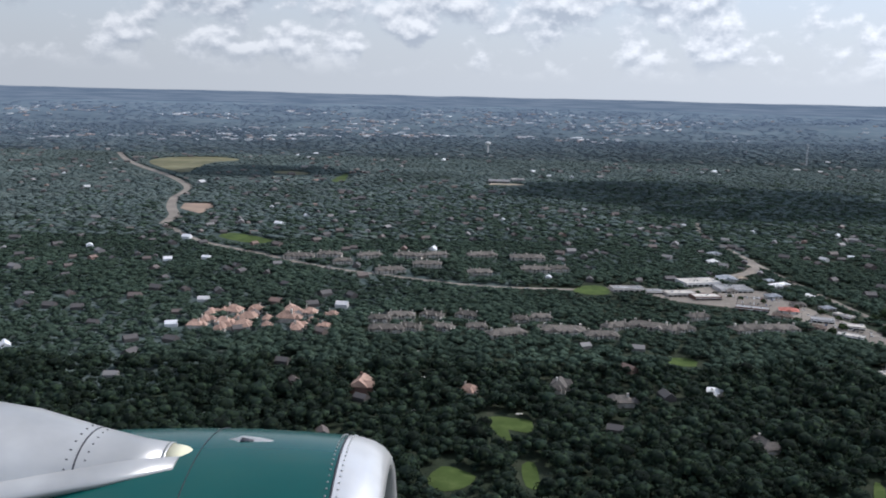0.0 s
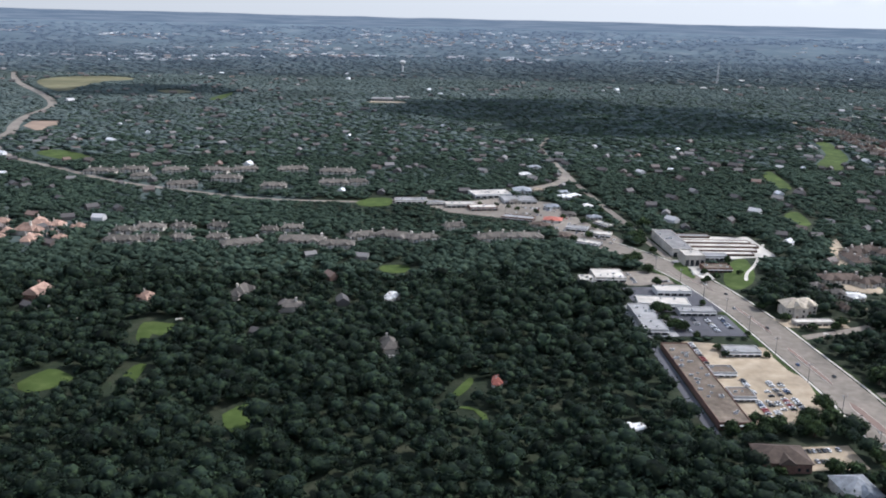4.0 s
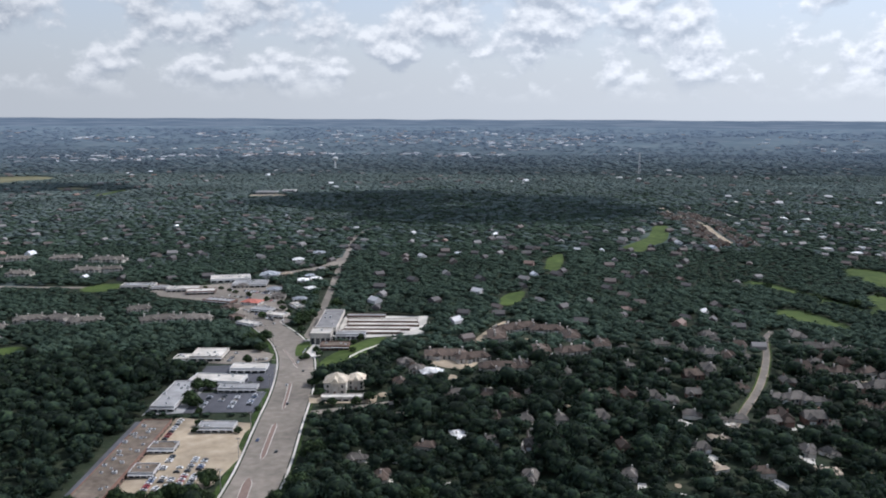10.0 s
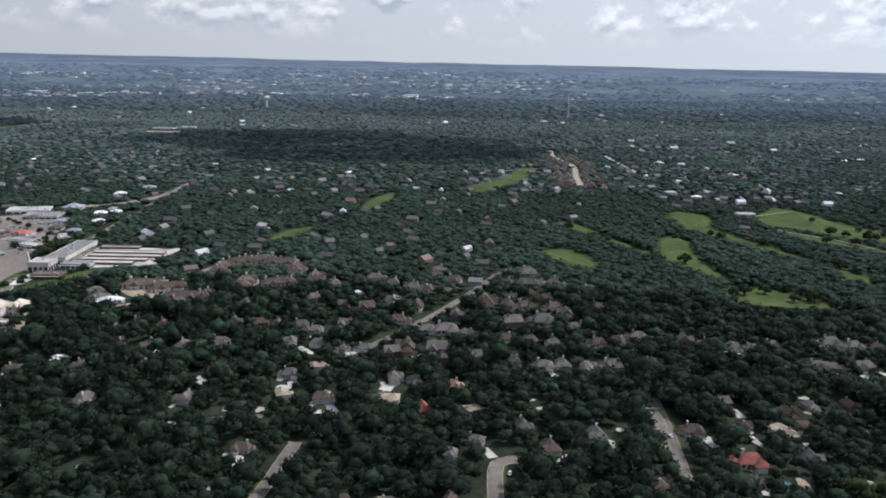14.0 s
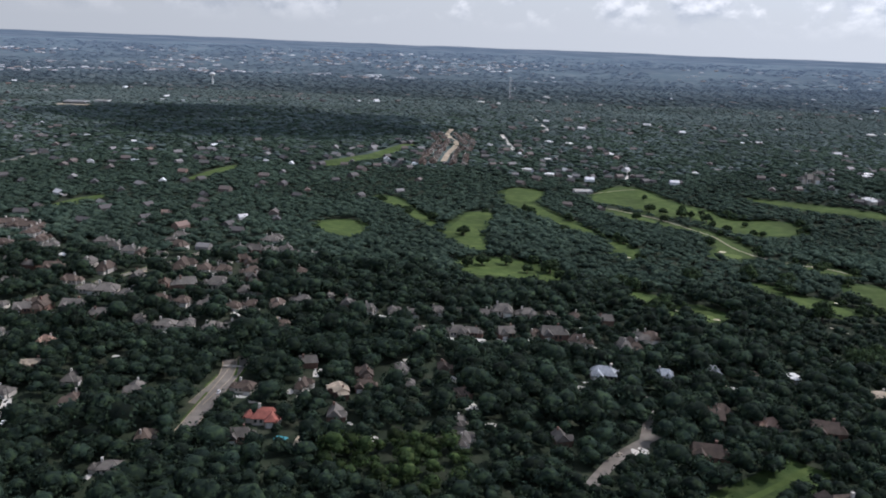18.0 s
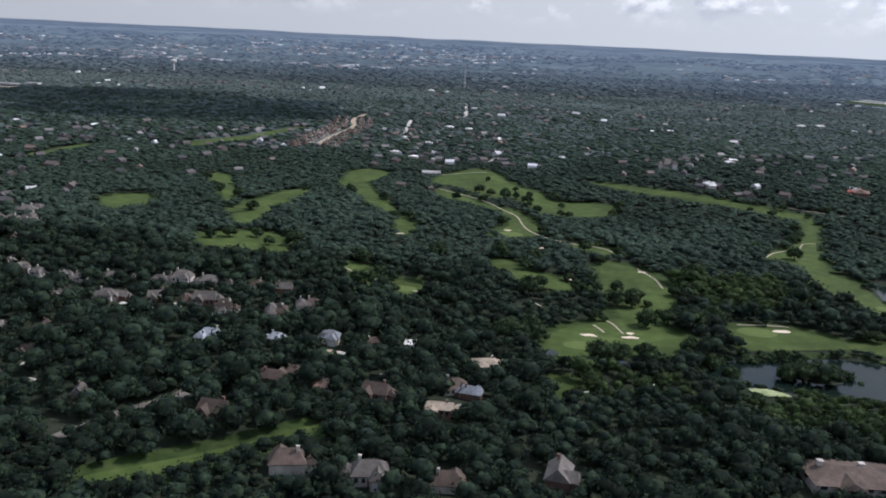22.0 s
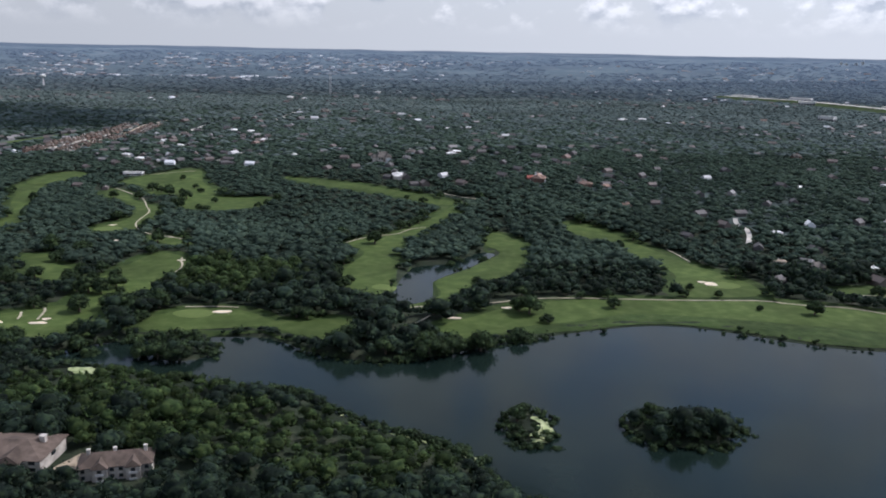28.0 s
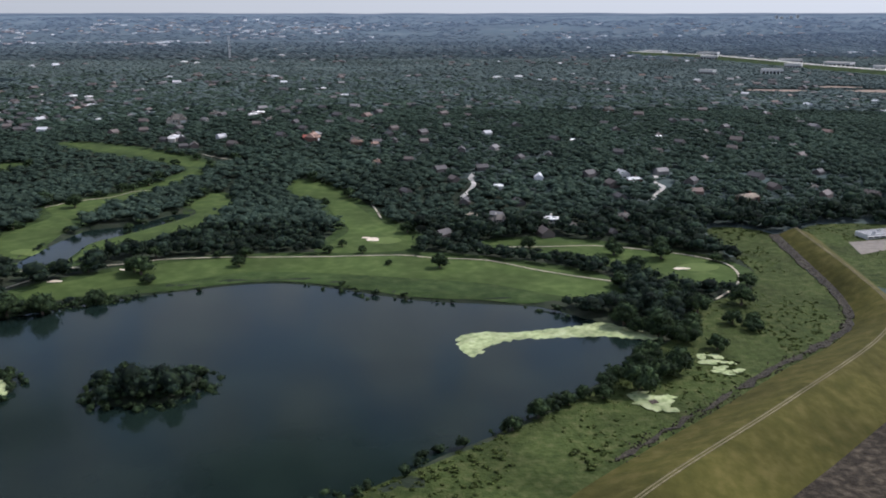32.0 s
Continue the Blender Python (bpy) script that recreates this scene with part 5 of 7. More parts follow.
# paved lots first, the buildings stand on them
LOTS = [
    ([(251, 326), (283, 318), (286, 284), (282, 262), (276, 252), (252, 252)], TAN_LOT_MAT, "tan concrete parking lot"),
    ([(252, 357), (281, 357), (281, 331), (252, 331)], LOT_MAT, "dark asphalt parking lot"),
    ([(259, 237), (278, 238), (278, 224), (260, 223)], TAN_LOT_MAT, "small pale parking lot"),
    ([(236, 372), (252, 372), (252, 331), (236, 329)], GREY_ROOF, "grey service yard"),
    ([(231, 428), (262, 430), (272, 420), (272, 406), (252, 403), (233, 408)], ROAD_MAT, "pale parking apron"),
    ([(243, 400), (278, 402), (282, 362), (244, 362)], LOT_MAT, "grey yard between shops"),
    ([(165, 610), (200, 630), (240, 618), (252, 560), (268, 500), (262, 484), (240, 530), (205, 585)], ROAD_MAT, "pale parking lot between shops"),
    ([(112, 618), (140, 630), (160, 615), (150, 610)], ROAD_MAT, "pale parking lot"),
    ([(290, 512), (350, 512), (348, 462), (318, 455), (290, 460)], CONCRETE_MAT, "pale concrete yard of the storage depot"),
    ([(284, 452), (296, 455), (296, 415), (290, 412)], CONCRETE_MAT, "pale concrete walk"),
    ([(236, 322), (240, 322), (240, 244), (236.5, 244)], LOT_MAT, "dark asphalt alley behind the shops"),
    ([(300, 352), (330, 350), (330, 340), (302, 341)], TAN_LOT_MAT, "tan forecourt"),
    ([(58, 1324), (118, 1326), (116, 1345), (60, 1345)], TAN_LOT_MAT, "pale yard in front of the school"),
    ([(1386, 342), (1412, 350), (1414, 362), (1390, 360)], ROAD_MAT, "pale yard behind the dam"),
    ([(1640, 1075), (1690, 1062), (1738, 1078), (1720, 1100), (1660, 1104)], EARTH_MAT, "bare tan earth of a building site"),
    ([(1772, 1062), (1820, 1044), (1886, 1052), (1880, 1084), (1830, 1098), (1784, 1090)], EARTH_MAT, "bare tan earth of a building site"),
    ([(1740, 1140), (1800, 1128), (1850, 1140), (1800, 1162)], EARTH_MAT, "bare tan earth of a building site"),
    ([(-323, 995), (-333, 1042), (-299, 1045), (-282, 999), (-288, 955)], EARTH_MAT, "bare pinkish earth beside the highway"),
    ([(150, 598), (161, 580), (188, 568), (213, 553), (222, 573), (200, 584), (172, 590)], ROAD_MAT, "tan parking lot between shops"),
    ([(934, 212), (939, 210), (939, 203), (929, 201)], TAN_LOT_MAT, "tan driveway beside the apartments"),
    ([(333, 218), (346, 240), (352, 238), (345, 215)], TAN_LOT_MAT, "tan driveway court"),
    ([(352, 208), (375, 214), (378, 205), (355, 200)], TAN_LOT_MAT, "tan driveway court"),
]
for k, (pts, mat, label) in enumerate(LOTS):
    patch("parking_lot", np.array(pts, float), mat, 0.22 + 0.02 * (k % 4), 8, label=label, category="pavement", chart=7)
for pts, label in (([(348, 410), (356, 395), (369, 389), (376, 403), (366, 415)], "pale lot between the offices"), ([(390, 485), (375, 444), (382, 447), (398, 485), (405, 508)], "pale driveway of the brown-roofed apartments")):
    patch("parking_lot", smooth_line(pts, 4, True), TAN_LOT_MAT, 0.24, 6, label=label, category="pavement", chart=8)
# kerbs and medians of the main road
def rounded(line, width):
    """A strip that tapers to rounded ends."""
    d = np.gradient(line, axis=0)
    d /= np.linalg.norm(d, axis=1)[:, None]
    side = np.c_[-d[:, 1], d[:, 0]]
    u = np.linspace(-1, 1, len(line))[:, None]
    w = width / 2 * np.clip((1 - np.abs(u) ** 6) * 1.1 + 0.05, 0, 1)
    return np.r_[line + side * w, (line - side * w)[::-1]]


for line, width in (([(289.3, 370), (290.9, 352), (292.5, 333)], 1.7), ([(274.4, 431.4), (282, 412), (288.5, 393)], 1.2), ([(292.3, 318), (293.2, 300), (294.2, 282)], 2.2), ([(293.2, 267.5), (294.3, 250), (295.4, 232)], 3.4), ([(295, 226), (296, 213), (297, 195)], 2.4)):
    c = smooth_line(line, 1.5)
    patch("median", rounded(c, width), CONCRETE_MAT, 0.30, 5, label="pale kerb round a road median", category="kerb", chart=3)
    patch("median", rounded(c, width - 0.5), MEDIAN_MAT, 0.36, 5, label="brown paved median of the road", category="median", chart=3)
for side in (-1, 1):
    base = smooth_line([(297, 150), (295, 208), (295, 233), (296, 272), (294, 315), (292, 356), (288, 392), (282, 423), (271, 456), (252, 494)], 6)
    d = np.gradient(base, axis=0)
    d /= np.linalg.norm(d, axis=1)[:, None]
    line = base + side * 9.2 * np.c_[-d[:, 1], d[:, 0]]
    patch("pavement", ribbon(line, 0.8), CONCRETE_MAT, 0.26, 5, label="pale concrete pavement beside the road", category="pavement", chart=3)
    patch("verge", ribbon(base + side * (10.9 if side > 0 else 10.3) * np.c_[-d[:, 1], d[:, 0]], 2.0 if side > 0 else 0.8), ROUGH_MAT, 0.2, 5, label="green grass verge", category="grass", chart=3)
patch("lawn", smooth_line([(281, 440), (288, 448), (288, 425), (284, 415)], 4, True), FAIRWAY_MAT, 0.3, 4, label="green triangular lawn at the junction", category="grass")
patch("lawn", smooth_line([(-225, 806), (-213, 827), (-167, 788), (-186, 774)], 5, True), FAIRWAY_MAT, 0.3, 5, label="green verge beside the winding road", category="grass")
patch("lawn", smooth_line([(-191, 1353), (-182, 1470), (-168, 1357), (-181, 1325)], 8, True), FAIRWAY_MAT, 0.3, 8, label="far green clearing in the woods", category="grass")
patch("lawn", smooth_line([(94, 608), (106, 626), (120, 623), (119, 600), (102, 596)], 5, True), FAIRWAY_MAT, 0.3, 5, label="green verge beside the shops", category="grass")

make_shop("shopping_arcade", 246, 284, 11, 70, 1.9, 0, BRICK_MAT, GRAVEL_ROOF, "long brown shopping arcade with gravel roof and many roof units", 3, 26, seed=1)
make_shop("shop", 256.5, 293, 9.5, 7, 1.65, 0, STONE_MAT, GRAVEL_ROOF, "brown wing of shops with columns", 4, 2, seed=2)
make_shop("shop", 256.5, 273, 8.5, 8, 1.65, 0, STONE_MAT, GRAVEL_ROOF, "brown wing of shops with columns", 4, 2, seed=3)
make_shop("shop", 271, 312, 14, 7, 1.98, 0, STONE_MAT, GREY_ROOF, "low shop with grey flat roof at the lot", 5, 2, seed=4)
make_shop("workshop", 243, 350, 10, 34, 2.38, 0, STONE_MAT, GREY_ROOF, "grey flat-roofed workshop behind trees", 3, 7, seed=5)
make_shop("shop", 256, 372, 24, 11, 2.38, -6, TRIM_MAT, PALE_ROOF, "white shop with bright pale roof", 5, 3, seed=6)
make_shop("shop", 268, 360, 17, 6.5, 1.98, 0, STONE_MAT, GREY_ROOF, "low grey shop facing the parking lot", 6, 3, seed=7)
make_shop("warehouse", 266, 391, 17, 9, 2.24, 0, TRIM_MAT, PALE_ROOF, "long pale warehouse with white walls", 5, 2, seed=8)
make_shop("restaurant", 240, 417, 16, 16, 2.51, 0, WALL_MAT, PALE_ROOF, "tan restaurant with bright flat roof and roof units", 4, 6, seed=9)
make_shop("shop", 228, 412, 8, 9, 1.85, 0, WALL_MAT, PALE_ROOF, "small tan shop annex", 3, 2, seed=10)
make_shop("storage_building", 293, 484, 12, 46, 4.80, 0, WALL_MAT, MID_ROOF, "tall tan block storage building with grey roof", 4, 5, seed=11, canopy=False)
make_shop("storage_building", 293, 446, 11, 12, 6.00, 0, WALL_MAT, PALE_ROOF, "tan tower end of the storage building", 4, 1, seed=12, canopy=False)
for y, x1, w in ((510, 312, 24), (494, 323, 42), (484, 324, 42), (474, 321, 38), (465, 318, 34)):
    make_shop("storage_row", x1, y, w, 6.2, 1.2, 0, DOOR_MAT, PALE_ROOF if y != 510 else GREY_ROOF, "long low row of storage lockers with pale roof", 10, 0, seed=y, canopy=False)
make_shop("office", 302, 432, 15, 9, 2.24, 0, BRICK_MAT, GRAVEL_ROOF, "brick office building with brown flat roof", 6, 3, seed=14)
make_shop("office", 308, 455, 16, 7, 2.64, 0, STONE_MAT, GREY_ROOF, "grey office with dark windows", 6, 2, seed=15)
make_shop("shop", 196, 641, 30, 18, 2.6, 14, TRIM_MAT, PALE_ROOF, "large white supermarket with bright roof", 6, 8, seed=16)
make_shop("shop", 216, 620, 25, 18, 2.4, 5, STONE_MAT, GREY_ROOF, "large shop with grey roof", 6, 5, seed=17)
make_shop("shop", 171, 601, 22, 11, 2.2, 8, WALL_MAT, PALE_ROOF, "tan shop with a pale roof", 6, 4, seed=18)
make_shop("shop", 187, 591, 20, 11, 2.3, 8, BRICK_MAT, PALE_ROOF, "brick shop with a pale roof", 5, 4, seed=19)
make_shop("shop", 135, 613, 24, 11, 2.3, 4, WALL_MAT, GREY_ROOF, "pale shop beside the road", 6, 4, seed=20)
make_shop("shop", 209, 558, 22, 9, 2.11, -20, BRICK_MAT, GREY_ROOF, "row of low brick shops", 6, 3, seed=21)
make_shop("shop", 244, 528, 14, 8, 1.98, -20, STONE_MAT, GREY_ROOF, "small grey shop with flat roof", 4, 2, seed=22)
make_shop("shop", 256, 512, 14, 8, 1.98, -20, WALL_MAT, PALE_ROOF, "small pale shop with flat roof", 4, 2, seed=23)
make_shop("clubhouse", 781, 724, 16, 8, 2.38, 4, TRIM_MAT, PALE_ROOF, "white golf clubhouse with pale roof", 7, 2, seed=24)
make_shop("school", 80, 1360, 34, 18, 4.20, 0, STONE_MAT, GREY_ROOF, "pale school building in far woods", 8, 4, seed=25)
make_shop("school", 112, 1385, 22, 14, 4.60, 0, STONE_MAT, PALE_ROOF, "pale school building in far woods", 6, 3, seed=26)
for k, (x, y, w_) in enumerate(((1850, 2120, 60), (1950, 2020, 50), (1900, 1880, 36), (2010, 1720, 44), (2050, 1600, 50), (1940, 1560, 30), (2075, 1470, 54), (1830, 1409, 34), (1715, 1401, 26))):
    make_shop("warehouse", x, y, w_, w_ * 0.45, 9.0, -50 + 12 * (k % 4), TRIM_MAT, PALE_ROOF, "long white warehouse beside the far highway", 6, 2, seed=50 + k, canopy=False)
make_shop("warehouse", 1408, 368, 18, 8, 1.58, 12, TRIM_MAT, GREY_ROOF, "white warehouse behind the dam", 5, 3, seed=27)


def make_hip_building(name, cx, cy, w, d, h, rise, turn, roof, wall, label):
    b = new(name)
    tagged(b, label, "building")
    part("wall", boxes((-w / 2, w / 2, -d / 2, d / 2, -1, h)), wall, b)
    bm = bmesh.new()
    add_hip(bm, -w / 2 - 0.5, w / 2 + 0.5, -d / 2 - 0.5, d / 2 + 0.5, h, rise)
    part("roof", bm, roof, b)
    part("gable", boxes((-w * 0.16, w * 0.16, -d / 2 - 0.9, -d / 2 + 0.01, 0, h * 0.96)), wall, b)
    bm = bmesh.new()
    add_hip(bm, -w * 0.16 - 0.3, w * 0.16 + 0.3, -d / 2 - 1.3, 0, h, rise * 0.7, hip=0.15)
    part("gable_roof", bm, roof, b)
    n = max(3, int(w / 2.4))
    for k in range(n):
        x = -w / 2 + w * (k + 0.5) / n
        if abs(x) > w * 0.2:
            for z in ((0.5,) if h < 4 else (0.5, h * 0.55)):
                part("window", boxes((x - 0.45, x + 0.45, -d / 2 - 0.05, -d / 2 + 0.02, z, z + 1.1)), GLASS_MAT, b)
    part("door", boxes((-0.45, 0.45, -d / 2 - 0.96, -d / 2 - 0.88, 0, 1.5)), DOOR_MAT, b)
    b.matrix_basis = Matrix.Translation((cx, cy, float(land(cx, cy)) + 0.1)) @ Matrix.Rotation(radians(turn), 4, "Z")
    mark(blob(cx, cy - 2, w * 0.62, d * 0.8, int(cx)), 6)


make_hip_building("office", 311.5, 358, 9.5, 10, 5.2, 3.2, -2, ROOFS["cream"], WALL_MAT, "two-storey limestone office with bright cream hipped roof")
make_hip_building("office", 320, 363, 7, 8, 4.4, 2.4, -2, ROOFS["cream"], WALL_MAT, "two-storey office wing with cream hipped roof")
make_shop("carport", 315.5, 345, 18, 4.6, 1.7, 3, WALL_MAT, PALE_ROOF, "long low carport with flat pale roof beside the office", 6, 0, seed=61, canopy=False)
make_hip_building("house", 351.5, 379, 6.5, 5.5, 2.2, 1.4, 20, ROOFS["white"], WALL_MAT, "small building with white roof between trees")
make_hip_building("house", 340, 397, 6.5, 5.5, 2.4, 1.8, 25, ROOFS["grey"], WALL_MAT, "small grey-roofed building between trees")
make_hip_building("house", 346, 385, 6, 5.5, 2.4, 1.8, -15, ROOFS["grey"], WALL_MAT, "small grey-roofed building between trees")
patch("path", ribbon(smooth_line([(352, 492), (341, 470), (329, 445), (317, 426), (311, 412)], 5), 1.8), CONCRETE_MAT, 0.24, 5, label="pale footpath beside the depot lawn", category="path", chart=8)
for x, y, a, b in ((404, 446, 3, 5), (361.5, 375, 3.4, 5), (341.5, 326.5, 4.4, 2.2), (332.5, 351, 2.2, 3.6), (349, 367, 2.4, 2.2)):
    patch("parking_lot", blob(x, y, a, b, int(x)), TAN_LOT_MAT, 0.26, 4, label="small tan lot between trees", category="pavement", chart=8)
make_hip_building("community_hall", 252, 228, 15, 11, 3.2, 2.6, -4, ROOFS["brown"], BRICK_MAT, "low hall with broad brown shingle roof")
make_hip_building("office", 266, 210, 10, 11, 3.4, 2.6, 3, ROOFS["blue"], WALL_MAT, "small office with light grey hipped roof")
make_hip_building("shop", 223, 657, 14, 12, 2.2, 2.6, 0, ROOFS["blue"], TRIM_MAT, "white shop with peaked pale roof")
make_hip_building("restaurant", 232, 553, 12, 9, 2.0, 1.6, -15, ROOFS["red"], TRIM_MAT, "restaurant with red and white roof")
make_hip_building("shop", 253, 633, 9, 8, 2, 1.7, 10, ROOFS["white"], TRIM_MAT, "small white-roofed shop beside trees")
make_hip_building("shop", 238, 597, 10, 8, 2, 1.6, 10, ROOFS["blue"], TRIM_MAT, "small shop with pale blue-grey roof")
make_hip_building("shop", 234, 728, 10, 8, 2, 1.7, 10, ROOFS["white"], TRIM_MAT, "small white-roofed building by the road")
make_hip_building("shop", 247, 766, 11, 8, 2, 1.7, 10, ROOFS["blue"], TRIM_MAT, "small grey-roofed building by the road")
for x, y, w, d, colour, a in ((222, 538, 12, 8, "brown", -25), (262, 562, 9, 7, "blue", 10), (264, 600, 8, 7, "white", 15), (256, 652, 8, 7, "blue", 0), (232, 508, 10, 7, "brown", -30), (212, 612, 9, 7, "grey", 10), (246, 572, 9, 8, "grey", 0), (262, 640, 8, 7, "white", 20), (236, 660, 8, 6, "tan", 12)):
    make_hip_building("shop", x, y, w, d, 1.9, 1.5, a, ROOFS[colour], WALL_MAT, f"small shop with a {ROOF_WORDS[colour]} roof between trees")
make_shop("shop", 264, 541, 13, 6, 1.85, -60, WALL_MAT, PALE_ROOF, "low pale shop beside the side road", 5, 3, seed=41)
make_shop("shop", 244, 489, 15, 7, 1.85, -35, STONE_MAT, PALE_ROOF, "low pale shop at the junction", 5, 3, seed=42)
make_shop("shop", 153, 606, 14, 8, 1.98, 8, WALL_MAT, GREY_ROOF, "low tan shop beside the road", 6, 3, seed=43)
FAR_HOUSES = {
    "white": [(820, 1045, 7.8), (851, 957, 7.2), (773, 900, 6.1), (743, 823, 7.9), (763, 801, 7.7), (781, 797, 5), (787, 1791, 10.9), (979, 2099, 11.4), (907, 813, 6.3), (1093, 1137, 8.1), (1009, 675, 11), (1062, 783, 7), (1025, 855, 5.6), (1764, 2475, 13), (1387, 1349, 12.2), (1066, 1125, 7.7), (754, 1827, 11.2), (928, 2074, 13), (1056, 775, 7.5), (787, 926, 6.4), (853, 946, 5.8), (1351, 1335, 12.3), (1164, 700, 5.2), (796, 1060, 9.2), (874, 816, 5), (1326, 491, 7.7), (1244, 492, 6.2), (1260, 419, 9.5), (1317, 626, 5), (1385, 629, 5), (1459, 591, 5.3)],
    "grey": [(994, 756, 13), (1152, 643, 9.2), (1236, 422, 7.1), (1299, 415, 6.6), (873, 1399, 11.4), (1075, 743, 6.2), (874, 813, 6.8), (1020, 792, 8.1), (1387, 789, 7.8), (1257, 815, 7.8), (1422, 457, 5), (1271, 409, 5.3)],
    "orange": [(1120, 652, 11.1), (1169, 627, 6.4), (1154, 633, 7.8), (1172, 570, 5.5)],
    "red": [(1115, 658, 5.9)],
    "tan": [(1374, 437, 10.6), (1223, 435, 5)],
}
for colour, places in FAR_HOUSES.items():
    for x, y, size in places:
        house_at(x, y, size, colour, rng_h.randrange(4), rng_h.choice((0, 0, 90)) + rng_h.uniform(-20, 20), y < 800)
# roofs along both sides of the curving street
for k in range(30):
    y = 842 + 9.2 * k
    bend = np.interp(y, [860, 930, 1016, 1110, 1193], [660, 667, 678, 669, 676])
    for side in (-1, 1):
        for row in (9.5, 20.5):
            if rng_h.random() < 0.86:
                house_at(bend + side * row + rng_h.uniform(-1, 1), y + rng_h.uniform(-2, 2), rng_h.uniform(6.5, 8.0), "brown" if rng_h.random() < 0.8 else "grey", rng_h.randrange(4), 90 * side + rng_h.uniform(-8, 8), False)

fill_streets(300, 560, 440, 700, 17, 24, 1, 0.34)
fill_streets(1180, 1480, 400, 720, 24, 30, 2, 0.42, bright=0.12)
fill_streets(940, 1200, 640, 860, 26, 28, 3, 0.42, bright=0.12)
fill_streets(540, 640, 800, 960, 15, 22, 4, 0.5, bright=0.10)
fill_streets(705, 860, 770, 1000, 15, 24, 14, 0.5, bright=0.22)
fill_streets(-300, 230, 760, 1050, 24, 30, 5, 0.5, bright=0.08)
fill_streets(-330, -60, 400, 700, 22, 30, 6, 0.4)
fill_streets(-60, 120, 330, 460, 34, 40, 7, 0.35)
fill_streets(600, 690, 180, 275, 24, 24, 8, 0.30, True, size=(5.5, 7.5))
fill_streets(300, 600, 720, 980, 22, 30, 9, 0.4, bright=0.1)

# swimming pool beside the red-roofed house
pool_mat = material("turquoise pool water", [(0.05, 0.22, 0.26), (0.08, 0.28, 0.32)], rough=0.05, scale=0.5, spec=0.5)
patch("swimming_pool", blob(605, 223, 2.0, 1.6, 3), pool_mat, 0.4, 3, kind="", label="small turquoise swimming pool behind a house", category="pool", chart=6)
patch("patio", smooth_line([(609, 219), (612, 219), (612.5, 226), (610, 227)], 3, True), TAN_LOT_MAT, 0.3, 3, label="pale concrete court beside the pool", category="patio", chart=6)
patch("driveway", smooth_line([(605, 252), (609, 246), (608, 256), (608, 266), (606, 263), (606, 256)], 3, True), CONCRETE_MAT, 0.3, 3, label="pale concrete driveway court", category="driveway", chart=2)

# ---------------------------------------------------------------- driveways and courts
PATIOS_SIZED = [
    (516.8, 376.8, 2.4), (512, 383.1, 1.9), (558.9, 376.8, 2), (551, 324, 1.1), (584.6, 327.4, 1.6), (595.6, 332, 2.4), (609.8, 335, 1.7), (630.9, 330.6, 1.2),
    (603.8, 323.4, 1.2), (701.1, 273.3, 2.5), (684.8, 272.2, 1), (753.9, 282.9, 3.5), (758.3, 279.3, 3), (635.7, 276.1, 1.6), (503.1, 336, 2.5), (713.8, 342.4, 1.5),
    (507.3, 401.8, 1.7), (409.4, 336.6, 2.1), (453.1, 335.9, 1.4), (431.6, 381.7, 1.2), (438.9, 335.4, 1.2), (433.8, 255.1, 1.9), (434.6, 261.5, 1.3), (446.2, 257.2, 1.7),
    (450.6, 281.1, 2.6), (488.1, 277, 2.5), (485.4, 284.1, 1.5), (465.3, 261.5, 1.7), (471.1, 359.3, 1.1), (554.5, 377.7, 1.9), (555.4, 360.1, 1.9), (466.2, 277.5, 1.4),
]
PATIOS_WEST = [(-11, 406), (-5, 418), (-6, 430), (7, 410), (-11, 384), (-25, 369), (-31, 375), (34, 358), (-13, 360), (-53, 359), (-92, 356), (-106, 353), (-77, 355), (-39, 449), (-30, 461), (-14, 451), (29, 449), (-80, 431), (138, 382)]
PATIOS_EAST = [(759, 283), (759, 304), (735, 255), (783, 236), (799, 243), (722, 226), (710, 227), (705, 279), (713, 318), (776, 266), (845, 265), (867, 278), (871, 275), (907, 274), (803, 245), (650, 262), (668, 240), (632, 226), (610, 205), (640, 290), (600, 236), (560, 246), (540, 270), (548, 215), (430, 236), (404, 222), (442, 212), (388, 236), (420, 250), (378, 282), (385, 286), (332, 280), (342, 279), (378, 360), (392, 325), (340, 327), (316, 333), (410, 275), (470, 240), (500, 222), (446, 262), (360, 262), (350, 250), (579, 274), (538, 277), (516, 272), (644, 329), (515, 358), (542, 343), (576, 357), (624, 250), (588, 250), (564, 256), (544, 236), (608, 258), (721, 257), (786, 304), (712, 228), (797, 285), (748, 261)]
for k, (x, y) in enumerate(PATIOS_WEST + PATIOS_EAST):
    rng_p = random.Random(k)
    patch("patio", blob(x, y, rng_p.uniform(1.0, 2.6), rng_p.uniform(0.8, 2.0), k + 60, rough=0.5, n=6), CONCRETE_MAT, 0.2, 3, label="pale concrete patio in a clearing", category="patio", chart=6)
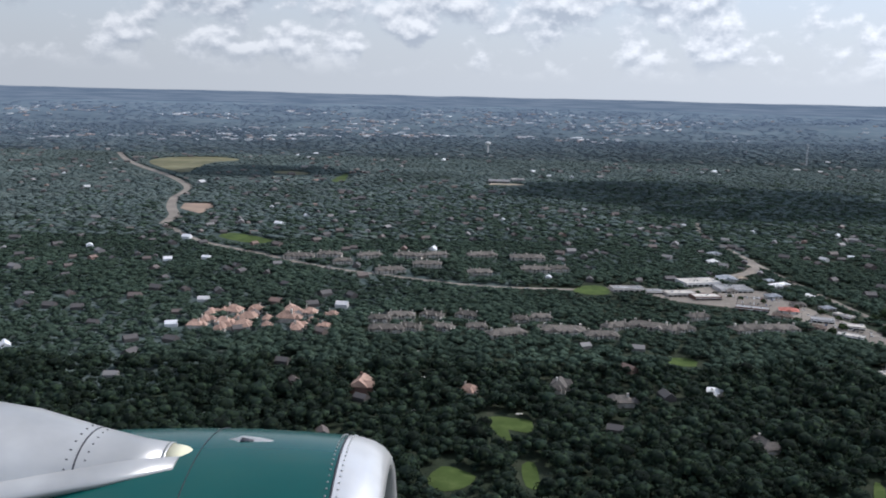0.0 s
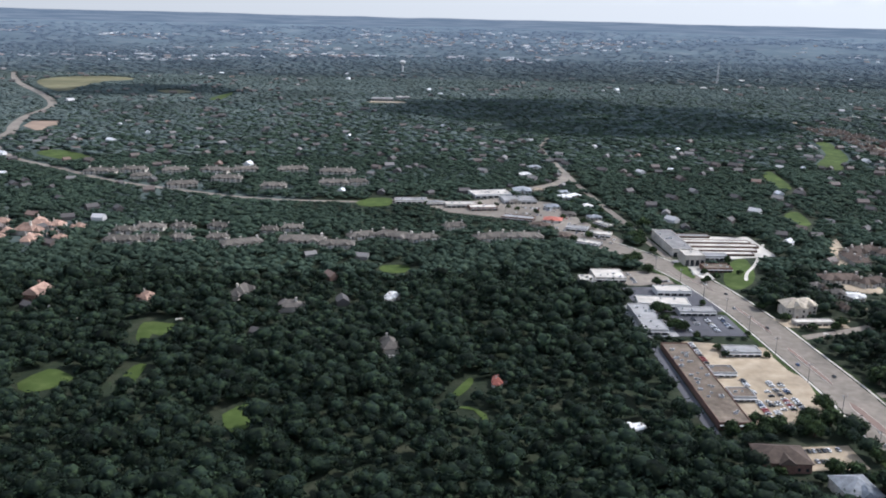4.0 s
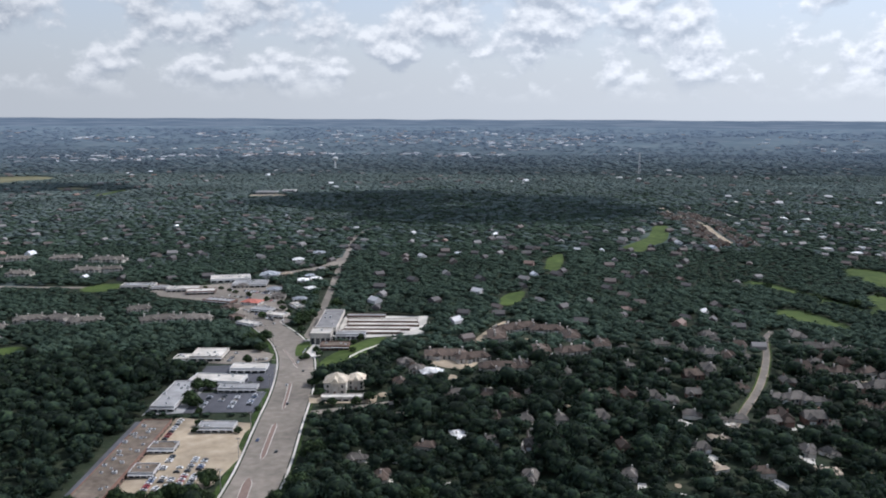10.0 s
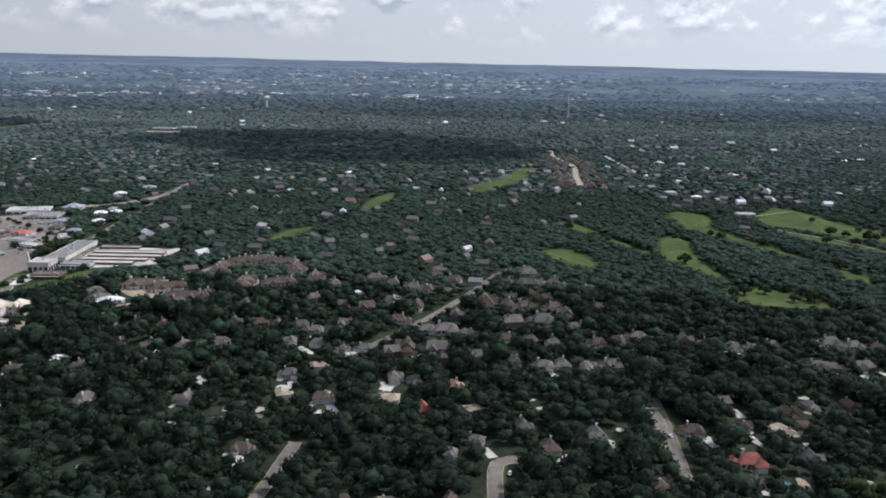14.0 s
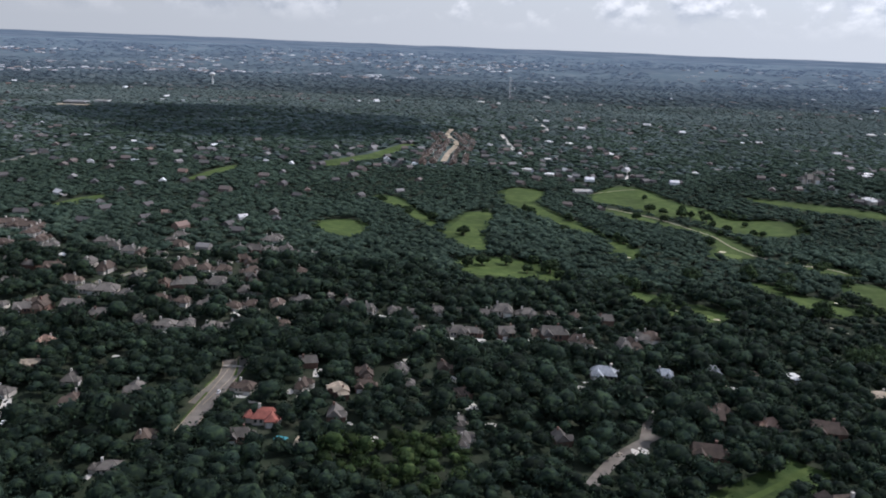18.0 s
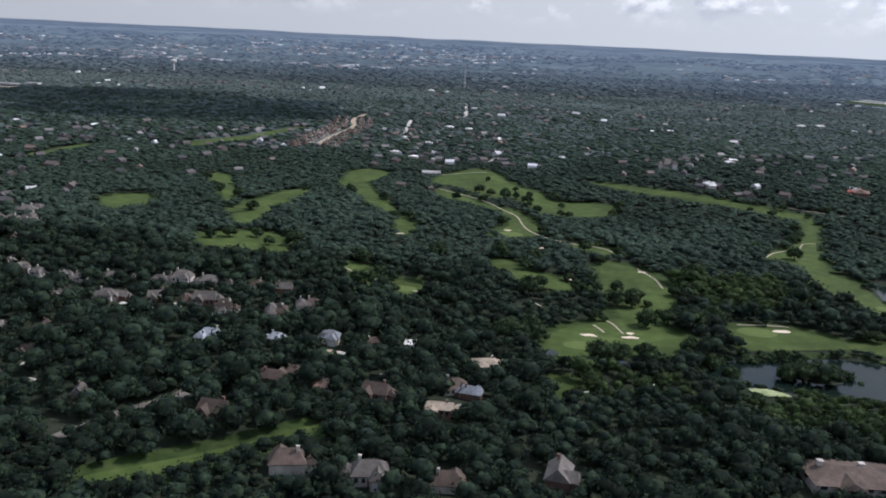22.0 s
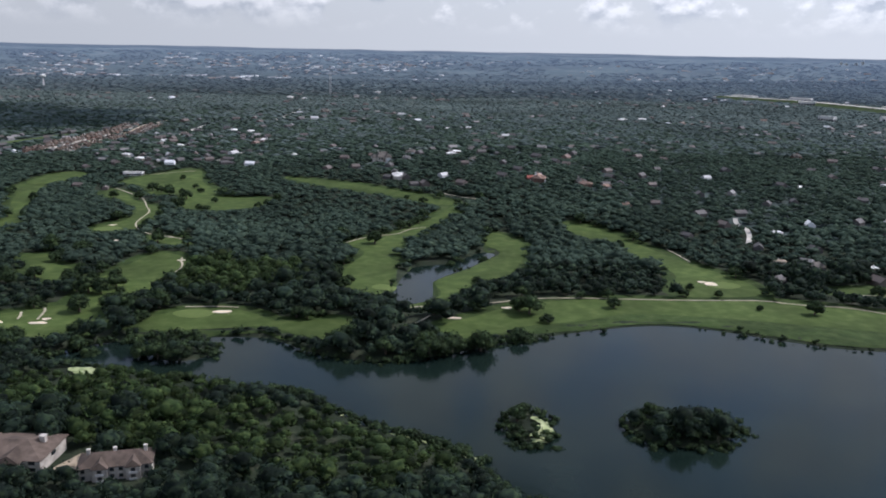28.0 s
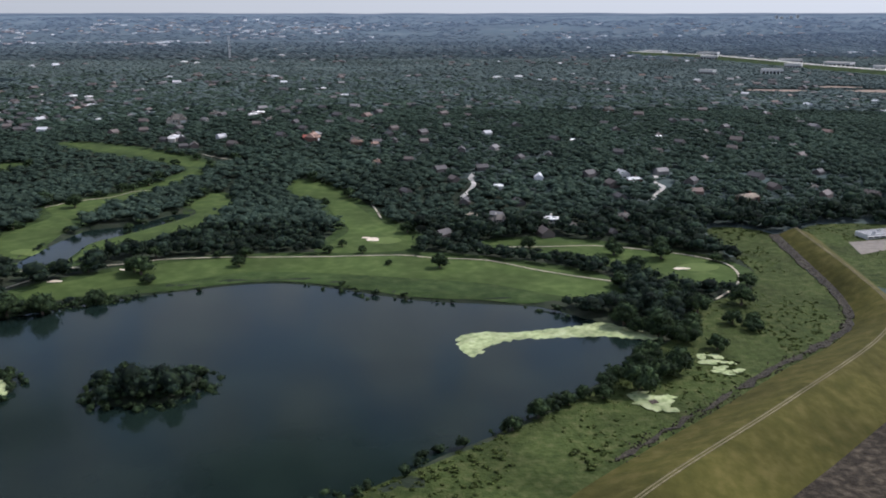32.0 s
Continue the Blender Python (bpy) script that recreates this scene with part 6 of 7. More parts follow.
# driveways beside houses of the near streets
drives = [h for h in HOUSES_A + HOUSES_B + HOUSES_ROWS_A if h[1] < 330 and h[0] > 330]
for k, (x, y, size) in enumerate(rng_p.sample(drives, min(34, len(drives)))):
    side = rng_p.choice((-1, 1))
    patch("driveway", blob(x + side * size * 0.62, y - size * 0.5, rng_p.uniform(0.9, 1.5), rng_p.uniform(1.4, 2.6), k + 300, rough=0.35, n=7), CONCRETE_MAT, 0.2, 3, label="pale concrete driveway beside a house", category="driveway", chart=6)
for k, (x, y, r) in enumerate(PATIOS_SIZED):
    patch("driveway", blob(x, y, max(r, 1.2), max(r * 0.8, 1.6), k + 160, rough=0.35, n=6), TAN_LOT_MAT if k % 3 else CONCRETE_MAT, 0.22, 3, label="pale concrete driveway between houses and trees", category="driveway", chart=8)
patch("water", blob(864, 293, 3.4, 5.0, 4, rough=0.3), WATER_MAT, 0.1, 4, label="small arm of the lake behind trees", category="water", chart=1)
patch("water", blob(837, 301, 3.2, 4.2, 5, rough=0.3), WATER_MAT, 0.3, 4, label="small pool of water beside the green", category="water", chart=1)
DRIVE_RNG = random.Random(17)
for x, y, size in HOUSES:
    if y < 345 and DRIVE_RNG.random() < 0.42:
        a = DRIVE_RNG.uniform(-0.6, 0.6)
        cx, cy = x + DRIVE_RNG.uniform(-5, 5), y - 6.5
        w, l = DRIVE_RNG.uniform(1.4, 2.6), DRIVE_RNG.uniform(2.0, 4.0)
        pts = [(cx + u * math.cos(a) - v * math.sin(a), cy + u * math.sin(a) + v * math.cos(a)) for u, v in ((-w, -l), (w, -l), (w * 0.8, l), (-w * 0.7, l))]
        if int(chart_at(cx, cy)) in (0, 6):
            patch("driveway", np.array(pts), CONCRETE_MAT, 0.24, 4, label="pale concrete driveway", category="driveway", chart=6)

# ---------------------------------------------------------------- cars
CAR_PAINTS = [material("car paint " + n, [tuple(v * 0.9 for v in c), c], rough=0.3, scale=2.0, spec=0.6) for n, c in
              (("white", (0.75, 0.75, 0.74)), ("silver", (0.45, 0.46, 0.47)), ("dark", (0.035, 0.037, 0.04)), ("red", (0.30, 0.03, 0.03)), ("blue", (0.05, 0.09, 0.2)), ("tan", (0.36, 0.31, 0.24)))]
CAR_WORDS = ["white", "silver", "black", "red", "blue", "tan"]
TYRE_MAT = material("tyre rubber", [(0.015, 0.015, 0.015), (0.025, 0.025, 0.025)], scale=3.0)


def make_car(k):
    """A small saloon car: shaped body, glass cabin, roof, four wheels."""
    car = new("car")
    tagged(car, f"{CAR_WORDS[k]} parked car with dark windows", "car", "cars on the roads and lots")
    bm = bmesh.new()
    prof = [(-1.15, 0.16), (-1.17, 0.42), (-1.05, 0.50), (-0.45, 0.54), (0.75, 0.53), (1.10, 0.46), (1.16, 0.30), (1.12, 0.16)]
    rows_ = [[bm.verts.new((x * (0.97 if s else 1), y, z)) for x, z in prof] for y, s in ((-0.46, 1), (-0.40, 0), (0.40, 0), (0.46, 1))]
    for a, b in zip(rows_, rows_[1:]):
        for i in range(len(prof)):
            bm.faces.new((a[i], a[(i + 1) % len(prof)], b[(i + 1) % len(prof)], b[i]))
    bm.faces.new(rows_[0][::-1])
    bm.faces.new(rows_[-1])
    bmesh.ops.recalc_face_normals(bm, faces=bm.faces)
    part("body", bm, CAR_PAINTS[k], car)
    bm = bmesh.new()
    lo = [bm.verts.new(p) for p in ((-0.80, -0.42, 0.52), (0.62, -0.42, 0.52), (0.62, 0.42, 0.52), (-0.80, 0.42, 0.52))]
    hi = [bm.verts.new(p) for p in ((-0.55, -0.34, 0.78), (0.30, -0.34, 0.78), (0.30, 0.34, 0.78), (-0.55, 0.34, 0.78))]
    for i in range(4):
        bm.faces.new((lo[i], lo[(i + 1) % 4], hi[(i + 1) % 4], hi[i]))
    bm.faces.new(hi)
    part("cabin_glass", bm, GLASS_MAT, car)
    part("roof_panel", boxes((-0.54, 0.29, -0.33, 0.33, 0.775, 0.80)), CAR_PAINTS[k], car)
    for x in (-0.72, 0.72):
        for y in (-0.44, 0.44):
            bm = bmesh.new()
            bmesh.ops.create_cone(bm, cap_ends=True, segments=10, radius1=0.19, radius2=0.19, depth=0.13, matrix=Matrix.Translation((x, y, 0.19)) @ Matrix.Rotation(math.pi / 2, 4, "X"))
            part("wheel", bm, TYRE_MAT, car)
    return car


CARS = {}
CAR_RNG = random.Random(9)


def car_at(x, y, turn, lift=0.3):
    k = CAR_RNG.choice((0, 0, 0, 0, 1, 1, 1, 2, 2, 2, 2, 3, 4, 5))
    if k not in CARS:
        CARS[k] = make_car(k)
        car = CARS[k]
    else:
        car = copy_thing(CARS[k], Matrix())
    car.matrix_basis = Matrix.Translation((x, y, float(land(x, y)) + lift)) @ Matrix.Rotation(radians(turn), 4, "Z")


def car_row(x0, y0, x1, y1, n, turn, keep=0.75, lift=0.3):
    for i in range(n):
        if CAR_RNG.random() < keep:
            u = i / max(1, n - 1)
            car_at(x0 + (x1 - x0) * u, y0 + (y1 - y0) * u, turn + CAR_RNG.uniform(-4, 4) + CAR_RNG.choice((0, 180)), lift)


car_row(261, 256, 261, 268, 9, 0)
car_row(264.5, 256, 264.5, 268, 9, 0)
car_row(271, 262, 271, 284, 15, 0)
car_row(274.5, 262, 274.5, 284, 15, 0)
car_row(262, 275, 262, 286, 8, 0, 0.6)
car_row(254, 302, 254, 322, 9, 0, 0.7)
car_row(267.5, 262, 267.5, 276, 9, 0, 0.7)
car_row(258, 336, 258, 352, 10, 0, 0.7)
car_row(264, 336, 264, 352, 10, 0, 0.8)
car_row(270, 336, 270, 352, 10, 0, 0.8)
car_row(277, 336, 277, 352, 10, 0, 0.7)
car_row(262, 228, 275, 228, 9, 90, 0.7)
car_row(262, 234, 275, 235, 9, 90, 0.6)
car_row(252, 408, 252, 424, 9, 0, 0.7)
car_row(262, 408, 270, 410, 6, 90, 0.6)
car_row(286, 418, 289, 440, 6, 80, 0.4)
car_row(205, 600, 238, 585, 16, 70, 0.7)
car_row(160, 606, 190, 604, 14, 90, 0.6)
car_row(210, 580, 245, 560, 16, 70, 0.6)
car_row(224, 540, 262, 500, 16, 50, 0.5)
car_row(216, 598, 236, 590, 14, 70, 0.8)
car_row(172, 602, 190, 598, 12, 90, 0.7)
car_row(236, 552, 252, 532, 12, 40, 0.7)
car_row(242, 518, 256, 500, 10, 40, 0.6)
car_row(122, 622, 146, 622, 14, 90, 0.5)
car_row(296, 452, 312, 449, 9, 90, 0.6)
car_row(366, 206, 376, 208, 8, 90, 0.9)
car_row(337, 222, 348, 236, 9, 150, 0.6)
for x, y, a in ((290, 237, 90), (299.5, 226, 90), (300, 247, 91), (288, 366, 96), (292, 388, 100), (287, 404, 100), (298, 289, 88), (289, 300, 88), (277, 462, 115), (258, 492, 125), (235, 526, 120), (180, 594, 155), (60, 611, 178), (-60, 656, 150), (293, 340, 92), (525, 224, 80), (521, 207, 95), (580, 252, 88), (704, 224, 50), (722, 262, 80)):
    car_at(x, y, a, 0.2)

# ---------------------------------------------------------------- poles along the main road
POLE_MAT = material("grey weathered pole", [(0.20, 0.18, 0.16), (0.28, 0.26, 0.24)], scale=2.0)


def make_pole():
    pole = new("street_pole")
    tagged(pole, "tall grey utility pole with a cross arm", "pole", "poles along the road")
    bm = bmesh.new()
    bmesh.ops.create_cone(bm, cap_ends=True, segments=7, radius1=0.16, radius2=0.09, depth=8.0, matrix=Matrix.Translation((0, 0, 4.0)))
    part("shaft", bm, POLE_MAT, pole)
    part("cross_arm", boxes((-1.1, 1.1, -0.07, 0.07, 7.2, 7.36)), POLE_MAT, pole)
    for x in (-0.95, 0.95):
        part("insulator", boxes((x - 0.06, x + 0.06, -0.06, 0.06, 7.36, 7.6)), TRIM_MAT, pole)
    part("lamp_head", boxes((-0.1, 0.1, -1.3, -0.1, 6.6, 6.72)), UNIT_MAT, pole)
    return pole


pole = make_pole()
road_line = smooth_line([(297, 150), (295, 208), (295, 233), (296, 272), (294, 315), (292, 356), (288, 392), (282, 423), (271, 456), (252, 494), (232, 534), (204, 577)], 4)
for k in range(2, len(road_line) - 2, 6):
    p, q = road_line[k], road_line[k + 1]
    d = (q - p) / np.hypot(*(q - p))
    x, y = p[0] - d[1] * 9.9, p[1] + d[0] * 9.9
    m = Matrix.Translation((x, y, float(land(x, y)))) @ Matrix.Rotation(math.atan2(d[1], d[0]) + math.pi / 2, 4, "Z")
    if k == 2:
        pole.matrix_basis = m
    else:
        copy_thing(pole, m)

# ---------------------------------------------------------------- single trees of the golf course and shore
def make_tree(seed, spread=1.0):
    """An oak: tapered trunk, forked limbs and a crown of many leaf clumps, 6 m across."""
    rng = np.random.default_rng(seed)
    tree = new("tree")
    tagged(tree, "broad dark green oak tree standing on its own", "tree", "trees of the golf course")
    bm = bmesh.new()
    bmesh.ops.create_cone(bm, cap_ends=True, segments=7, radius1=0.32, radius2=0.17, depth=2.0, matrix=Matrix.Translation((0, 0, 0.7)))
    part("trunk", bm, BARK_MAT, tree)
    for k in range(2):
        a = k * 3.14 + rng.uniform(-0.4, 0.4)
        bm = bmesh.new()
        m = Matrix.Translation((0.6 * math.cos(a), 0.6 * math.sin(a), 2.35)) @ Matrix.Rotation(a, 4, "Z") @ Matrix.Rotation(0.75, 4, "Y")
        bmesh.ops.create_cone(bm, cap_ends=True, segments=5, radius1=0.15, radius2=0.05, depth=2.0, matrix=m)
        part("limb", bm, BARK_MAT, tree)
    centres, sizes = [], []
    for k in range(14):
        a, u = 2.4 * k + rng.uniform(-0.4, 0.4), (k + 0.3) / 14
        rad = 2.0 * math.sqrt(u) * spread * rng.uniform(0.85, 1.15)
        centres.append((rad * math.cos(a), rad * math.sin(a), 1.35 + math.sqrt(1 - u) * rng.uniform(1.0, 2.2) + rng.uniform(-0.35, 0.3)))
        sizes.append(rng.uniform(1.1, 1.5))
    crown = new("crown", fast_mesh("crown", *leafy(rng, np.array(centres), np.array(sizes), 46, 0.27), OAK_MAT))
    crown.parent = tree
    return tree


TREE_KINDS = [make_tree(k, 0.85 + 0.1 * k) for k in range(4)]
TREE_USED = set()


def tree_at(x, y, size, rng):
    k = rng.randrange(len(TREE_KINDS))
    m = Matrix.Translation((x, y, float(land(x, y)) - 0.05)) @ Matrix.Rotation(rng.uniform(0, 6.28), 4, "Z") @ Matrix.Diagonal((size / 6, size / 6, size / 6 * rng.uniform(0.9, 1.15), 1))
    tree = TREE_KINDS[k]
    if k in TREE_USED:
        tree = copy_thing(tree, Matrix())
    TREE_USED.add(k)
    tree.matrix_basis = m


LONE_TREES = [(1044, 432, 5), (1051, 349, 7), (1049, 304, 9), (1069, 348, 9), (1016, 421, 4), (1079, 333, 6), (1066, 312, 8), (1165, 371, 5), (1157, 383, 5), (862, 297, 11),
              (1031, 309, 9), (1020, 308, 9), (999, 308, 11), (994, 303, 9), (992, 390, 7), (990, 431, 5), (1101, 369, 5), (1110, 371, 5), (821, 647, 10)]
LONE_TREES_EAST = [(840, 625, 11), (856, 614, 9), (802, 614, 8), (1199, 346, 9), (1273, 311, 8), (1288, 301, 8), (1294, 293, 7), (1308, 273, 5), (1315, 302, 5), (1285, 338, 8), (1256, 353, 7), (1269, 345, 7),
                   (1282, 289, 9), (1265, 269, 9), (1270, 264, 7), (1276, 256, 8), (1284, 272, 7), (1247, 228, 6), (1234, 216, 6), (1228, 212, 5), (1210, 199, 6), (1305, 269, 6), (1289, 289, 7), (1254, 232, 9), (1278, 259, 7), (1219, 206, 8), (1241, 222, 7), (1178, 352, 4), (829, 640, 8)]
LONE_TREES_SHORE = [(1250, 219, 12), (1258, 227, 10), (1266, 231, 11), (1259, 240, 9), (1277, 256, 11), (1238, 215, 7), (1310, 289, 11), (1304, 263, 7), (1299, 270, 7),
                    (1261, 275, 11), (1271, 266, 12), (1290, 282, 10), (1285, 248, 7), (1298, 351, 12), (1279, 359, 10),
                    (1030, 295, 13), (1039, 298, 12), (1050, 301, 12), (1014, 294, 9), (1073, 344, 12), (1032, 342, 10), (1113, 354, 7),
                    (924, 291, 9), (932, 290, 10), (940, 289, 10), (906, 294, 8)]
LONE_TREES_GREENS = [(1093, 236, 6), (1097, 231, 6), (1099, 240, 7), (1106, 226, 6), (1114, 230, 6), (1055, 237, 7), (1058, 244, 4), (856, 296, 13), (874, 303, 9), (884, 341, 11.5), (874, 294, 11), (879, 293, 9), (870, 370, 8), (876, 369, 10.5), (883, 368, 10), (890, 370, 5), (866, 346, 3.6), (880, 393, 7.6), (914, 348, 12), (893, 346, 10), (899, 342, 10), (904, 340, 11), (981, 485, 10), (899, 299, 9), (1001, 476, 10), (831, 322, 11), (834, 316, 9), (885, 378, 10), (861, 388, 8.5), (869, 405, 8),
                     (759, 377, 11), (754, 417, 10), (792, 441, 12), (747, 426, 10), (820, 313, 12), (827, 314, 11), (835, 378, 12), (797, 387, 10), (826, 450, 12), (846, 443, 11), (714, 440, 12), (719, 417, 10), (676, 446, 9), (690, 452, 8), (668, 440, 8), (700, 436, 7), (860, 640, 6), (880, 600, 6), (850, 660, 5), (830, 700, 6), (740, 560, 8), (760, 540, 8)]
rng_t = random.Random(21)
for x, y, s in LONE_TREES + LONE_TREES_EAST + LONE_TREES_SHORE + LONE_TREES_GREENS:
    tree_at(x + rng_t.uniform(-1, 1), y, s, rng_t)
# along the edges of fairways, streets and shores
count = 0
for _ in range(4000):
    x, y = rng_t.uniform(560, 1340), rng_t.uniform(285, 640)
    here = int(chart_at(x, y))
    near = [int(chart_at(x + dx, y + dy)) for dx, dy in ((5, 0), (-5, 0), (0, 5), (0, -5), (10, 0), (-10, 0), (0, -10))]
    if here == 0 and 2 in near[:4] and 3 not in near and 1 not in near and count < 116:
        tree_at(x, y, rng_t.uniform(4.5, 9.5), rng_t)
        count += 1
# between shops and along the arterial road
for x, y, s in ((253, 340, 8), (256, 338, 6), (259, 330, 4), (250, 348, 7), (264, 309, 4), (282, 333, 3), (272, 252, 8), (278, 250, 9), (268, 248, 7), (260, 248, 7), (284, 246, 8), (250, 247, 5), (255, 245, 6),
                (262, 252, 5), (282, 228, 7), (283, 215, 8), (286, 203, 8), (262, 404, 6), (275, 372, 4), (277, 492, 8), (272, 500, 8), (278, 505, 9), (278, 470, 6), (290, 410, 5), (268, 545, 6), (256, 575, 5), (212, 590, 4), (186, 606, 4), (240, 560, 5), (198, 604, 4), (224, 578, 5), (252, 548, 5), (256, 532, 5), (248, 508, 6), (262, 520, 5), (236, 496, 6), (226, 524, 6), (206, 596, 4), (172, 612, 4), (146, 604, 4), (268, 612, 6), (270, 580, 6), (254, 610, 5), (244, 640, 6), (268, 660, 6), (216, 626, 5), (312, 424, 4), (296, 414, 5), (314, 448, 5), (305, 350, 6), (312, 338, 5), (300, 365, 6), (263, 316, 4), (280, 308, 3.5), (281, 262, 8), (254, 253, 5.5), (257, 250, 7), (270, 244, 9), (233, 243, 7), (243, 245, 7), (266, 222, 7), (272, 221, 7), (276, 213, 9), (249, 221, 5), (312, 283, 10), (306, 248, 8), (311, 257, 9), (310, 226, 7), (309, 214, 5), (318, 242, 5.5), (333, 238, 7), (338, 244, 7), (347, 224, 6), (308, 205, 6), (351, 248, 8), (371, 238, 8), (366, 226, 8), (334, 213, 6), (255, 440, 10), (264, 427, 7), (262, 448, 9), (254, 363, 7), (250, 360, 8), (272, 365, 3.6), (274, 489, 8), (290, 538, 9), (278, 529, 7), (327, 343, 6), (322, 338, 5), (310, 366, 5), (293, 424, 4.5), (311, 440, 4), (288, 409, 4)):
    tree_at(x, y, s, rng_t)


# ---------------------------------------------------------------- far houses and city
def small_houses(name, x, y, w, d, h, rise, mat, label):
    """Many small gabled houses in one mesh."""
    n = len(x)
    z = land(x, y)
    rng = np.random.default_rng(n)
    a = rng.uniform(0, math.pi, n)
    ca, sa = np.cos(a)[:, None], np.sin(a)[:, None]
    bx = np.array([-1, 1, 1, -1, -1, 1, 1, -1, -1, 1]) * 0.5
    by = np.array([-1, -1, 1, 1, -1, -1, 1, 1, 0, 0]) * 0.5
    px, py = bx[None] * w[:, None], by[None] * d[:, None]
    zz = np.stack([z - 1] * 4 + [z + h] * 4 + [z + h + rise] * 2, 1)
    verts = np.stack([px * ca - py * sa + x[:, None], px * sa + py * ca + y[:, None], zz], -1).reshape(-1, 3)
    t = np.array([(0, 1, 5), (0, 5, 4), (1, 2, 6), (1, 6, 5), (2, 3, 7), (2, 7, 6), (3, 0, 4), (3, 4, 7), (4, 5, 9), (4, 9, 8), (6, 7, 8), (6, 8, 9), (5, 6, 9), (7, 4, 8)])
    tris = (t[None] + (np.arange(n) * 10)[:, None, None]).reshape(-1, 3)
    return tagged(new(name, fast_mesh(name, verts, tris, mat, False)), label, "houses", kind="stuff")


def speckle_mat(name, stops):
    """Plain paint that differs from building to building."""
    m = material(name, [(0.3, 0.3, 0.3), (0.4, 0.4, 0.4)], rough=0.7)
    nt = m.node_tree
    geo, ramp = nt.nodes.new("ShaderNodeNewGeometry"), nt.nodes.new("ShaderNodeValToRGB")
    e = ramp.color_ramp.elements
    while len(e) < len(stops):
        e.new(0.5)
    ramp.color_ramp.interpolation = "CONSTANT"
    for i, (p, c) in enumerate(stops):
        e[i].position, e[i].color = p, (*c, 1)
    nt.links.new(geo.outputs["Random Per Island"], ramp.inputs["Fac"])
    nt.links.new(ramp.outputs[0], nt.nodes["Principled BSDF"].inputs["Base Color"])
    return m


HOUSE_MIX = speckle_mat("mixed house paint", [(0.0, (0.085, 0.078, 0.074)), (0.50, (0.125, 0.102, 0.090)), (0.78, (0.20, 0.19, 0.18)), (0.89, (0.50, 0.49, 0.48)), (0.93, (0.19, 0.13, 0.105)), (0.955, (0.66, 0.66, 0.66))])
CITY_MIX = speckle_mat("mixed city walls", [(0.0, (0.30, 0.30, 0.31)), (0.3, (0.48, 0.48, 0.48)), (0.5, (0.36, 0.29, 0.26)), (0.72, (0.62, 0.62, 0.62)), (0.88, (0.74, 0.74, 0.74))])


def build_far():
    rng = np.random.default_rng(8)
    x, y = rng.uniform(-1200, 2400, 1500), 640 + 1400 * rng.uniform(0, 1, 1500) ** 1.3
    ok = (x > -80 - 0.62 * y) & (x < 1230 + 0.62 * y) & (soft_noise(x, y, 170, 9) > 0.42) & (chart_at(x, y) == 0)
    # the unbroken wood under the cloud's shadow
    ok &= ((x - 380) / 300) ** 2 + ((y - 1220) / 200) ** 2 > 1
    x, y = x[ok], y[ok]
    s = rng.uniform(5.5, 9.5, len(x)) * (1 + (y > 1100) * 0.25)
    for a, b, c in zip(x, y, s):
        if b < 1880:
            mark(np.array([(a - c * 0.5, b - c * 0.8), (a + c * 0.5, b - c * 0.8), (a + c * 0.5, b + c * 0.5), (a - c * 0.5, b + c * 0.5)]), 6)
    small_houses("far_houses", x, y, s, s * 0.7, s * 0.27, s * 0.2, HOUSE_MIX, "scattered far houses with grey and pale roofs")
    px, py, ps = np.array(ROWS_OF_HOUSES)[chart_at(*np.array(ROWS_OF_HOUSES).T[:2]) != 8].T
    small_houses("rows_of_houses", px, py, ps, ps * 0.72, ps * 0.27, ps * 0.24, HOUSE_MIX, "rows of small houses with grey and brown roofs")
    n = 900
    r, a = rng.uniform(3100, 4350, n), rng.uniform(-0.72, 0.15, n)
    x, y = MIDDLE[0] + r * np.sin(a), r * np.cos(a)
    ok = soft_noise(x, y, 330, 4) > 0.52
    x, y = x[ok], y[ok]
    s = rng.uniform(9, 24, len(x))
    small_houses("far_town", x, y, s * 1.4, s * 0.7, rng.uniform(2.2, 4.2, len(x)), np.full(len(x), 0.4), CITY_MIX, "low white and brown buildings of a distant town")
    n = 260
    r, a = rng.uniform(2720, 3080, n), rng.uniform(-0.66, 0.0, n)
    x, y = MIDDLE[0] + r * np.sin(a), r * np.cos(a)
    ok = soft_noise(x, y, 190, 24) > 0.36
    x, y = x[ok], y[ok]
    s = rng.uniform(7, 20, len(x)) * (1 + (rng.uniform(0, 1, len(x)) < 0.15))
    small_houses("far_town", x, y, s * 1.5, s * 0.6, rng.uniform(5.5, 7.5, len(x)), np.full(len(x), 0.5), CITY_MIX, "pale sheds and shops along a distant road")
    n = 420
    r, a = rng.uniform(2300, 4300, n), rng.uniform(0.1, 0.85, n)
    x, y = MIDDLE[0] + r * np.sin(a), r * np.cos(a)
    ok = soft_noise(x, y, 260, 14) > 0.5
    x, y = x[ok], y[ok]
    s = rng.uniform(8, 18, len(x))
    small_houses("far_town", x, y, s * 1.4, s * 0.7, rng.uniform(2.2, 4.2, len(x)), np.full(len(x), 0.4), CITY_MIX, "scattered pale buildings near the horizon")


build_far()


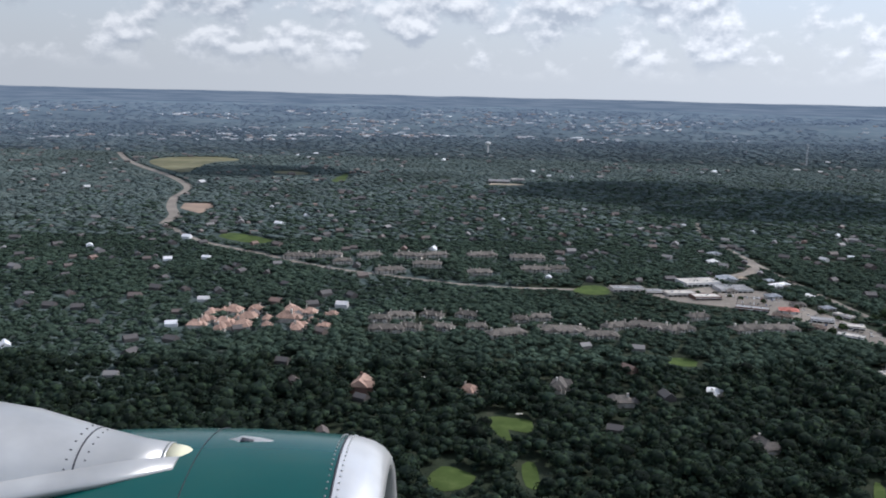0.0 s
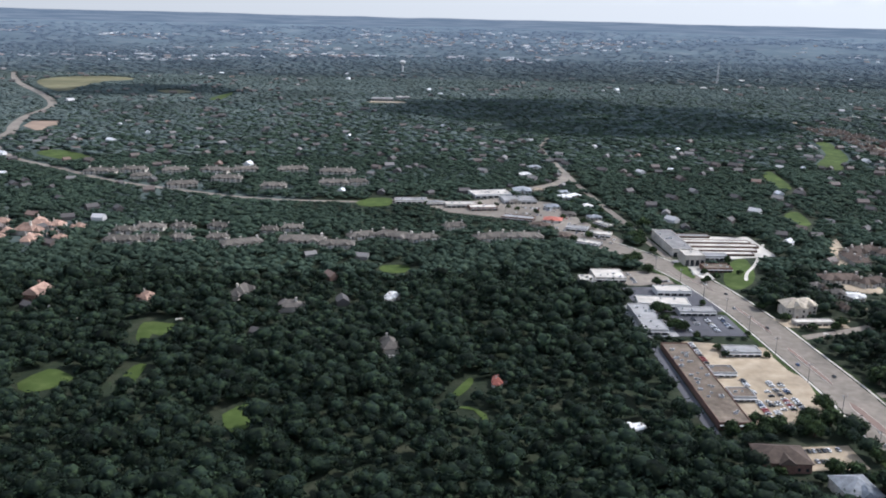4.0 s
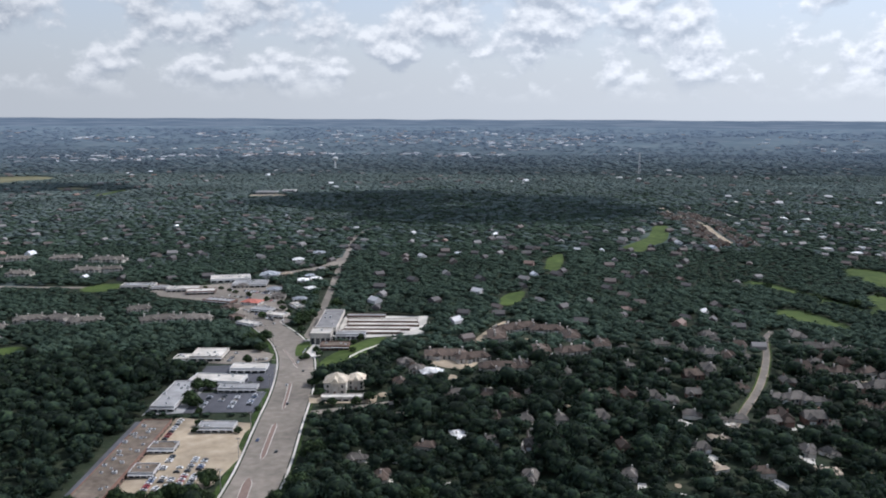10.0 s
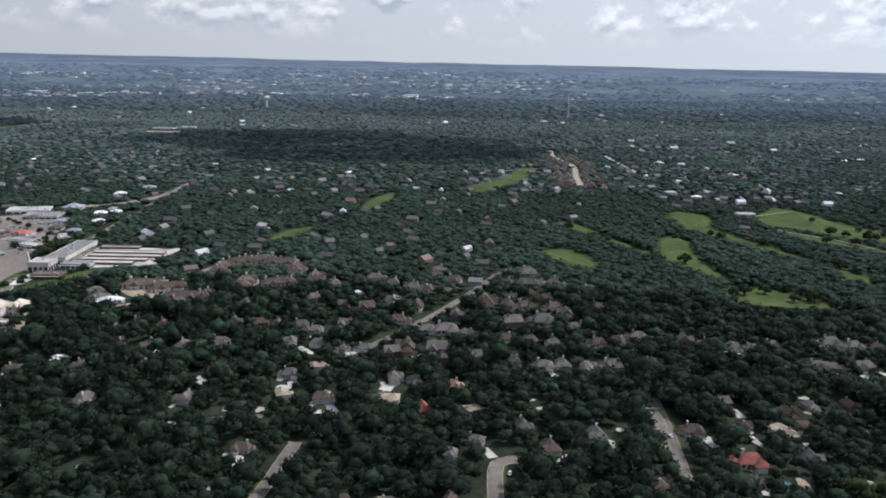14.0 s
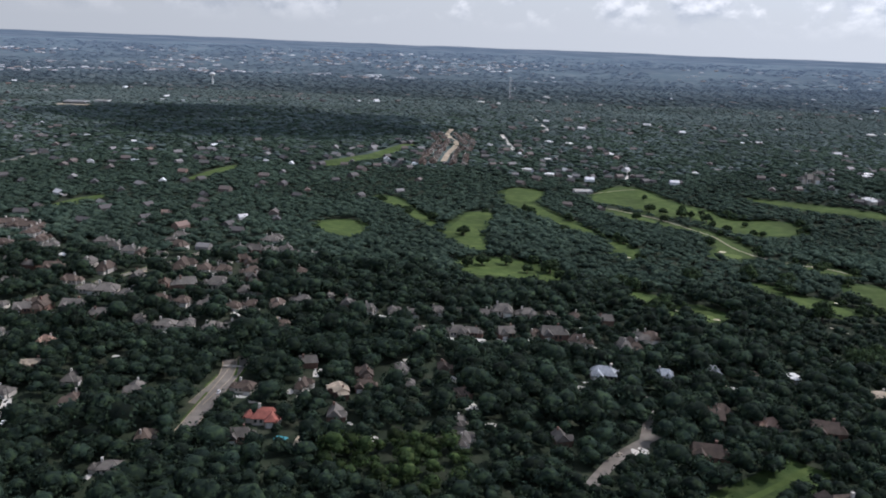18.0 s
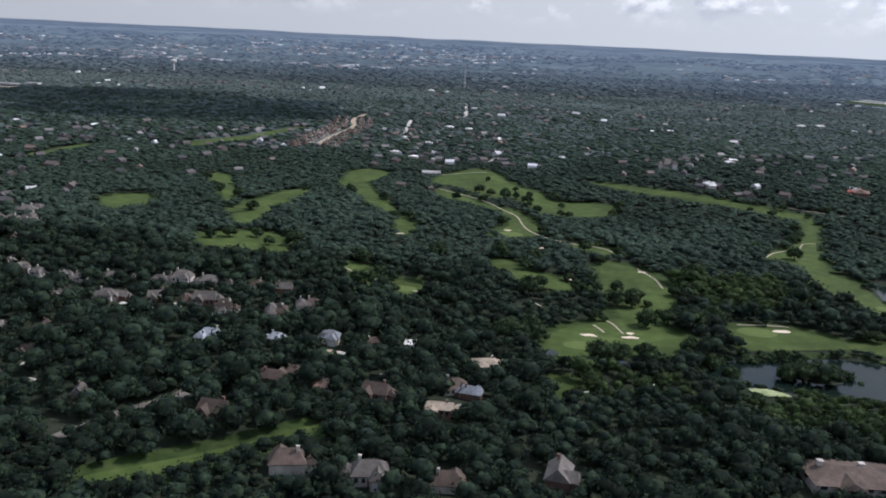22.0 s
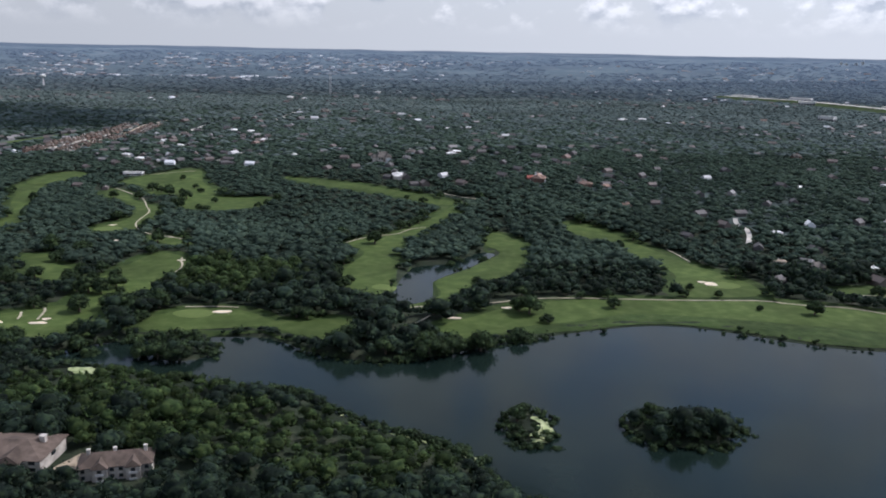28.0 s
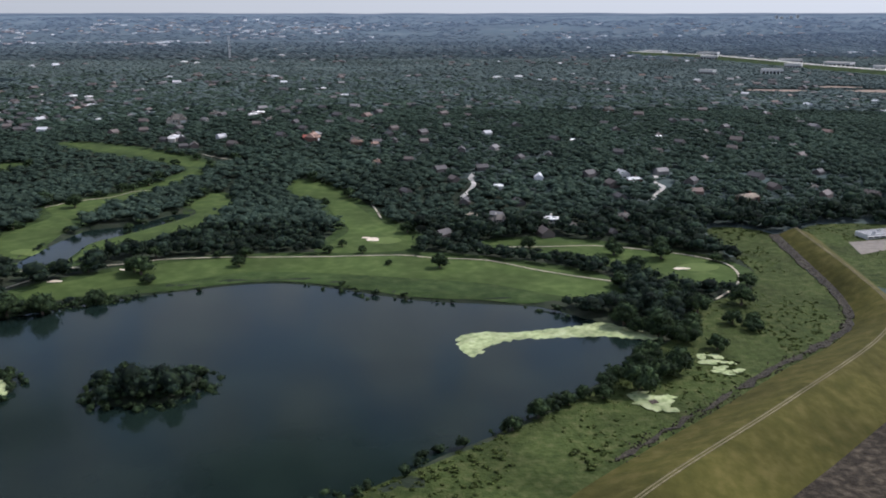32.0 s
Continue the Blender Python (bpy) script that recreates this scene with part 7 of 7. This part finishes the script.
def build_woods():
    x, y, rng = scatter(-260, 1480, 150, 420, 5.2, 11)
    s = rng.uniform(4.5, 8.4, len(x)) * (0.72 + 0.60 * soft_noise(x, y, 45, 5))
    big = rng.uniform(0, 1, len(x)) < 0.2
    s = np.where(big, s * 1.45, s * 1.08) * np.where(x < 270, 0.95, 1.0)
    h = s * rng.uniform(0.75, 1.08, len(x))
    young = np.zeros(len(x), bool)
    for cx, cy, rx, ry in ((158, 438, 24, 15), (126, 438, 8, 8), (935, 395, 40, 30), (1010, 215, 30, 26), (925, 255, 40, 20), (860, 270, 26, 14), (970, 225, 40, 20), (640, 210, 20, 16), (1225, 200, 30, 18)):
        young |= ((x - cx) / rx) ** 2 + ((y - cy) / ry) ** 2 + rng.uniform(-0.5, 0.5, len(x)) < 1
    near = ~young & (y < 300)
    rest = ~young & (y >= 300)
    forest("woods", x[near], y[near], s[near], h[near], 4, 1, "dense dark green live oaks and cedars", kinds=24, tufts=25, leaf=0.078)
    forest("woods", x[rest], y[rest], s[rest], h[rest], 3, 21, "dense dark green live oaks behind the streets", kinds=24, tufts=16, leaf=0.10)
    forest("woods", x[young], y[young], s[young] * 0.85, h[young] * 0.8, 4, 9, "lighter green young trees and scrub", YOUNG_LEAF_MAT, kinds=16, tufts=22, leaf=0.085)
    x, y, rng = scatter(-560, 1800, 420, 800, 6.5, 12)
    s = rng.uniform(6.8, 10.4, len(x)) * (0.78 + 0.5 * soft_noise(x, y, 60, 6))
    forest("woods", x, y, s, s * rng.uniform(0.84, 1.16, len(x)) * np.interp(y, (420, 800), (0.62, 0.33)), 2, 2, "dense oak woods in a haze-paled grey-green", MID_LEAF_MAT, kinds=24, tufts=7, leaf=0.17)
    # farther out more crowns take the painted haze colour
    for y0, y1, step, tufts, seed in ((800, 1230, 7.6, 3, 13), (1230, 1900, 9.4, 2, 33)):
        x, y, rng = scatter(-1300, 2500, y0, y1, step, seed)
        s = step * rng.uniform(1.2, 1.7, len(x))
        h = s * rng.uniform(0.85, 1.15, len(x)) * np.interp(y, (800, 1900), (0.29, 0.2))
        hazed = rng.uniform(0, 1, len(x)) < np.clip((np.hypot(x - MIDDLE[0], y) - 720) / 900, 0.05, 1.0)
        forest("woods", x[~hazed], y[~hazed], s[~hazed], h[~hazed], 1, seed + 1, "far oak woods in a haze-paled grey-green", MID_LEAF_MAT, kinds=24, tufts=tufts, leaf=0.32)
        forest("woods", x[hazed], y[hazed], s[hazed], h[hazed], 1, seed + 2, "far woods in a painted haze blue", FAR_MAT, kinds=24, tufts=tufts, leaf=0.32)
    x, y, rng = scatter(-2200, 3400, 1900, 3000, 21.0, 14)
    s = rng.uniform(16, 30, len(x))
    forest("backdrop_woods", x, y, s, s * np.interp(y, (1900, 2400), (0.11, 0.24)), 1, 4, "woods near the horizon with a painted blue haze glow", HAZE_GLOW_MAT, kinds=12, fit=False, tufts=3, leaf=0.35)
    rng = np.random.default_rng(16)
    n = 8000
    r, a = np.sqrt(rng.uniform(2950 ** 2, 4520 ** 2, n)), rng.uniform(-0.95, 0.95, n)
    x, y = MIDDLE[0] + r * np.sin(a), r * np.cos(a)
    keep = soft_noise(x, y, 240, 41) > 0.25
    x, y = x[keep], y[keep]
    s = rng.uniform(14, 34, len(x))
    forest("backdrop_woods", x, y, s, rng.uniform(2, 4, len(x)), 1, 17, "wooded land on the horizon with a painted blue haze glow", HAZE_GLOW_MAT, kinds=12, fit=False, tufts=2, leaf=0.35)
    # the woods that go on beneath and behind the camera
    x, y, rng = scatter(-600, 1800, -640, 150, 15.0, 15)
    x, y = x[np.abs(x - 299) > 17], y[np.abs(x - 299) > 17]
    s = rng.uniform(9, 17, len(x))
    forest("woods", x, y, s, s * 0.7, 1, 8, "dense dark green woods", kinds=12, fit=False, tufts=4, leaf=0.3)
    # scrub on the weedy shores
    rng = np.random.default_rng(31)
    x, y = rng.uniform(1150, 1440, 30000), rng.uniform(140, 392, 30000)
    ok = (chart_at(x, y) == 4) & (soft_noise(x, y, 16, 7) > 0.42)
    x, y = x[ok], y[ok]
    s = rng.uniform(0.35, 1.12, len(x)) ** 2 * rng.uniform(0.6, 1.3, len(x)) * (0.5 + soft_noise(x, y, 30, 71))
    forest("scrub", x, y, s * 1.25, s * 0.55, 2, 5, "low green scrub on the lake shore", WEED_LEAF_MAT, kinds=12, fit=False, tufts=8, leaf=0.22)
    # reeds and bushes along the water's edge
    edge = np.concatenate([LAKE, ISLAND, ISLAND * 0.5 + ISLAND.mean(0) * 0.5, ISLET, ISLET_WEST, POND[::6]])
    pick = rng.integers(0, len(edge), 3000)
    x, y = edge[pick, 0] + rng.normal(0, 2.4, len(pick)), edge[pick, 1] + rng.normal(0, 1.6, len(pick))
    ok = ((chart_at(x, y) != 5) | (x < 1075)) & (soft_noise(x, y, np.where(x > 1020, 34, 13), 19) > rng.uniform(0.15, 0.7, len(x)) + np.where((x > 1150) & (y < 262), 0.24, np.where(x > 1020, 0.12, 0.0)))
    s = rng.uniform(0.8, 3.6, ok.sum()) * (0.6 + 0.8 * soft_noise(x[ok], y[ok], 17, 23))
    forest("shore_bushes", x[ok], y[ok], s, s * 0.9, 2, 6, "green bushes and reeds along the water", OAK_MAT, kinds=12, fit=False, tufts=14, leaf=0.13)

    # loose stones of the riprap along the dam's foot
    n = 1000
    d = np.gradient(DAM_LINE, axis=0)
    d /= np.linalg.norm(d, axis=1)[:, None]
    out = np.c_[-d[:, 1], d[:, 0]]
    k = rng.integers(int(0.34 * len(DAM_LINE)), len(DAM_LINE), n)
    taper = 1 - 0.5 * np.clip((k / (len(DAM_LINE) - 1) - 0.55) / 0.25, 0, 1)
    p = DAM_LINE[k] + out[k] * (19.0 * taper + rng.normal(0, 1.5, n))[:, None] + rng.uniform(-2.5, 2.5, (n, 1)) * d[k]
    s = rng.uniform(0.2, 0.75, n)
    forest("riprap_stones", p[:, 0], p[:, 1], s, s * 1.1, 1, 18, "loose dark grey stones along the dam's foot", RIPRAP_MAT, kinds=12, fit=False, tufts=0)["category"] = "stones"


build_woods()

# ---------------------------------------------------------------- landmarks near the horizon
def build_water_tower(x, y, s):
    t = new("water_tower")
    tagged(t, "white water tower with a round tank on a slim shaft", "tower")
    bm = bmesh.new()
    bmesh.ops.create_cone(bm, cap_ends=True, segments=16, radius1=3 * s, radius2=1.6 * s, depth=24 * s, matrix=Matrix.Translation((0, 0, 12 * s)))
    part("shaft", bm, TRIM_MAT, t)
    bm = bmesh.new()
    bmesh.ops.create_uvsphere(bm, u_segments=20, v_segments=10, radius=8 * s, matrix=Matrix.Translation((0, 0, 27 * s)) @ Matrix.Diagonal((1, 1, 0.62, 1)))
    part("tank", bm, TRIM_MAT, t)
    t.location = (x, y, float(land(x, y)))


def build_mast(x, y, h):
    t = new("radio_mast")
    tagged(t, "tall thin grey lattice radio mast", "mast")
    for a in (0, 2.094, 4.189):
        bm = bmesh.new()
        bmesh.ops.create_cone(bm, cap_ends=True, segments=4, radius1=0.5, radius2=0.4, depth=h, matrix=Matrix.Translation((2 * math.cos(a), 2 * math.sin(a), h / 2)))
        part("leg", bm, UNIT_MAT, t)
    for k in range(12):
        part("brace", boxes((-1.4, 1.4, -1.4, 1.4, h * (k + 0.5) / 12, h * (k + 0.5) / 12 + 0.4)), UNIT_MAT, t)
    t.location = (x, y, float(land(x, y)))


build_water_tower(95, 2150, 0.95)
build_mast(826, 1955, 52)
for x, y, w, h in ((2930, 3800, 8, 12), (2948, 3790, 12, 6), (3010, 3765, 9, 13), (2985, 3775, 10, 7)):
    b = new("tower_block")
    tagged(b, "distant downtown tower on the horizon", "building", "downtown towers")
    part("wall", boxes((-w / 2, w / 2, -w / 2, w / 2, -10, h)), TRIM_MAT, b)
    part("roof", boxes((-w * 0.4, w * 0.4, -w * 0.4, w * 0.4, h, h + 3)), TRIM_MAT, b)
    for k in range(6):
        part("window_band", boxes((-w / 2 - 0.3, w / 2 + 0.3, -w / 2 - 0.3, -w / 2 + 0.1, h * (k + 0.3) / 6, h * (k + 0.7) / 6)), GLASS_MAT, b)
    b.location = (x, y, float(land(x, y)))

# ---------------------------------------------------------------- the cumulus whose shadow lies on the woods
def build_cloud(cx, cy, rx, ry, height, seed):
    rng = np.random.default_rng(seed)
    bm = bmesh.new()
    for k in range(44):
        a, u = rng.uniform(0, 6.283), math.sqrt(rng.uniform(0, 1))
        s = rng.uniform(0.22, 0.42)
        m = Matrix.Translation((rx * u * math.cos(a), ry * u * math.sin(a), rng.uniform(0, 60) * (1.2 - u))) @ Matrix.Diagonal((rx * s, ry * s, 55 * (1.3 - u), 1))
        bmesh.ops.create_icosphere(bm, subdivisions=2, radius=1.0, matrix=m)
    for v in bm.verts:
        n_ = noise.noise(v.co * 0.02) * 26
        v.co += Vector((n_, n_ * 0.7, n_ * 0.6))
    m = material("white cloud", [(0.85, 0.86, 0.88), (0.95, 0.95, 0.95)], scale=0.01, rough=1.0, spec=0.0)
    # thin enough to let part of the sunlight through
    nt = m.node_tree
    mix, clear = nt.nodes.new("ShaderNodeMixShader"), nt.nodes.new("ShaderNodeBsdfTransparent")
    mix.inputs[0].default_value = 0.52
    nt.links.new(nt.nodes["Principled BSDF"].outputs[0], mix.inputs[1])
    nt.links.new(clear.outputs[0], mix.inputs[2])
    nt.links.new(mix.outputs[0], nt.nodes["Material Output"].inputs["Surface"])
    ob = part("cloud", bm, m)
    off = TO_SUN * (height / TO_SUN.z)
    ob.location = (cx + off.x, cy + off.y, height)
    return tagged(ob, "white cumulus cloud that shades the woods", "cloud", kind="structure")


build_cloud(385, 1215, 245, 195, 760, 4)
build_cloud(-330, 1480, 150, 105, 760, 7)

# ---------------------------------------------------------------- the aircraft's engine beside the window
def build_engine(ox, oy, oz):
    """A turbofan nacelle along x with its intake lip forward, and the pylon's fairing above it."""
    green = material("dark green aircraft paint", [(0.004, 0.060, 0.052), (0.006, 0.080, 0.068)], rough=0.2, scale=1.0, spec=0.4)
    silver = material("silver painted panel", [(0.40, 0.395, 0.375), (0.47, 0.465, 0.44)], rough=0.34, scale=5.0, metal=0.45, coarse=1.2)
    bare = material("polished aluminium lip", [(0.66, 0.65, 0.62), (0.74, 0.73, 0.70)], rough=0.26, scale=6.0, metal=0.5)
    cream = material("cream fairing tip", [(0.66, 0.62, 0.42), (0.72, 0.68, 0.48)], rough=0.4, scale=4.0)
    dark = material("dark intake lining", [(0.03, 0.03, 0.035), (0.05, 0.05, 0.055)], rough=0.5, scale=4.0)
    engine = new("aircraft_engine")
    tagged(engine, "dark green aircraft engine with polished silver intake lip", "engine")

    def turned(profile, seg=96):
        bm = bmesh.new()
        rings = [[bm.verts.new((x, r * math.cos(2 * math.pi * k / seg), r * math.sin(2 * math.pi * k / seg))) for k in range(seg)] for x, r in profile]
        for a, b in zip(rings, rings[1:]):
            for k in range(seg):
                bm.faces.new((a[k], b[k], b[(k + 1) % seg], a[(k + 1) % seg])).smooth = True
        return bm

    part("intake_lip", turned([(-0.235, 1.150), (-0.17, 1.143), (-0.10, 1.122), (-0.045, 1.088), (-0.012, 1.05), (0.0, 1.01), (-0.015, 0.965), (-0.07, 0.93), (-0.20, 0.90)]), bare, engine, "polished aluminium lip")
    part("cowl", turned([(-0.235, 1.148), (-0.45, 1.163), (-0.75, 1.172), (-1.1, 1.168), (-1.5, 1.15), (-2.2, 1.09), (-3.2, 0.95)]), green, engine, "dark green cowl")
    part("intake_duct", turned([(-0.20, 0.90), (-0.5, 0.87), (-0.9, 0.87)]), dark, engine)
    part("fan_disc", turned([(-0.9, 0.87), (-0.88, 0.25), (-0.6, 0.0)]), dark, engine)
    part("seam", turned([(-0.935, 1.170), (-0.935, 1.175), (-0.938, 1.173), (-0.938, 1.170)]), dark, engine)
    part("seam", turned([(-0.233, 1.149), (-0.233, 1.153), (-0.243, 1.153), (-0.243, 1.149)]), dark, engine)
    bm = bmesh.new()
    for k in range(150):
        a = 2 * math.pi * k / 150
        for x, r in ((-0.265, 1.152), (-0.21, 1.149)):
            bmesh.ops.create_cone(bm, cap_ends=True, segments=6, radius1=0.006, radius2=0.005, depth=0.006, matrix=Matrix.Translation((x, r * math.cos(a), r * math.sin(a))) @ Matrix.Rotation(math.pi / 2 - a, 4, "X"))
    part("rivets", bm, silver, engine)

    def fairing(sections, seg=28):
        bm = bmesh.new()
        rings = [[bm.verts.new((x, yc + w * math.cos(2 * math.pi * k / seg), zc + h * math.sin(2 * math.pi * k / seg))) for k in range(seg)] for x, yc, zc, w, h in sections]
        for a, b in zip(rings, rings[1:]):
            for k in range(seg):
                bm.faces.new((a[k], a[(k + 1) % seg], b[(k + 1) % seg], b[k])).smooth = True
        bm.faces.new(rings[0][::-1])
        bm.faces.new(rings[-1])
        return bm

    pylon = part("pylon_fairing", fairing([(-3.4, -0.05, 1.03, 0.54, 0.37), (-2.3, -0.05, 1.05, 0.48, 0.335), (-1.85, -0.05, 1.065, 0.39, 0.265), (-1.48, -0.05, 1.08, 0.26, 0.165), (-1.25, -0.05, 1.10, 0.17, 0.105), (-1.09, -0.05, 1.12, 0.115, 0.070)]), silver, engine, "silver pylon fairing")
    part("fairing_tip", fairing([(-1.088, -0.05, 1.12, 0.112, 0.067), (-1.02, -0.05, 1.122, 0.095, 0.056), (-0.965, -0.05, 1.125, 0.065, 0.040), (-0.935, -0.05, 1.128, 0.03, 0.02), (-0.93, -0.05, 1.13, 0.006, 0.005)]), cream, pylon, "cream fairing tip")
    part("fairing_band", fairing([(-1.105, -0.05, 1.119, 0.122, 0.076), (-1.088, -0.05, 1.12, 0.119, 0.073)]), silver, pylon)
    part("fairing_joint", fairing([(-1.485, -0.05, 1.08, 0.2645, 0.1685), (-1.478, -0.05, 1.08, 0.2625, 0.1665)]), dark, pylon)
    part("skirt", fairing([(-3.4, -0.34, 1.02, 0.42, 0.10), (-2.0, -0.29, 1.07, 0.30, 0.075), (-1.35, -0.21, 1.115, 0.15, 0.05), (-1.02, -0.16, 1.145, 0.07, 0.025)]), silver, engine, "silver skirt under the pylon")
    bm = bmesh.new()
    for k in range(26):
        a = 2 * math.pi * k / 26
        for x, w_, h_ in ((-1.52, 0.272, 0.174), (-1.44, 0.247, 0.156)):
            bmesh.ops.create_cone(bm, cap_ends=True, segments=6, radius1=0.006, radius2=0.005, depth=0.006, matrix=Matrix.Translation((x, -0.05 + w_ * math.cos(a), 1.08 + h_ * math.sin(a))) @ Matrix.Rotation(math.pi / 2 - a, 4, "X"))
    part("rivets", bm, dark, pylon)
    part("vent_scoop", fairing([(-0.84, 0.10, 1.160, 0.008, 0.006), (-0.77, 0.10, 1.164, 0.055, 0.008), (-0.68, 0.10, 1.163, 0.04, 0.006), (-0.60, 0.10, 1.160, 0.012, 0.004)]), silver, engine, "grey vent scoop")
    part("vent_mouth", fairing([(-0.765, 0.085, 1.173, 0.028, 0.004), (-0.70, 0.085, 1.169, 0.010, 0.003)]), dark, engine)
    # the airline's lettering, as plain white bars
    for k, (x0, w_) in enumerate(((-2.35, 0.14), (-2.16, 0.14), (-1.97, 0.05), (-1.87, 0.15), (-1.67, 0.15), (-1.47, 0.18))):
        bm = bmesh.new()
        rows_ = []
        for a in np.linspace(radians(196), radians(188), 4):
            rows_.append([bm.verts.new((x, 1.178 * math.cos(a) * 0.985, -1.178 * math.sin(a) * 0.985)) for x in (x0, x0 + w_)])
        for p, q in zip(rows_, rows_[1:]):
            bm.faces.new((p[0], p[1], q[1], q[0]))
        part("lettering_bar", bm, TRIM_MAT, engine, "white painted bar")
    engine.location = (ox, oy, oz)
    return engine


build_engine(0.085, 4.05, 141.96 - 2.95)
